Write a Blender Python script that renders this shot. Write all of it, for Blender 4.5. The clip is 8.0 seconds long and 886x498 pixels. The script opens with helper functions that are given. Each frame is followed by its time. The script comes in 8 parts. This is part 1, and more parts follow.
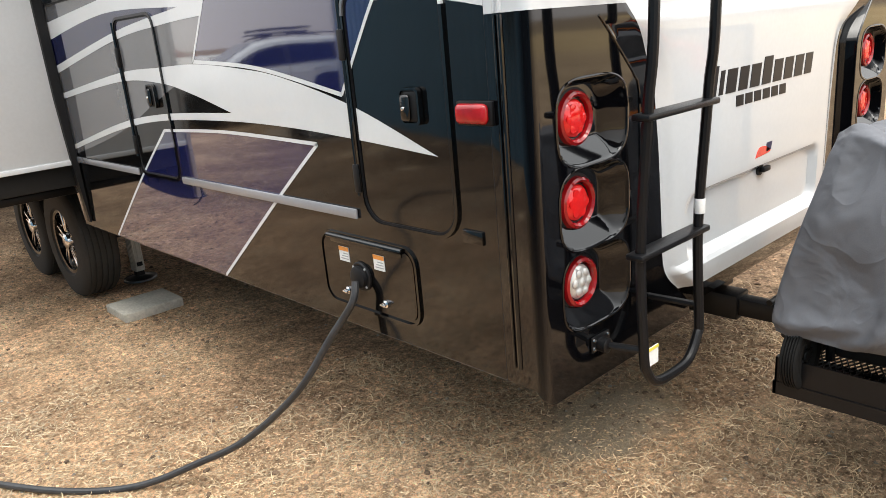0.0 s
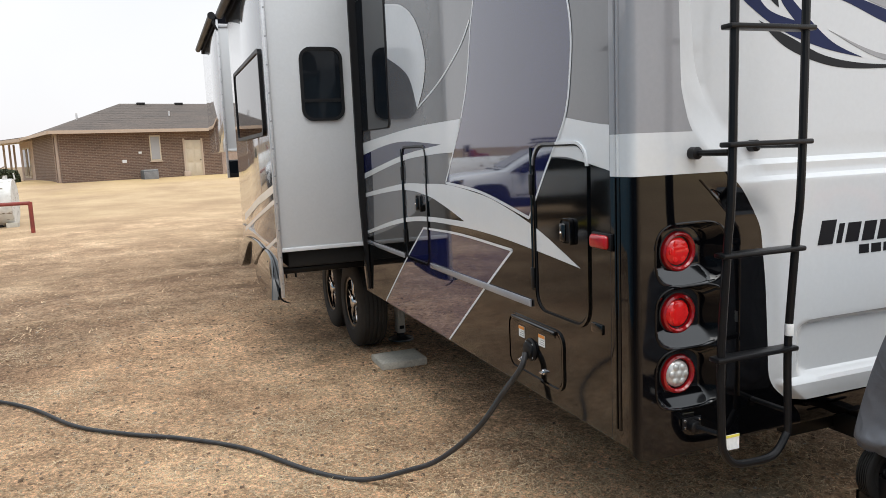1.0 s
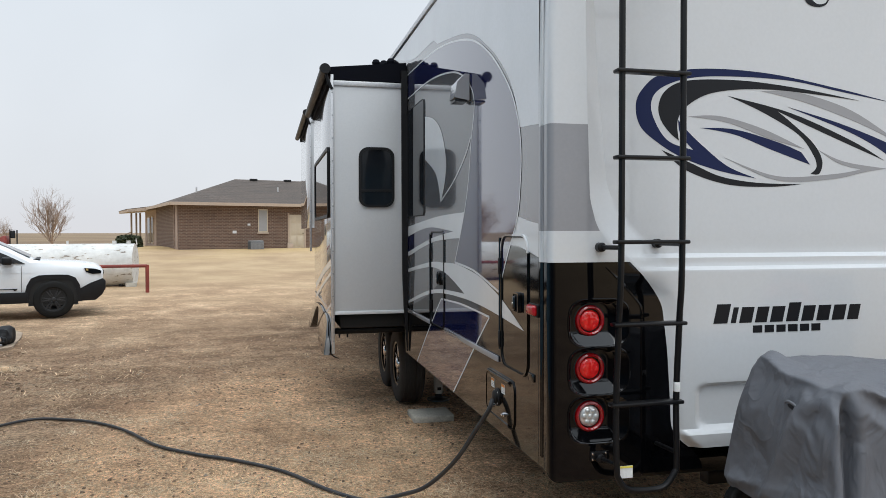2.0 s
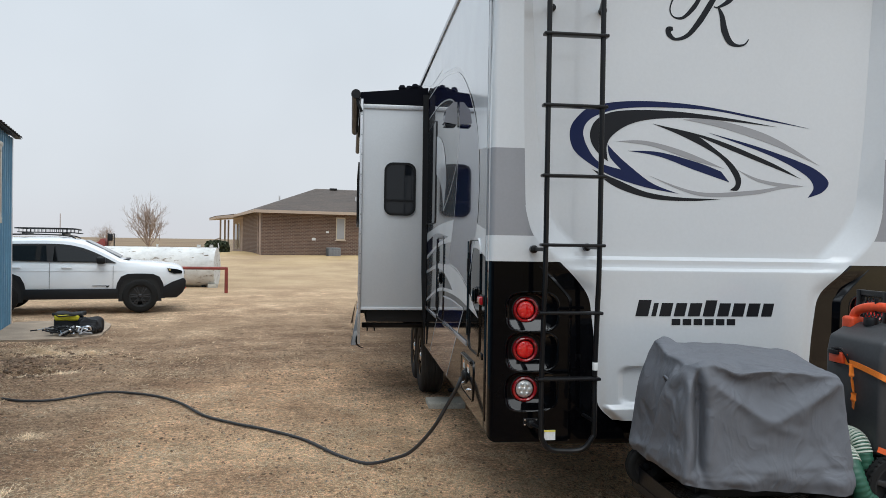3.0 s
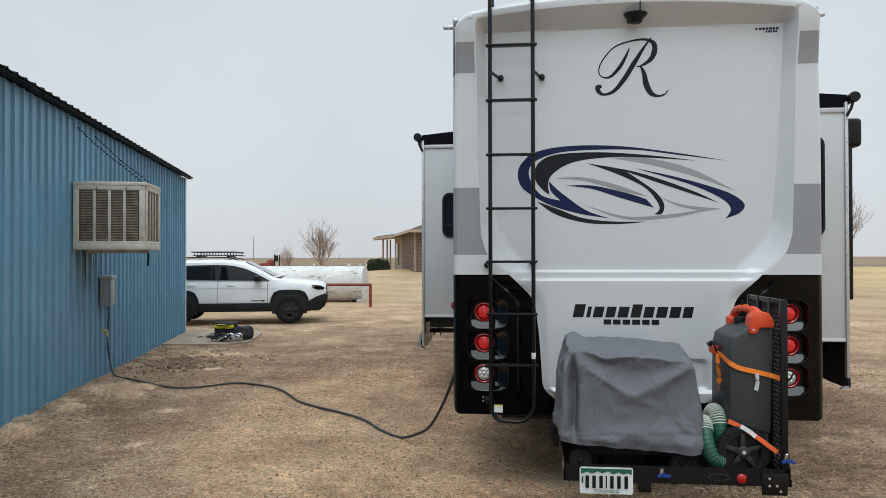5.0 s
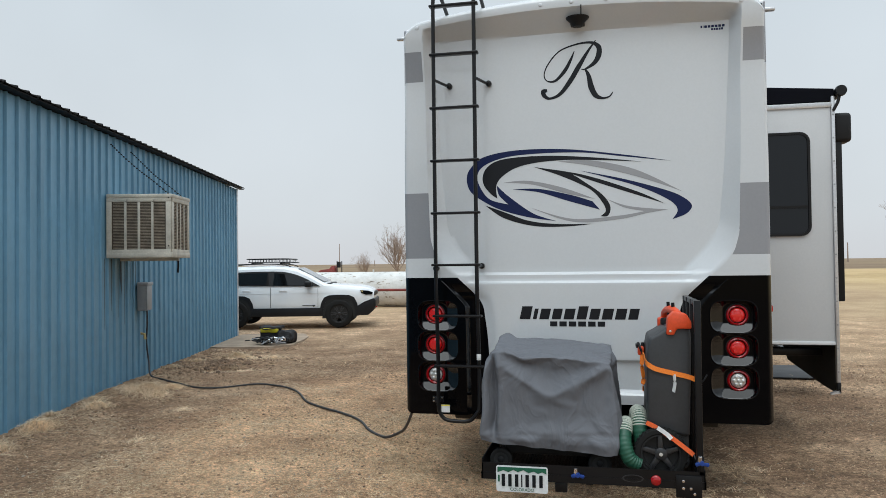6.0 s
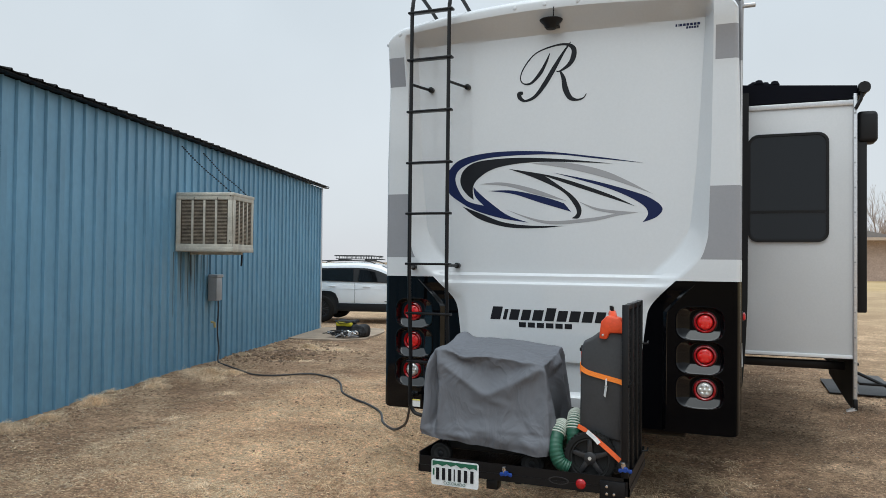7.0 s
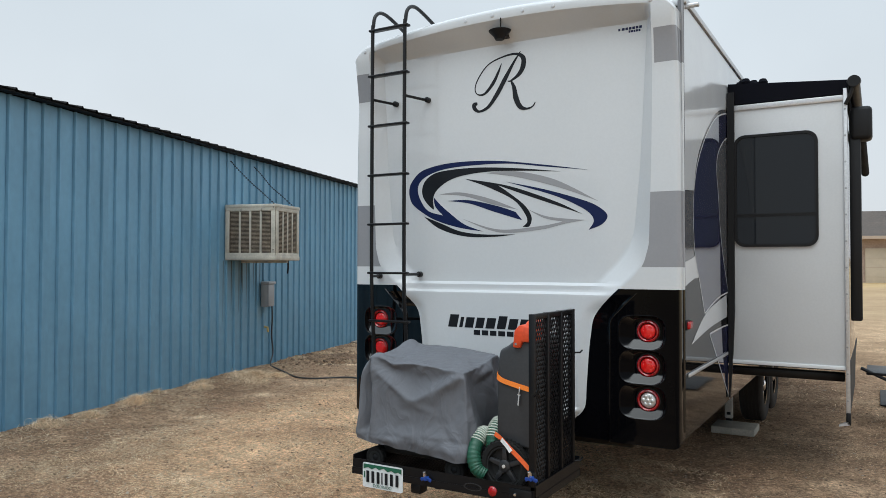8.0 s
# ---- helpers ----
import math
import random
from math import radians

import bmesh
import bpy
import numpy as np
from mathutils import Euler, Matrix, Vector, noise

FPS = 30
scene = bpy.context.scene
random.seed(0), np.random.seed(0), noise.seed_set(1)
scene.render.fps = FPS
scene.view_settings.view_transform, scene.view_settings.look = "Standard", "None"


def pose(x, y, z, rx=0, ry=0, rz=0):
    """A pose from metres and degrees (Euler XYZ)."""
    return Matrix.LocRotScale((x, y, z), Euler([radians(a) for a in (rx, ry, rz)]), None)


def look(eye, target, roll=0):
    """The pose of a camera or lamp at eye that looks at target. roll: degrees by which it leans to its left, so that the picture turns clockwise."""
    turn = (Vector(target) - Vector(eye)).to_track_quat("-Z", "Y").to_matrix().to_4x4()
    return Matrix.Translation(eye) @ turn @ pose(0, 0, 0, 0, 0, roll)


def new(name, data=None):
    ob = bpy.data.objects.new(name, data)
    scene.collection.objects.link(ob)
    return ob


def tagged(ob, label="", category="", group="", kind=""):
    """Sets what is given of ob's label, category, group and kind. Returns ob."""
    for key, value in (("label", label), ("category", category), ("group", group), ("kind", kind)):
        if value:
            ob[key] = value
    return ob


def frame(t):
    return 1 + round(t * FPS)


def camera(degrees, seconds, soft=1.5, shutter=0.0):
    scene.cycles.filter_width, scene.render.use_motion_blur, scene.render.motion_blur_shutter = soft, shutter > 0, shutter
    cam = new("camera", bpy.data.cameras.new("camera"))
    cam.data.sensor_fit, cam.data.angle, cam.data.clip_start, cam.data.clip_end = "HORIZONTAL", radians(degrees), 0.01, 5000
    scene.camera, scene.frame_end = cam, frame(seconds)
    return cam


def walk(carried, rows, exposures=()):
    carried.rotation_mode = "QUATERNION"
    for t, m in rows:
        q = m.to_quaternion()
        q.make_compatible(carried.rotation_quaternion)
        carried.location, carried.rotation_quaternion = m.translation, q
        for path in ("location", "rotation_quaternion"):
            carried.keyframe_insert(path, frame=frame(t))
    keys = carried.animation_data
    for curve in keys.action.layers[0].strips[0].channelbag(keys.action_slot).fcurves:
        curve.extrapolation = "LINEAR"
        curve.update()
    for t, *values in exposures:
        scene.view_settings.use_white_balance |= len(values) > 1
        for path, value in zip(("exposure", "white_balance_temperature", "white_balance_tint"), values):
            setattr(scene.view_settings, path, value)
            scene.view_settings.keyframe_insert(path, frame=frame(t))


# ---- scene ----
cam = camera(62.1, 8.0, soft=0.75)
PATH = [
    (0, (-2.628, -1.166, 1.551), (-1.344, 0.257, 0.979), -5.1),
    (0.5, (-2.791, -1.564, 1.606), (-1.892, 0.159, 1.133), -4.5),
    (1, (-2.774, -2.11, 1.695), (-2.066, -0.259, 1.426), -2.4),
    (1.5, (-2.697, -2.649, 1.745), (-2.115, -0.739, 1.629), -1.1),
    (1.7, (-2.635, -2.866, 1.724), (-2.098, -0.942, 1.643), -0.6),
    (2.8, (-2.197, -3.9, 1.703), (-1.909, -1.921, 1.69), 0.6),
    (3, (-2.058, -4.07, 1.675), (-1.81, -2.086, 1.657), 0.9),
    (3.5, (-1.771, -4.49, 1.667), (-1.631, -2.495, 1.632), 2.1),
    (4, (-1.514, -4.861, 1.686), (-1.494, -2.862, 1.641), 2.0),
    (4.2, (-1.367, -4.984, 1.676), (-1.397, -2.984, 1.641), 1.7),
    (5.3, (-0.528, -5.47, 1.709), (-0.798, -3.489, 1.746), -0.7),
    (5.5, (-0.314, -5.482, 1.707), (-0.624, -3.506, 1.75), -0.9),
    (6, (0.201, -5.391, 1.685), (-0.234, -3.439, 1.723), -0.7),
    (6.4, (0.653, -5.34, 1.676), (0.106, -3.417, 1.71), -0.5),
    (6.5, (0.758, -5.339, 1.674), (0.176, -3.426, 1.709), 0.0),
    (7, (1.289, -5.212, 1.681), (0.539, -3.358, 1.718), 0.6),
    (7.5, (1.826, -5.013, 1.704), (0.933, -3.225, 1.748), 0.4),
    (8, (2.369, -4.829, 1.728), (1.352, -3.107, 1.773), 0.1),
]
EXPOSURE = [(0.0, 1.28, 6850, 10), (0.5, 1.02, 6750, 10), (1.0, 0.58, 6500, 10), (1.5, 0.36, 6320, 9), (3.0, 0.14, 6100, 7), (5.5, 0.06, 6120, 5), (8.0, 0.18, 6080, 5)]
walk(cam, [(t, look(eye, target, roll)) for t, eye, target, roll in PATH], EXPOSURE)

# world, sun and exposure
SUN_EL, SUN_AZ = 62.0, 178.0
world = bpy.data.worlds.new("world")
scene.world = world
world.use_nodes = True
wn, wl = world.node_tree.nodes, world.node_tree.links
sky = wn.new("ShaderNodeTexSky")
sky.sky_type, sky.sun_disc = "NISHITA", False
sky.sun_elevation, sky.sun_rotation = radians(SUN_EL), radians(SUN_AZ)
sky.air_density, sky.dust_density = 1.0, 4.0
hsv = wn.new("ShaderNodeHueSaturation")
hsv.inputs["Saturation"].default_value = 0.25
hsv.inputs["Value"].default_value = 0.10
tc = wn.new("ShaderNodeTexCoord")
sep = wn.new("ShaderNodeSeparateXYZ")
ramp = wn.new("ShaderNodeValToRGB")
ramp.color_ramp.elements[0].position, ramp.color_ramp.elements[0].color = 0.0, (0.80, 0.775, 0.785, 1)
ramp.color_ramp.elements[1].position, ramp.color_ramp.elements[1].color = 0.45, (0.71, 0.755, 0.80, 1)
e = ramp.color_ramp.elements.new(0.06)
e.color = (0.80, 0.80, 0.815, 1)
cl = wn.new("ShaderNodeTexNoise")
cl.inputs["Scale"].default_value, cl.inputs["Detail"].default_value = 2.2, 4
clm = wn.new("ShaderNodeMapRange")
clm.inputs["From Min"].default_value, clm.inputs["From Max"].default_value = 0.3, 0.7
clm.inputs["To Min"].default_value, clm.inputs["To Max"].default_value = 0.93, 1.05
mulc = wn.new("ShaderNodeVectorMath")
mulc.operation = "SCALE"
mix = wn.new("ShaderNodeMix")
mix.data_type = "RGBA"
mix.inputs[0].default_value = 0.85
wl.new(sky.outputs[0], hsv.inputs["Color"])
wl.new(tc.outputs["Generated"], sep.inputs[0])
wl.new(sep.outputs["Z"], ramp.inputs[0])
wl.new(tc.outputs["Generated"], cl.inputs["Vector"])
wl.new(cl.outputs["Fac"], clm.inputs["Value"])
wl.new(ramp.outputs[0], mulc.inputs[0])
wl.new(clm.outputs[0], mulc.inputs["Scale"])
wl.new(hsv.outputs[0], mix.inputs[6])
zen = wn.new("ShaderNodeMapRange")
zen.interpolation_type = "SMOOTHSTEP"
zen.inputs["From Min"].default_value, zen.inputs["From Max"].default_value = 0.30, 0.95
zen.inputs["To Min"].default_value, zen.inputs["To Max"].default_value = 1.0, 2.3
wl.new(sep.outputs["Z"], zen.inputs["Value"])
mulz = wn.new("ShaderNodeVectorMath")
mulz.operation = "SCALE"
wl.new(mulc.outputs[0], mulz.inputs[0])
wl.new(zen.outputs[0], mulz.inputs["Scale"])
wl.new(mulz.outputs[0], mix.inputs[7])
wl.new(mix.outputs[2], wn["Background"].inputs["Color"])
wn["Background"].inputs["Strength"].default_value = 0.95

sun_data = bpy.data.lights.new("sun", "SUN")
sun_data.energy, sun_data.angle, sun_data.color = 0.9, radians(40), (1.0, 0.97, 0.92)
sun = new("sun", sun_data)
sun.matrix_world = look((0, 0, 30), (30 * math.sin(radians(SUN_AZ - 180)) * 0.8, 30 * math.cos(radians(SUN_AZ - 180)) * 0.8, 30 - 30 * math.tan(radians(SUN_EL)) * 0.8))


# ---- materials ----
def mat(name, color, rough=0.5, metal=0.0, var=0.12, scale=3.0, fine=60.0, fvar=0.08, bump=0.0, bscale=80.0, coat=0.0, spec=0.5, rvar=0.08, island=0.0, stretch=(1, 1, 1)):
    m = bpy.data.materials.new(name)
    m.use_nodes = True
    n, l = m.node_tree.nodes, m.node_tree.links
    b = n["Principled BSDF"]
    t = n.new("ShaderNodeTexCoord")
    mp = n.new("ShaderNodeMapping")
    mp.inputs["Scale"].default_value = stretch
    l.new(t.outputs["Object"], mp.inputs["Vector"])
    n1 = n.new("ShaderNodeTexNoise")
    n1.inputs["Scale"].default_value, n1.inputs["Detail"].default_value = scale, 4
    n2 = n.new("ShaderNodeTexNoise")
    n2.inputs["Scale"].default_value, n2.inputs["Detail"].default_value = fine, 3
    l.new(mp.outputs[0], n1.inputs["Vector"])
    l.new(mp.outputs[0], n2.inputs["Vector"])
    r1 = n.new("ShaderNodeMapRange")
    r1.inputs["From Min"].default_value, r1.inputs["From Max"].default_value = 0.3, 0.7
    r1.inputs["To Min"].default_value, r1.inputs["To Max"].default_value = 1 - var, 1 + var
    r2 = n.new("ShaderNodeMapRange")
    r2.inputs["From Min"].default_value, r2.inputs["From Max"].default_value = 0.3, 0.7
    r2.inputs["To Min"].default_value, r2.inputs["To Max"].default_value = 1 - fvar, 1 + fvar
    l.new(n1.outputs["Fac"], r1.inputs["Value"])
    l.new(n2.outputs["Fac"], r2.inputs["Value"])
    mu = n.new("ShaderNodeMath")
    mu.operation = "MULTIPLY"
    l.new(r1.outputs[0], mu.inputs[0])
    l.new(r2.outputs[0], mu.inputs[1])
    fac = mu.outputs[0]
    if island:
        g = n.new("ShaderNodeNewGeometry")
        r3 = n.new("ShaderNodeMapRange")
        r3.inputs["To Min"].default_value, r3.inputs["To Max"].default_value = 1 - island, 1 + island
        l.new(g.outputs["Random Per Island"], r3.inputs["Value"])
        mu2 = n.new("ShaderNodeMath")
        mu2.operation = "MULTIPLY"
        l.new(fac, mu2.inputs[0])
        l.new(r3.outputs[0], mu2.inputs[1])
        fac = mu2.outputs[0]
    sc = n.new("ShaderNodeVectorMath")
    sc.operation = "SCALE"
    sc.inputs[0].default_value = color
    l.new(fac, sc.inputs["Scale"])
    l.new(sc.outputs[0], b.inputs["Base Color"])
    b.inputs["Metallic"].default_value = metal
    b.inputs["Specular IOR Level"].default_value = spec
    b.inputs["Coat Weight"].default_value = coat
    b.inputs["Coat Roughness"].default_value = 0.03
    rr = n.new("ShaderNodeMapRange")
    rr.inputs["From Min"].default_value, rr.inputs["From Max"].default_value = 0.3, 0.7
    rr.inputs["To Min"].default_value, rr.inputs["To Max"].default_value = max(0.01, rough * (1 - rvar)), min(1, rough * (1 + rvar))
    l.new(n1.outputs["Fac"], rr.inputs["Value"])
    l.new(rr.outputs[0], b.inputs["Roughness"])
    if bump:
        nb = n.new("ShaderNodeTexNoise")
        nb.inputs["Scale"].default_value, nb.inputs["Detail"].default_value = bscale, 3
        l.new(mp.outputs[0], nb.inputs["Vector"])
        bp = n.new("ShaderNodeBump")
        bp.inputs["Strength"].default_value, bp.inputs["Distance"].default_value = 1.0, bump
        l.new(nb.outputs["Fac"], bp.inputs["Height"])
        l.new(bp.outputs[0], b.inputs["Normal"])
    return m


M_WHITE = mat("white_gelcoat", (0.60, 0.615, 0.63), 0.25, var=0.03, scale=0.8, fvar=0.015, coat=0.75, bump=0.0004, bscale=4)
M_BLACK = mat("black_gelcoat", (0.0020, 0.0021, 0.0028), 0.05, var=0.1, bump=0.0002, bscale=4, spec=0.175)


def angle_gloss(m, lo, hi, near=0.04, far=0.45):
    """Gloss that grows towards a slanting view."""
    n, l = m.node_tree.nodes, m.node_tree.links
    lw = n.new("ShaderNodeLayerWeight")
    lw.inputs["Blend"].default_value = 0.5
    mr = n.new("ShaderNodeMapRange")
    mr.inputs["From Min"].default_value, mr.inputs["From Max"].default_value = near, far
    mr.inputs["To Min"].default_value, mr.inputs["To Max"].default_value = lo, hi
    l.new(lw.outputs["Facing"], mr.inputs["Value"])
    l.new(mr.outputs[0], n["Principled BSDF"].inputs["Specular IOR Level"])


angle_gloss(M_BLACK, 0.06, 0.75, 0.03, 0.24)
# brighter copy of the cap's black: gloss raised, colour nearly the same
M_BLACKP = mat("black_gloss_copy", (0.003, 0.003, 0.0032), 0.06, var=0.1, bump=0.0002, bscale=4, spec=0.62)
M_GREY1 = mat("mid_grey_paint", (0.27, 0.27, 0.285), 0.15, var=0.03, fvar=0.02, coat=0.4)
M_SILVER = mat("silver_paint", (0.60, 0.615, 0.635), 0.18, var=0.03, fvar=0.02, coat=0.4, bump=0.0003, bscale=5)
M_SIDE = mat("grey_fibreglass", (0.13, 0.13, 0.137), 0.10, var=0.04, fvar=0.02, coat=0.8, bump=0.00016, bscale=5)
M_SLATE = mat("slate_blue_paint", (0.010, 0.013, 0.062), 0.04, var=0.05, fvar=0.03, coat=1.0, bump=0.0003, bscale=5)
M_NAVY = mat("navy_vinyl", (0.009, 0.016, 0.066), 0.3, var=0.05, fvar=0.01, spec=0.2)
M_CHAR = mat("charcoal_vinyl", (0.012, 0.013, 0.016), 0.3, var=0.05, fvar=0.01, spec=0.2)
M_LGREY = mat("light_grey_vinyl", (0.30, 0.30, 0.31), 0.25, var=0.04, fvar=0.01, coat=0.2)
M_LINE = mat("white_vinyl", (0.66, 0.67, 0.68), 0.2, var=0.03, fvar=0.01, coat=0.3)
M_SLIDE = mat("slide_wall_white", (0.56, 0.57, 0.58), 0.38, var=0.04, scale=1.2, fvar=0.02)
M_TRIM = mat("aluminium_trim", (0.58, 0.58, 0.59), 0.35, 0.6, var=0.06)
M_RUB = mat("black_rubber", (0.006, 0.006, 0.007), 0.5, var=0.15, bump=0.0005, bscale=200, spec=0.3)
M_BSTEEL = mat("black_powder_coat", (0.006, 0.006, 0.007), 0.35, var=0.2, bump=0.0006, bscale=300, spec=0.3)
M_GLASS = mat("tinted_window", (0.007, 0.009, 0.012), 0.03, var=0.0, fvar=0.0, spec=0.33)
M_KNOB = mat("blue_plastic_knob", (0.012, 0.05, 0.26), 0.4, var=0.05)
M_STRAPR = mat("red_orange_webbing", (0.82, 0.13, 0.025), 0.7, var=0.1, fine=300, fvar=0.15)
M_SOILD = mat("damp_soil", (0.225, 0.148, 0.095), 0.95, var=0.3, scale=3, fvar=0.25, island=0.4)
M_TYRE = mat("tyre_rubber", (0.010, 0.0098, 0.0095), 0.8, var=0.25, bump=0.0015, bscale=60, spec=0.3)
M_DTYRE = mat("dusty_tyre_rubber", (0.028, 0.025, 0.0225), 0.8, var=0.3, scale=5, bump=0.0015, bscale=60)
M_CHROME = mat("bright_alloy", (0.75, 0.75, 0.76), 0.15, 1.0, var=0.05)
M_RED = mat("red_lens", (0.72, 0.012, 0.012), 0.12, var=0.1, coat=0.6)
M_REDLENS = mat("deep_red_plastic", (0.42, 0.006, 0.010), 0.15, var=0.15, fine=30, fvar=0.2, coat=0.4)
M_CLEAR = mat("clear_lens", (0.60, 0.60, 0.58), 0.10, 0.35, var=0.1, fine=40, fvar=0.15, coat=0.5)
M_CONC = mat("concrete", (0.45, 0.42, 0.36), 0.85, var=0.2, scale=6, fvar=0.15, bump=0.002, bscale=80)
M_BLUE = mat("blue_steel_panel", (0.168, 0.332, 0.465), 0.42, var=0.16, scale=0.9, fine=14, fvar=0.05, bump=0.0006, bscale=12, stretch=(1, 1, 0.6))
M_DKROOF = mat("dark_roof_edge", (0.007, 0.007, 0.008), 0.6, var=0.2, spec=0.2)
M_BEIGE = mat("weathered_beige_sheet", (0.52, 0.485, 0.41), 0.5, var=0.18, scale=7, fvar=0.1, bump=0.0006, bscale=30)
M_LOUV = mat("dusty_louvre", (0.34, 0.285, 0.215), 0.7, var=0.3, scale=9, fvar=0.15)
M_STREAK = mat("run_off_stain", (0.085, 0.125, 0.15), 0.7, var=0.3, scale=6)
M_PAD = mat("cooler_pad", (0.085, 0.066, 0.048), 0.9, var=0.35, scale=9, bump=0.003, bscale=90)
M_BOXGREY = mat("grey_electrical_box", (0.33, 0.34, 0.35), 0.45, var=0.1)
M_CABLE = mat("black_cable", (0.032, 0.032, 0.034), 0.5, var=0.25, scale=12, fvar=0.15)
M_COVER = mat("grey_canvas", (0.126, 0.131, 0.147), 0.72, var=0.06, scale=5, fine=400, fvar=0.1, bump=0.0006, bscale=500)


def wrinkled(m, scale, depth):
    """Sharp small creases on top of a material's own grain."""
    n, l = m.node_tree.nodes, m.node_tree.links
    b = n["Principled BSDF"]
    t, nz, ab, bp = n.new("ShaderNodeTexCoord"), n.new("ShaderNodeTexNoise"), n.new("ShaderNodeMath"), n.new("ShaderNodeBump")
    nz.inputs["Scale"].default_value, nz.inputs["Detail"].default_value, nz.inputs["Distortion"].default_value = scale, 3, 0.8
    mp = n.new("ShaderNodeMapping")
    mp.inputs["Scale"].default_value = (1.0, 1.0, 0.6)
    mp.inputs["Rotation"].default_value = (0.3, 0.5, 0.0)
    l.new(t.outputs["Object"], mp.inputs["Vector"])
    l.new(mp.outputs["Vector"], nz.inputs["Vector"])
    ab.operation = "PINGPONG"
    ab.inputs[1].default_value = 0.5
    l.new(nz.outputs["Fac"], ab.inputs[0])
    bp.inputs["Distance"].default_value = depth
    l.new(ab.outputs[0], bp.inputs["Height"])
    if b.inputs["Normal"].links:
        l.new(b.inputs["Normal"].links[0].from_socket, bp.inputs["Normal"])
    l.new(bp.outputs["Normal"], b.inputs["Normal"])


wrinkled(M_COVER, 5.5, 0.034)
M_TOTE = mat("grey_plastic", (0.043, 0.0445, 0.048), 0.5, var=0.12, scale=6, bump=0.0006, bscale=250)
M_ORANGE = mat("orange_plastic", (0.72, 0.075, 0.018), 0.4, var=0.08)
M_STRAP = mat("orange_webbing", (0.85, 0.22, 0.02), 0.7, var=0.1, fine=300, fvar=0.15)
M_TAG = mat("white_tag", (0.75, 0.75, 0.74), 0.6, var=0.05)
M_GREEN = mat("green_hose", (0.018, 0.085, 0.05), 0.45, var=0.15, scale=8)
M_HOSEW = mat("hose_rings", (0.5, 0.53, 0.46), 0.5, var=0.1)
M_PLATEW = mat("plate_white", (0.74, 0.76, 0.76), 0.35, var=0.03)
M_PLATEG = mat("plate_green", (0.02, 0.12, 0.07), 0.35, var=0.05)
M_YEL = mat("yellow_label", (0.75, 0.65, 0.1), 0.5)
M_OLABEL = mat("orange_label", (0.75, 0.28, 0.05), 0.5)
M_BRASS = mat("dull_brass", (0.56, 0.42, 0.17), 0.4, 0.3, var=0.15)
M_CARW = mat("white_car_paint", (0.84, 0.86, 0.88), 0.15, var=0.02, fvar=0.01, coat=0.7)
M_CLAD = mat("black_cladding", (0.010, 0.010, 0.011), 0.5, var=0.15, spec=0.3)
M_CARGLASS = mat("privacy_glass", (0.006, 0.007, 0.008), 0.04, var=0.0, fvar=0.0, spec=0.34)
M_SPOKE = mat("satin_black_alloy", (0.028, 0.028, 0.03), 0.35, var=0.1)
M_REDRING = mat("red_reflector_ring", (0.30, 0.004, 0.007), 0.12, var=0.1, coat=0.5)
M_RUST = mat("rusty_red_pipe", (0.20, 0.035, 0.026), 0.6, var=0.3, scale=6)
M_BARK = mat("bare_branch", (0.30, 0.225, 0.18), 0.9, var=0.3, scale=5)
M_BUSH = mat("dark_evergreen", (0.035, 0.045, 0.018), 0.8, var=0.4, scale=8, island=0.4)
M_STRAW = mat("straw_litter", (0.60, 0.445, 0.28), 0.85, var=0.25, scale=1.5, fvar=0.1, island=0.5)
M_STRAWB = mat("dry_tuft", (0.80, 0.62, 0.42), 0.85, var=0.2, scale=3, island=0.35)
M_STONE = mat("gravel", (0.33, 0.28, 0.22), 0.85, var=0.25, island=0.35)
M_HAY = mat("pale_dry_straw", (0.66, 0.53, 0.36), 0.85, var=0.2, scale=1.5, fvar=0.1, island=0.4)
M_SOIL = mat("loose_soil", (0.30, 0.195, 0.122), 0.95, var=0.25, scale=3, fvar=0.2, island=0.35)
M_SHING = mat("roof_shingle", (0.098, 0.077, 0.064), 0.9, var=0.2, scale=0.8, fine=9, fvar=0.25, stretch=(1, 1, 4))
M_FASCIA = mat("tan_fascia", (0.42, 0.33, 0.26), 0.6, var=0.06)
M_HDOOR = mat("cream_door", (0.50, 0.43, 0.33), 0.5, var=0.05)
M_TANBRICK = mat("tan_wall", (0.38, 0.29, 0.24), 0.85, var=0.1, fine=12, fvar=0.12)
M_ACGREY = mat("ac_grille", (0.10, 0.11, 0.12), 0.6, var=0.2)
M_BAG = mat("black_nylon", (0.012, 0.012, 0.014), 0.75, var=0.2, bump=0.001, bscale=150)
M_BAGY = mat("yellow_fabric", (0.55, 0.47, 0.02), 0.7, var=0.15)
M_AWN = mat("awning_fabric", (0.003, 0.0035, 0.007), 0.85, var=0.2, spec=0.12)
M_DUSTY = mat("dusty_concrete", (0.36, 0.275, 0.20), 0.9, var=0.22, scale=3, fvar=0.2, bump=0.003, bscale=40)
M_UNDER = mat("dark_underbody", (0.010, 0.010, 0.010), 0.7, var=0.3)
M_JACK = mat("aluminium_jack_tube", (0.66, 0.63, 0.58), 0.45, 0.2, var=0.12)


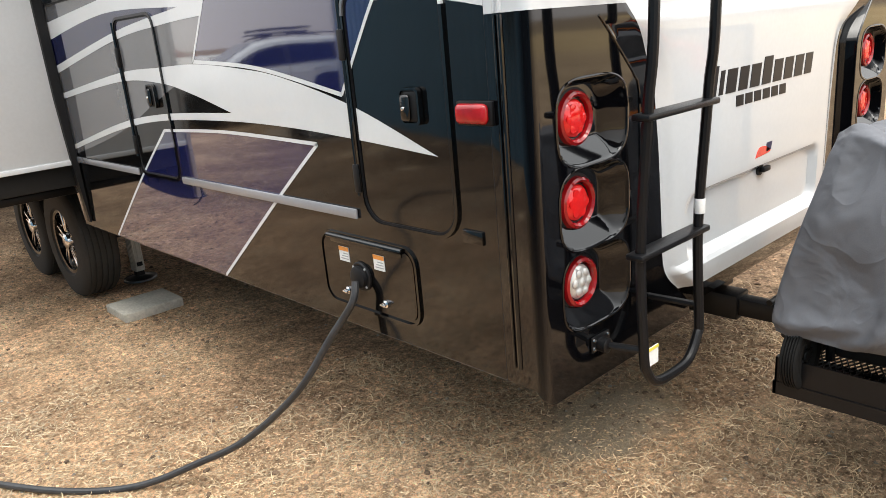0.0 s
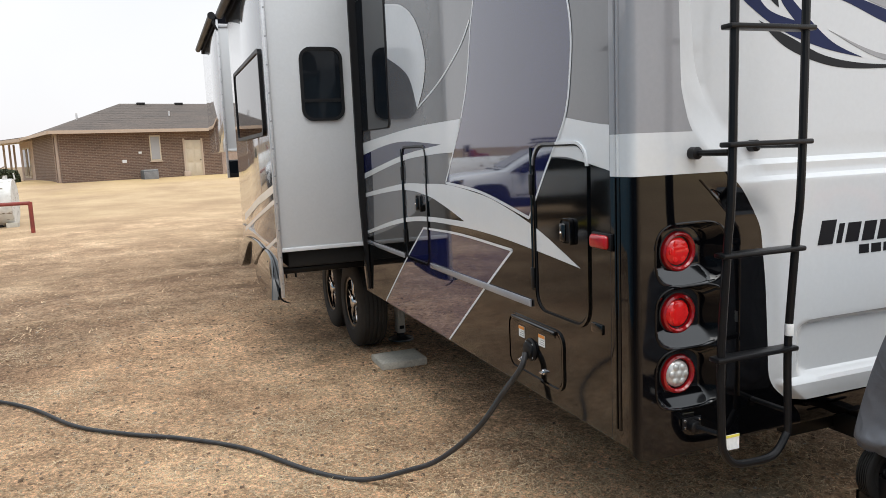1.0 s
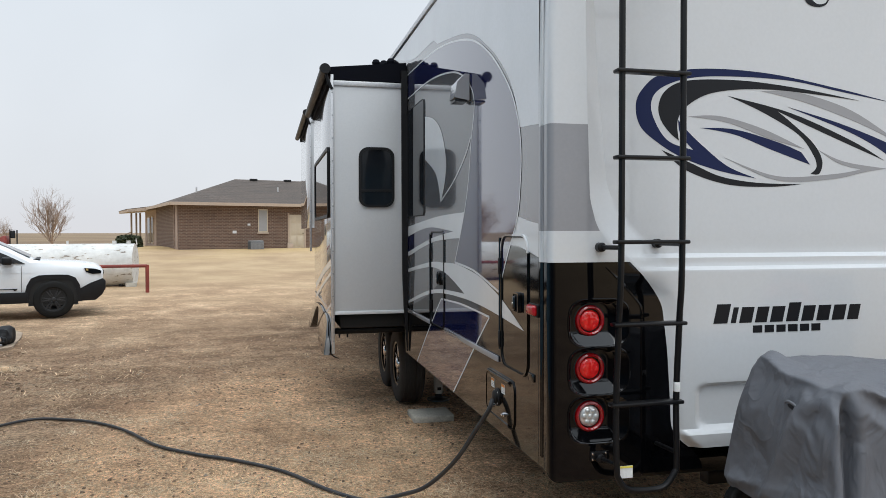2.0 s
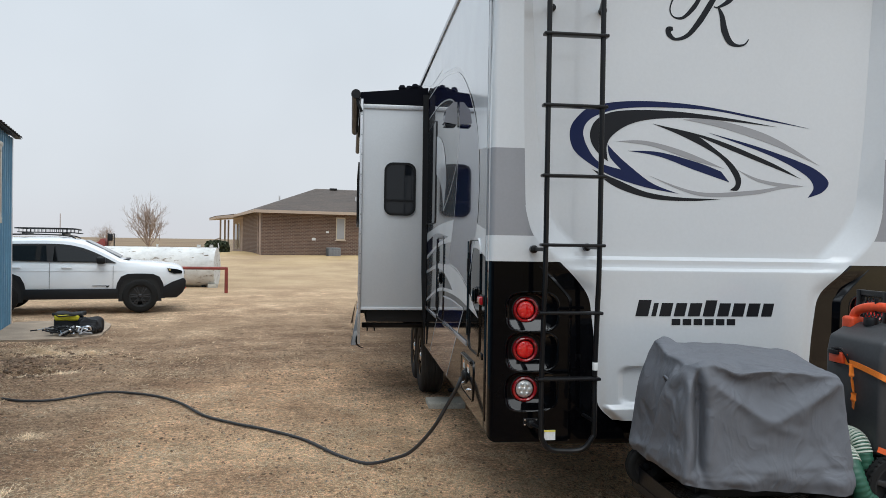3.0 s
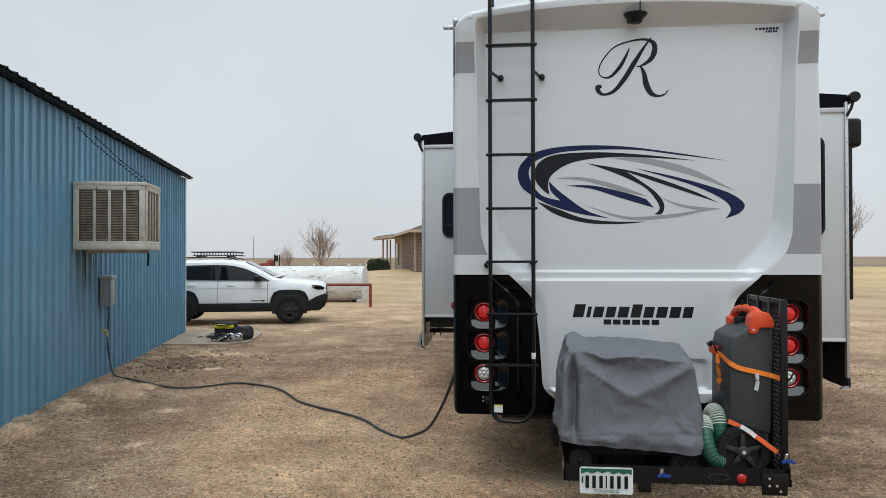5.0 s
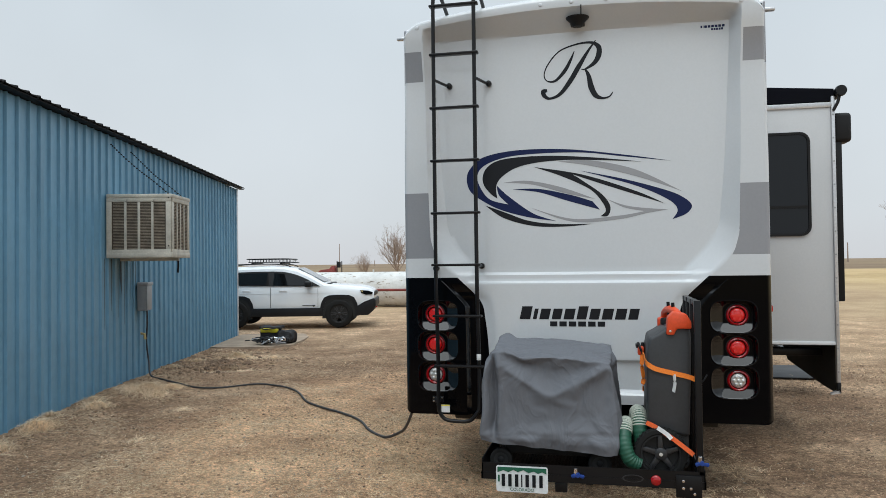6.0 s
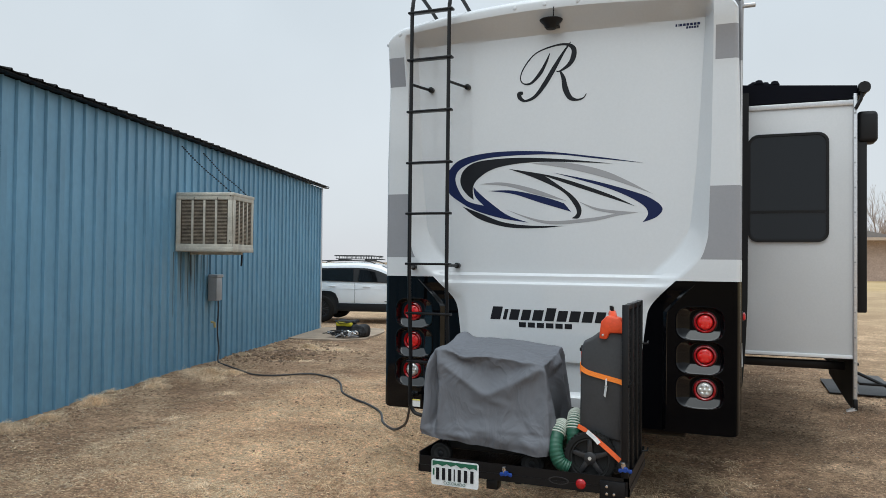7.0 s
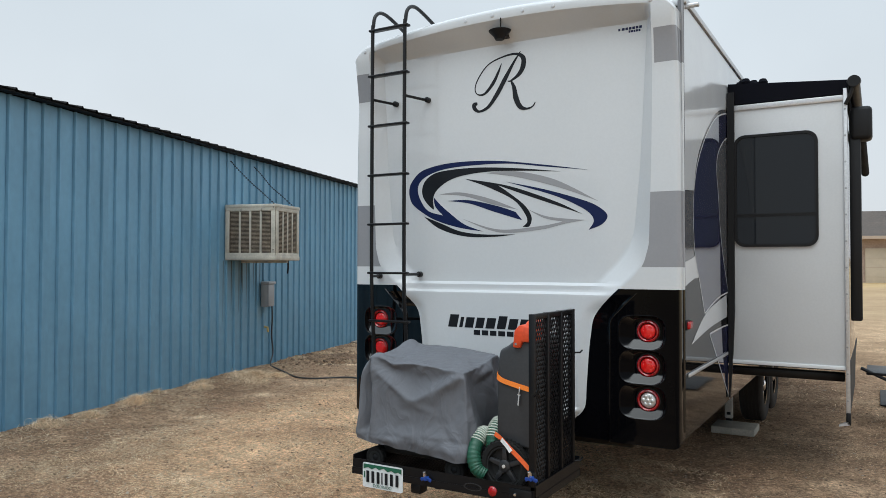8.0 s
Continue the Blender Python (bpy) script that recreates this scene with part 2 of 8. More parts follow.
def brick_mat():
    m = bpy.data.materials.new("brown_brick")
    m.use_nodes = True
    n, l = m.node_tree.nodes, m.node_tree.links
    b = n["Principled BSDF"]
    uv = n.new("ShaderNodeUVMap")
    br = n.new("ShaderNodeTexBrick")
    br.inputs["Scale"].default_value = 1.0
    br.inputs["Brick Width"].default_value, br.inputs["Row Height"].default_value = 0.26, 0.085
    br.inputs["Mortar Size"].default_value = 0.010
    br.inputs["Color1"].default_value = (0.150, 0.090, 0.064, 1)
    br.inputs["Color2"].default_value = (0.105, 0.064, 0.049, 1)
    br.inputs["Mortar"].default_value = (0.24, 0.19, 0.15, 1)
    nz = n.new("ShaderNodeTexNoise")
    nz.inputs["Scale"].default_value, nz.inputs["Detail"].default_value = 0.7, 4
    mr = n.new("ShaderNodeMapRange")
    mr.inputs["To Min"].default_value, mr.inputs["To Max"].default_value = 0.8, 1.25
    sc = n.new("ShaderNodeVectorMath")
    sc.operation = "SCALE"
    bp = n.new("ShaderNodeBump")
    bp.inputs["Distance"].default_value = 0.008
    l.new(uv.outputs[0], br.inputs["Vector"])
    l.new(uv.outputs[0], nz.inputs["Vector"])
    l.new(nz.outputs["Fac"], mr.inputs["Value"])
    l.new(br.outputs["Color"], sc.inputs[0])
    l.new(mr.outputs[0], sc.inputs["Scale"])
    l.new(sc.outputs[0], b.inputs["Base Color"])
    l.new(br.outputs["Fac"], bp.inputs["Height"])
    bp.invert = True
    l.new(bp.outputs[0], b.inputs["Normal"])
    b.inputs["Roughness"].default_value = 0.9
    return m


def ramp_mat(name, scale, stops, rough=0.9, detail=6, bump=0.0, bscale=30.0, second=0.0, distort=0.0, more=None, stretch=(1, 1, 1)):
    """Noise through a ramp of (position, colour); more: a second, finer ramp that multiplies."""
    m = bpy.data.materials.new(name)
    m.use_nodes = True
    n, l = m.node_tree.nodes, m.node_tree.links
    b = n["Principled BSDF"]
    t = n.new("ShaderNodeTexCoord")
    nz = n.new("ShaderNodeTexNoise")
    nz.inputs["Scale"].default_value, nz.inputs["Detail"].default_value, nz.inputs["Distortion"].default_value = scale, detail, distort
    nz.inputs["Roughness"].default_value = 0.62
    mp = n.new("ShaderNodeMapping")
    mp.inputs["Scale"].default_value = stretch
    l.new(t.outputs["Object"], mp.inputs["Vector"])
    l.new(mp.outputs[0], nz.inputs["Vector"])
    rp = n.new("ShaderNodeValToRGB")
    el = rp.color_ramp.elements
    while len(el) < len(stops):
        el.new(0.5)
    for e_, (p_, c_) in zip(el, stops):
        e_.position, e_.color = p_, (*c_, 1)
    l.new(nz.outputs["Fac"], rp.inputs[0])
    out = rp.outputs[0]
    if more:
        for sc_, lo, hi in more:
            nf = n.new("ShaderNodeTexNoise")
            nf.inputs["Scale"].default_value, nf.inputs["Detail"].default_value = sc_, 5
            nf.inputs["Roughness"].default_value = 0.7
            l.new(t.outputs["Object"], nf.inputs["Vector"])
            mr = n.new("ShaderNodeMapRange")
            mr.inputs["From Min"].default_value, mr.inputs["From Max"].default_value = 0.3, 0.7
            mr.inputs["To Min"].default_value, mr.inputs["To Max"].default_value = lo, hi
            l.new(nf.outputs["Fac"], mr.inputs["Value"])
            sc = n.new("ShaderNodeVectorMath")
            sc.operation = "SCALE"
            l.new(out, sc.inputs[0])
            l.new(mr.outputs[0], sc.inputs["Scale"])
            out = sc.outputs[0]
    l.new(out, b.inputs["Base Color"])
    b.inputs["Roughness"].default_value = rough
    b.inputs["Specular IOR Level"].default_value = 0.25
    if bump:
        nb = n.new("ShaderNodeTexNoise")
        nb.inputs["Scale"].default_value, nb.inputs["Detail"].default_value = bscale, 6
        nb.inputs["Roughness"].default_value = 0.7
        l.new(t.outputs["Object"], nb.inputs["Vector"])
        bp = n.new("ShaderNodeBump")
        bp.inputs["Distance"].default_value = bump
        l.new(nb.outputs["Fac"], bp.inputs["Height"])
        l.new(bp.outputs[0], b.inputs["Normal"])
    return m


M_BRICK = brick_mat()
M_DIRT = ramp_mat("dry_dirt", 0.9, [(0.30, (0.335, 0.215, 0.135)), (0.44, (0.44, 0.295, 0.185)), (0.53, (0.53, 0.365, 0.232)), (0.66, (0.68, 0.495, 0.325))], 0.95, 9, 0.05, 34.0, more=[(0.45, 0.86, 1.12), (2.3, 0.80, 1.18), (7.0, 0.70, 1.30), (28.0, 0.50, 1.52), (75.0, 0.45, 1.60)])
M_TANK = ramp_mat("peeling_white_paint", 11.0, [(0.33, (0.10, 0.07, 0.05)), (0.37, (0.36, 0.31, 0.25)), (0.41, (0.66, 0.65, 0.62)), (0.7, (0.72, 0.72, 0.70))], 0.55, 8, 0.004, 20.0, more=[(1.0, 0.8, 1.1), (5.0, 0.9, 1.06)], stretch=(0.3, 1, 0.9))


# ---- mesh helpers ----
def world_of(ob):
    m = ob.matrix_basis.copy()
    return world_of(ob.parent) @ ob.matrix_parent_inverse @ m if ob.parent else m


def part(name, bm, material, parent=None, label="", sharp=35.0):
    me = bpy.data.meshes.new(name)
    bm.to_mesh(me)
    bm.free()
    for m in material if isinstance(material, (list, tuple)) else [material]:
        me.materials.append(m)
    me.shade_smooth()
    me.set_sharp_from_angle(angle=radians(sharp))
    ob = new(name, me)
    if parent:
        ob.parent = parent
        ob.matrix_parent_inverse = world_of(parent).inverted()
    if label:
        ob["label"] = label
    return ob


def thing(name, at, label, category, group="", kind="", turn=0.0):
    ob = new(name)
    ob.empty_display_size = 0.1
    ob.matrix_basis = pose(*at, 0, 0, turn)
    return tagged(ob, label, category, group, kind)


def B():
    return bmesh.new()


def box(x0, x1, y0, y1, z0, z1, bevel=0.0, seg=2, bm=None, m=None, mi=0):
    bm = bm or B()
    mm = Matrix.Translation(((x0 + x1) / 2, (y0 + y1) / 2, (z0 + z1) / 2)) @ Matrix.Diagonal((x1 - x0, y1 - y0, z1 - z0, 1))
    old = set(bm.faces)
    vs = bmesh.ops.create_cube(bm, size=1, matrix=mm)["verts"]
    if bevel:
        es = {e_ for v in vs for e_ in v.link_edges}
        bmesh.ops.bevel(bm, geom=list(es), offset=bevel, segments=seg, affect="EDGES", profile=0.5)
    fs = [f for f in bm.faces if f not in old]
    for f in fs:
        f.material_index = mi
    if m:
        vs = {v for f in fs for v in f.verts}
        bmesh.ops.transform(bm, matrix=m, verts=list(vs))
    return bm


def spline(pts, k=8, closed=False):
    p = [Vector(q) for q in pts]
    n = len(p)
    out = []
    for i in range(n if closed else n - 1):
        a, b, c, d = (p[(i - 1) % n], p[i], p[(i + 1) % n], p[(i + 2) % n]) if closed else (p[max(i - 1, 0)], p[i], p[i + 1], p[min(i + 2, n - 1)])
        for j in range(k):
            t = j / k
            out.append(0.5 * ((2 * b) + (c - a) * t + (2 * a - 5 * b + 4 * c - d) * t * t + (3 * b - a - 3 * c + d) * t ** 3))
    if not closed:
        out.append(p[-1])
    return out


def tube(pts, r, n=10, bm=None, closed=False, mi=0):
    bm = bm or B()
    pts = [Vector(q) for q in pts]
    rad = r if isinstance(r, (list, tuple)) else [r] * len(pts)
    rings, up = [], None
    for i, q in enumerate(pts):
        a = pts[i - 1] if i else (pts[-1] if closed else q)
        c = pts[(i + 1) % len(pts)] if i + 1 < len(pts) or closed else q
        d = (c - a).normalized()
        if up is None:
            up = d.orthogonal().normalized()
        up = (up - d * up.dot(d))
        up = up.normalized() if up.length > 1e-6 else d.orthogonal().normalized()
        s = d.cross(up)
        rings.append([bm.verts.new(q + (up * math.cos(2 * math.pi * j / n) + s * math.sin(2 * math.pi * j / n)) * rad[i]) for j in range(n)])
    m = len(rings)
    for i in range(m if closed else m - 1):
        for j in range(n):
            f = bm.faces.new((rings[i][j], rings[i][(j + 1) % n], rings[(i + 1) % m][(j + 1) % n], rings[(i + 1) % m][j]))
            f.material_index = mi
    if not closed:
        bm.faces.new(rings[0][::-1]).material_index = mi
        bm.faces.new(rings[-1]).material_index = mi
    return bm


def lathe(profile, m, n=32, bm=None, mi=0):
    """profile: (radius, along) pairs, turned round the z axis and then placed by m."""
    bm = bm or B()
    rings = []
    for r, h in profile:
        if r < 1e-5:
            rings.append([bm.verts.new(m @ Vector((0, 0, h)))])
        else:
            rings.append([bm.verts.new(m @ Vector((r * math.cos(2 * math.pi * j / n), r * math.sin(2 * math.pi * j / n), h))) for j in range(n)])
    for a, b in zip(rings, rings[1:]):
        for j in range(n):
            k = (j + 1) % n
            if len(a) == 1 and len(b) > 1:
                f = bm.faces.new((a[0], b[k], b[j]))
            elif len(b) == 1 and len(a) > 1:
                f = bm.faces.new((a[j], a[k], b[0]))
            elif len(a) > 1:
                f = bm.faces.new((a[j], a[k], b[k], b[j]))
            else:
                continue
            f.material_index = mi
    return bm


def slab(outline, thick, to3, bm=None, mi=0):
    """A flat plate: outline in two dimensions, to3(u, v, d) its place at depth d."""
    bm = bm or B()
    top = [bm.verts.new(to3(u, v, 0)) for u, v in outline]
    bm.faces.new(top).material_index = mi
    if thick:
        low = [bm.verts.new(to3(u, v, thick)) for u, v in outline]
        bm.faces.new(low[::-1]).material_index = mi
        k = len(top)
        for i in range(k):
            bm.faces.new((top[i], low[i], low[(i + 1) % k], top[(i + 1) % k])).material_index = mi
    bmesh.ops.recalc_face_normals(bm, faces=bm.faces)
    return bm


def smooth_outline(*runs, k=7):
    """Closed outline out of smooth runs; corners where one run meets the next."""
    out = []
    for r in runs:
        out += [(q.x, q.y) for q in spline([(a, b, 0) for a, b in r], k)[:-1]]
    return out


def round_rect(u0, u1, v0, v1, r, k=5):
    out = []
    for cu, cv, a0 in ((u1 - r, v1 - r, 0), (u0 + r, v1 - r, 90), (u0 + r, v0 + r, 180), (u1 - r, v0 + r, 270)):
        for i in range(k + 1):
            a = radians(a0 + 90 * i / k)
            out.append((cu + r * math.cos(a), cv + r * math.sin(a)))
    return out


def ring_slab(outer, inner, thick, to3, bm=None):
    """A frame between two outlines of the same number of points."""
    bm = bm or B()
    k = len(outer)
    rows = [[bm.verts.new(to3(u, v, d)) for u, v in o] for o, d in ((inner, thick), (inner, 0), (outer, 0), (outer, thick))]
    for a, b in zip(rows, rows[1:] + rows[:1]):
        for i in range(k):
            bm.faces.new((a[i], a[(i + 1) % k], b[(i + 1) % k], b[i]))
    bmesh.ops.recalc_face_normals(bm, faces=bm.faces)
    return bm


def sstep(a, b, x):
    t = min(1.0, max(0.0, (x - a) / (b - a)))
    return t * t * (3 - 2 * t)


# ---- ground ----
def ground_z(x, y):
    w = 0.25 + 0.75 * sstep(-18, -9, x)
    z = 0.80 * (min(max(y - 5, 0), 36) / 35) ** 2.5 * w
    if y > 50:
        z *= 1 - 0.75 * sstep(50, 110, y)
    return z


def ground_h(x, y):
    """The ground with its small humps, the heap of soil along the shed and a hole dug beside it."""
    z = ground_z(x, y)
    if -16 < x < 12 and -14 < y < 30:
        z += 0.022 * (noise.noise((x * 0.9, y * 0.9, 0.0))) + 0.010 * noise.noise((x * 4.1, y * 4.1, 3.0)) - 0.006
        wall = x - (-5.55 - 0.2673 * y)
        z += 0.055 * math.exp(-((wall - 0.25) / 0.5) ** 2) * (0.6 + 0.5 * noise.noise((x * 1.7, y * 1.7, 5.0))) * (1 - sstep(7.0, 8.2, y))
        u, v = x + 5.98, y - 5.45
        z -= 0.17 * math.exp(-((u / 0.34) ** 2 + ((v - 0.35 * u) / 0.17) ** 2))
        z += 0.06 * math.exp(-(((x + 6.25) / 0.45) ** 2 + ((y - 6.15) / 0.42) ** 2)) * (1 + 0.8 * noise.noise((x * 5, y * 5, 9.0)))
        z -= 0.03 * math.exp(-(((x + 6.75) / 0.5) ** 2 + ((y - 6.5) / 0.5) ** 2))
    return z


def axis(lo, hi, step, far):
    a = list(np.arange(lo, hi + 1e-6, step))
    s, v = step, hi
    while v < far:
        s *= 1.16
        v += s
        a.append(v)
    s, v, low = step, lo, []
    while v > -far:
        s *= 1.16
        v -= s
        low.append(v)
    return low[::-1] + a


gx, gy = axis(-9.0, 4.5, 0.11, 3000), axis(-5.5, 12.0, 0.11, 3000)
verts = []
for y in gy:
    for x in gx:
        z = ground_h(x, y)
        verts.append((x, y, z))
nx, ny = len(gx), len(gy)
faces = []
for j in range(ny - 1):
    for i in range(nx - 1):
        faces.append((j * nx + i, j * nx + i + 1, (j + 1) * nx + i + 1, (j + 1) * nx + i))
me = bpy.data.meshes.new("ground")
me.from_pydata(verts, [], faces)


def ground_mat():
    """Trodden dirt in the yard, dry yellow grass beyond, brown fields far off."""
    m = M_DIRT
    n, l = m.node_tree.nodes, m.node_tree.links
    b = n["Principled BSDF"]
    first = b.inputs["Base Color"].links[0].from_socket
    t = n.new("ShaderNodeTexCoord")
    ln = n.new("ShaderNodeVectorMath")
    ln.operation = "DISTANCE"
    ln.inputs[1].default_value = (-2, 2, 0)
    wob = n.new("ShaderNodeTexNoise")
    wob.inputs["Scale"].default_value, wob.inputs["Detail"].default_value = 0.12, 4
    l.new(t.outputs["Object"], wob.inputs["Vector"])
    l.new(t.outputs["Object"], ln.inputs[0])
    ad = n.new("ShaderNodeMath")
    ad.operation = "MULTIPLY_ADD"
    ad.inputs[1].default_value = 26.0
    l.new(wob.outputs["Fac"], ad.inputs[0])
    l.new(ln.outputs["Value"], ad.inputs[2])
    # lighter strawy oval beside the camper, darker round it; partly brightness painted in
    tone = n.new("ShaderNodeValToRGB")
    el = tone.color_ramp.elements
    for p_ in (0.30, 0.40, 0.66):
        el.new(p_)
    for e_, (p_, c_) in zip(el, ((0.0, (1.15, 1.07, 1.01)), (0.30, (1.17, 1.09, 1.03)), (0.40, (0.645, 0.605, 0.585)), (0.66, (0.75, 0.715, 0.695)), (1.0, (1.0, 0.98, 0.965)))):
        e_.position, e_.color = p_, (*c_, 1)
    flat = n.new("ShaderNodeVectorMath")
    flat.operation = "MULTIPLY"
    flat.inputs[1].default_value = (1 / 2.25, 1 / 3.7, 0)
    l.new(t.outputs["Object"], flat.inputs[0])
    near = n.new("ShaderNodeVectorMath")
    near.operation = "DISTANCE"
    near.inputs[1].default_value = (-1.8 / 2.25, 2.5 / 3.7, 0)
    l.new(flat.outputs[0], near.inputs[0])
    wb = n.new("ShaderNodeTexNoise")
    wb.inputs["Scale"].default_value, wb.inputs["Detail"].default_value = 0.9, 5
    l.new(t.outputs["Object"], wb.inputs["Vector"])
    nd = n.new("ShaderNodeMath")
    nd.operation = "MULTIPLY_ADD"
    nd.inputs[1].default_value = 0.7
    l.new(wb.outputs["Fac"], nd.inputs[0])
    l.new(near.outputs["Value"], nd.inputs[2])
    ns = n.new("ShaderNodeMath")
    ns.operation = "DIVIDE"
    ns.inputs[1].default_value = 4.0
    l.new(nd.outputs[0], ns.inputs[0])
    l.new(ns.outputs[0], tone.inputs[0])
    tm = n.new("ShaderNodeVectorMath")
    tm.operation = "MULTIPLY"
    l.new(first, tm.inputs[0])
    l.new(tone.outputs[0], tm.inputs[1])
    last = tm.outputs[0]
    # a smooth dried puddle under the camper's tail
    pf = n.new("ShaderNodeVectorMath")
    pf.operation = "MULTIPLY"
    pf.inputs[1].default_value = (1 / 0.36, 1 / 0.22, 0)
    l.new(t.outputs["Object"], pf.inputs[0])
    pd = n.new("ShaderNodeVectorMath")
    pd.operation = "DISTANCE"
    pd.inputs[1].default_value = (-0.42 / 0.36, 0.38 / 0.22, 0)
    l.new(pf.outputs[0], pd.inputs[0])
    pn = n.new("ShaderNodeTexNoise")
    pn.inputs["Scale"].default_value, pn.inputs["Detail"].default_value = 7.0, 5
    l.new(t.outputs["Object"], pn.inputs["Vector"])
    pa = n.new("ShaderNodeMath")
    pa.operation = "MULTIPLY_ADD"
    pa.inputs[1].default_value = 0.9
    l.new(pn.outputs["Fac"], pa.inputs[0])
    l.new(pd.outputs["Value"], pa.inputs[2])
    pr = n.new("ShaderNodeMapRange")
    pr.inputs["From Min"].default_value, pr.inputs["From Max"].default_value = 1.55, 1.15
    l.new(pa.outputs[0], pr.inputs["Value"])
    pm = n.new("ShaderNodeMix")
    pm.data_type = "RGBA"
    pm.inputs[7].default_value = (0.50, 0.395, 0.28, 1)
    l.new(pr.outputs[0], pm.inputs[0])
    l.new(last, pm.inputs[6])
    last = pm.outputs[2]
    for lo, hi, stops, sc in ((20, 36, ((0.33, (0.385, 0.265, 0.158)), (0.52, (0.49, 0.35, 0.21)), (0.68, (0.575, 0.425, 0.26))), 0.35),
                              (44, 52, ((0.33, (0.44, 0.305, 0.155)), (0.52, (0.56, 0.405, 0.21)), (0.68, (0.62, 0.47, 0.26))), 0.3),
                              (92, 110, ((0.35, (0.17, 0.115, 0.075)), (0.5, (0.24, 0.17, 0.105)), (0.65, (0.30, 0.225, 0.13))), 0.015)):
        nz = n.new("ShaderNodeTexNoise")
        nz.inputs["Scale"].default_value, nz.inputs["Detail"].default_value = sc, 8
        nz.inputs["Roughness"].default_value = 0.65
        l.new(t.outputs["Object"], nz.inputs["Vector"])
        rp = n.new("ShaderNodeValToRGB")
        el = rp.color_ramp.elements
        el.new(0.5)
        for e_, (p_, c_) in zip(el, stops):
            e_.position, e_.color = p_, (*c_, 1)
        l.new(nz.outputs["Fac"], rp.inputs[0])
        mr = n.new("ShaderNodeMapRange")
        mr.inputs["From Min"].default_value, mr.inputs["From Max"].default_value = lo, hi
        l.new(ad.outputs[0], mr.inputs["Value"])
        mx = n.new("ShaderNodeMix")
        mx.data_type = "RGBA"
        l.new(mr.outputs[0], mx.inputs[0])
        l.new(last, mx.inputs[6])
        l.new(rp.outputs[0], mx.inputs[7])
        last = mx.outputs[2]
    l.new(last, b.inputs["Base Color"])
    return m


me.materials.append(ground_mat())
me.shade_smooth()
ground = tagged(new("ground", me), "bare dry dirt yard with straw litter, fields beyond", "ground", kind="structure")

# ---- fifth-wheel camper ----
HW = 1.29
camper = thing("fifth_wheel_camper", (0, 6, 0), "large white, grey and black fifth-wheel camper with slide-outs extended", "camper")
side_outline = [(0.10, 0.61), (3.5, 0.61), (3.6, 0.98), (5.95, 0.98), (6.05, 0.61), (9.3, 0.61), (9.6, 1.75), (12.0, 1.75), (12.3, 2.2), (12.2, 3.2), (11.8, 3.48), (0.10, 3.48)]
part("side_wall", slab(side_outline, 0.04, lambda y, z, d: (-HW + d, y, z)), M_SIDE, camper, "glossy grey fibreglass side wall")
part("side_wall", slab(side_outline, 0.04, lambda y, z, d: (HW - d, y, z)), M_SIDE, camper, "glossy grey fibreglass side wall")
part("front_wall", box(-1.25, 1.25, 11.9, 12.2, 1.75, 3.45, 0.05), M_SIDE, camper)
bm = B()
for x0, x1, z0 in ((-1.27, -0.7, 3.47), (-0.7, 0.7, 3.52), (0.7, 1.27, 3.47)):
    box(x0, x1, 0.12, 11.9, z0 - 0.02, z0 + 0.03, 0.01, bm=bm)
part("roof", bm, M_WHITE, camper)
for s in (-1, 1):
    part("roof_rail", box(s * 1.285 - 0.02, s * 1.285 + 0.02, 0.10, 11.8, 3.455, 3.50, 0.008), M_TRIM, camper, "aluminium roof edge rail")
    part("gutter_spout", box(s * 1.33 - 0.05, s * 1.33 + 0.05, 0.12, 0.16, 3.43, 3.455, 0.008), M_TRIM, camper)
part("underbelly", box(-1.2, 1.2, 0.2, 9.3, 0.86, 0.95), M_UNDER, camper)
for s in (-1, 1):
    part("chassis_rail", box(s * 0.9 - 0.05, s * 0.9 + 0.05, 0.15, 9.2, 0.60, 0.86, 0.01), M_UNDER, camper)
for y in (3.95, 4.85, 5.75):
    part("cross_member", box(-0.85, 0.85, y - 0.05, y + 0.05, 0.55, 0.70, 0.01), M_UNDER, camper)
part("rear_bumper", box(-0.95, 0.95, 0.10, 0.22, 0.50, 0.70, 0.02), M_BLACK, camper, "glossy black rear bumper skirt")
bm = box(-0.035, 0.035, -0.28, 0.5, 0.39, 0.46, 0.006)
box(-0.05, 0.05, 0.04, 0.3, 0.375, 0.475, 0.006, bm=bm)
box(-0.3, 0.3, 0.22, 0.30, 0.39, 0.46, 0.006, bm=bm)
box(-0.3, -0.24, 0.22, 0.30, 0.46, 0.62, bm=bm)
box(0.24, 0.3, 0.22, 0.30, 0.46, 0.62, bm=bm)
part("receiver_hitch", bm, M_BSTEEL, camper)
for x, y, z in ((0.02, -0.08, 0.47), (-0.03, -0.16, 0.38), (0.0, -0.22, 0.47)):
    part("hitch_clamp", tube([(x - 0.06, y, z), (x + 0.06, y, z)], 0.012), M_BSTEEL, camper)


def cap_in(z):
    return float(np.interp(z, [0.56, 0.64, 0.69, 0.73, 0.78, 0.85, 1.3, 1.42, 1.59, 1.79, 1.93, 2.35, 3.36], [0.40, 0.43, 0.52, 0.57, 0.585, 0.585, 0.60, 0.625, 0.695, 0.90, 0.97, 1.01, 1.08]))


def cap_out(z):
    return float(np.interp(z, [0.56, 0.64, 0.69, 0.73, 0.78, 0.85, 1.15, 1.38, 1.45, 1.57, 1.72, 1.80, 1.88, 2.2, 3.45], [0.47, 0.50, 0.585, 0.632, 0.65, 0.65, 0.67, 0.70, 0.755, 0.88, 1.04, 1.07, 1.09, 1.10, 1.14]))


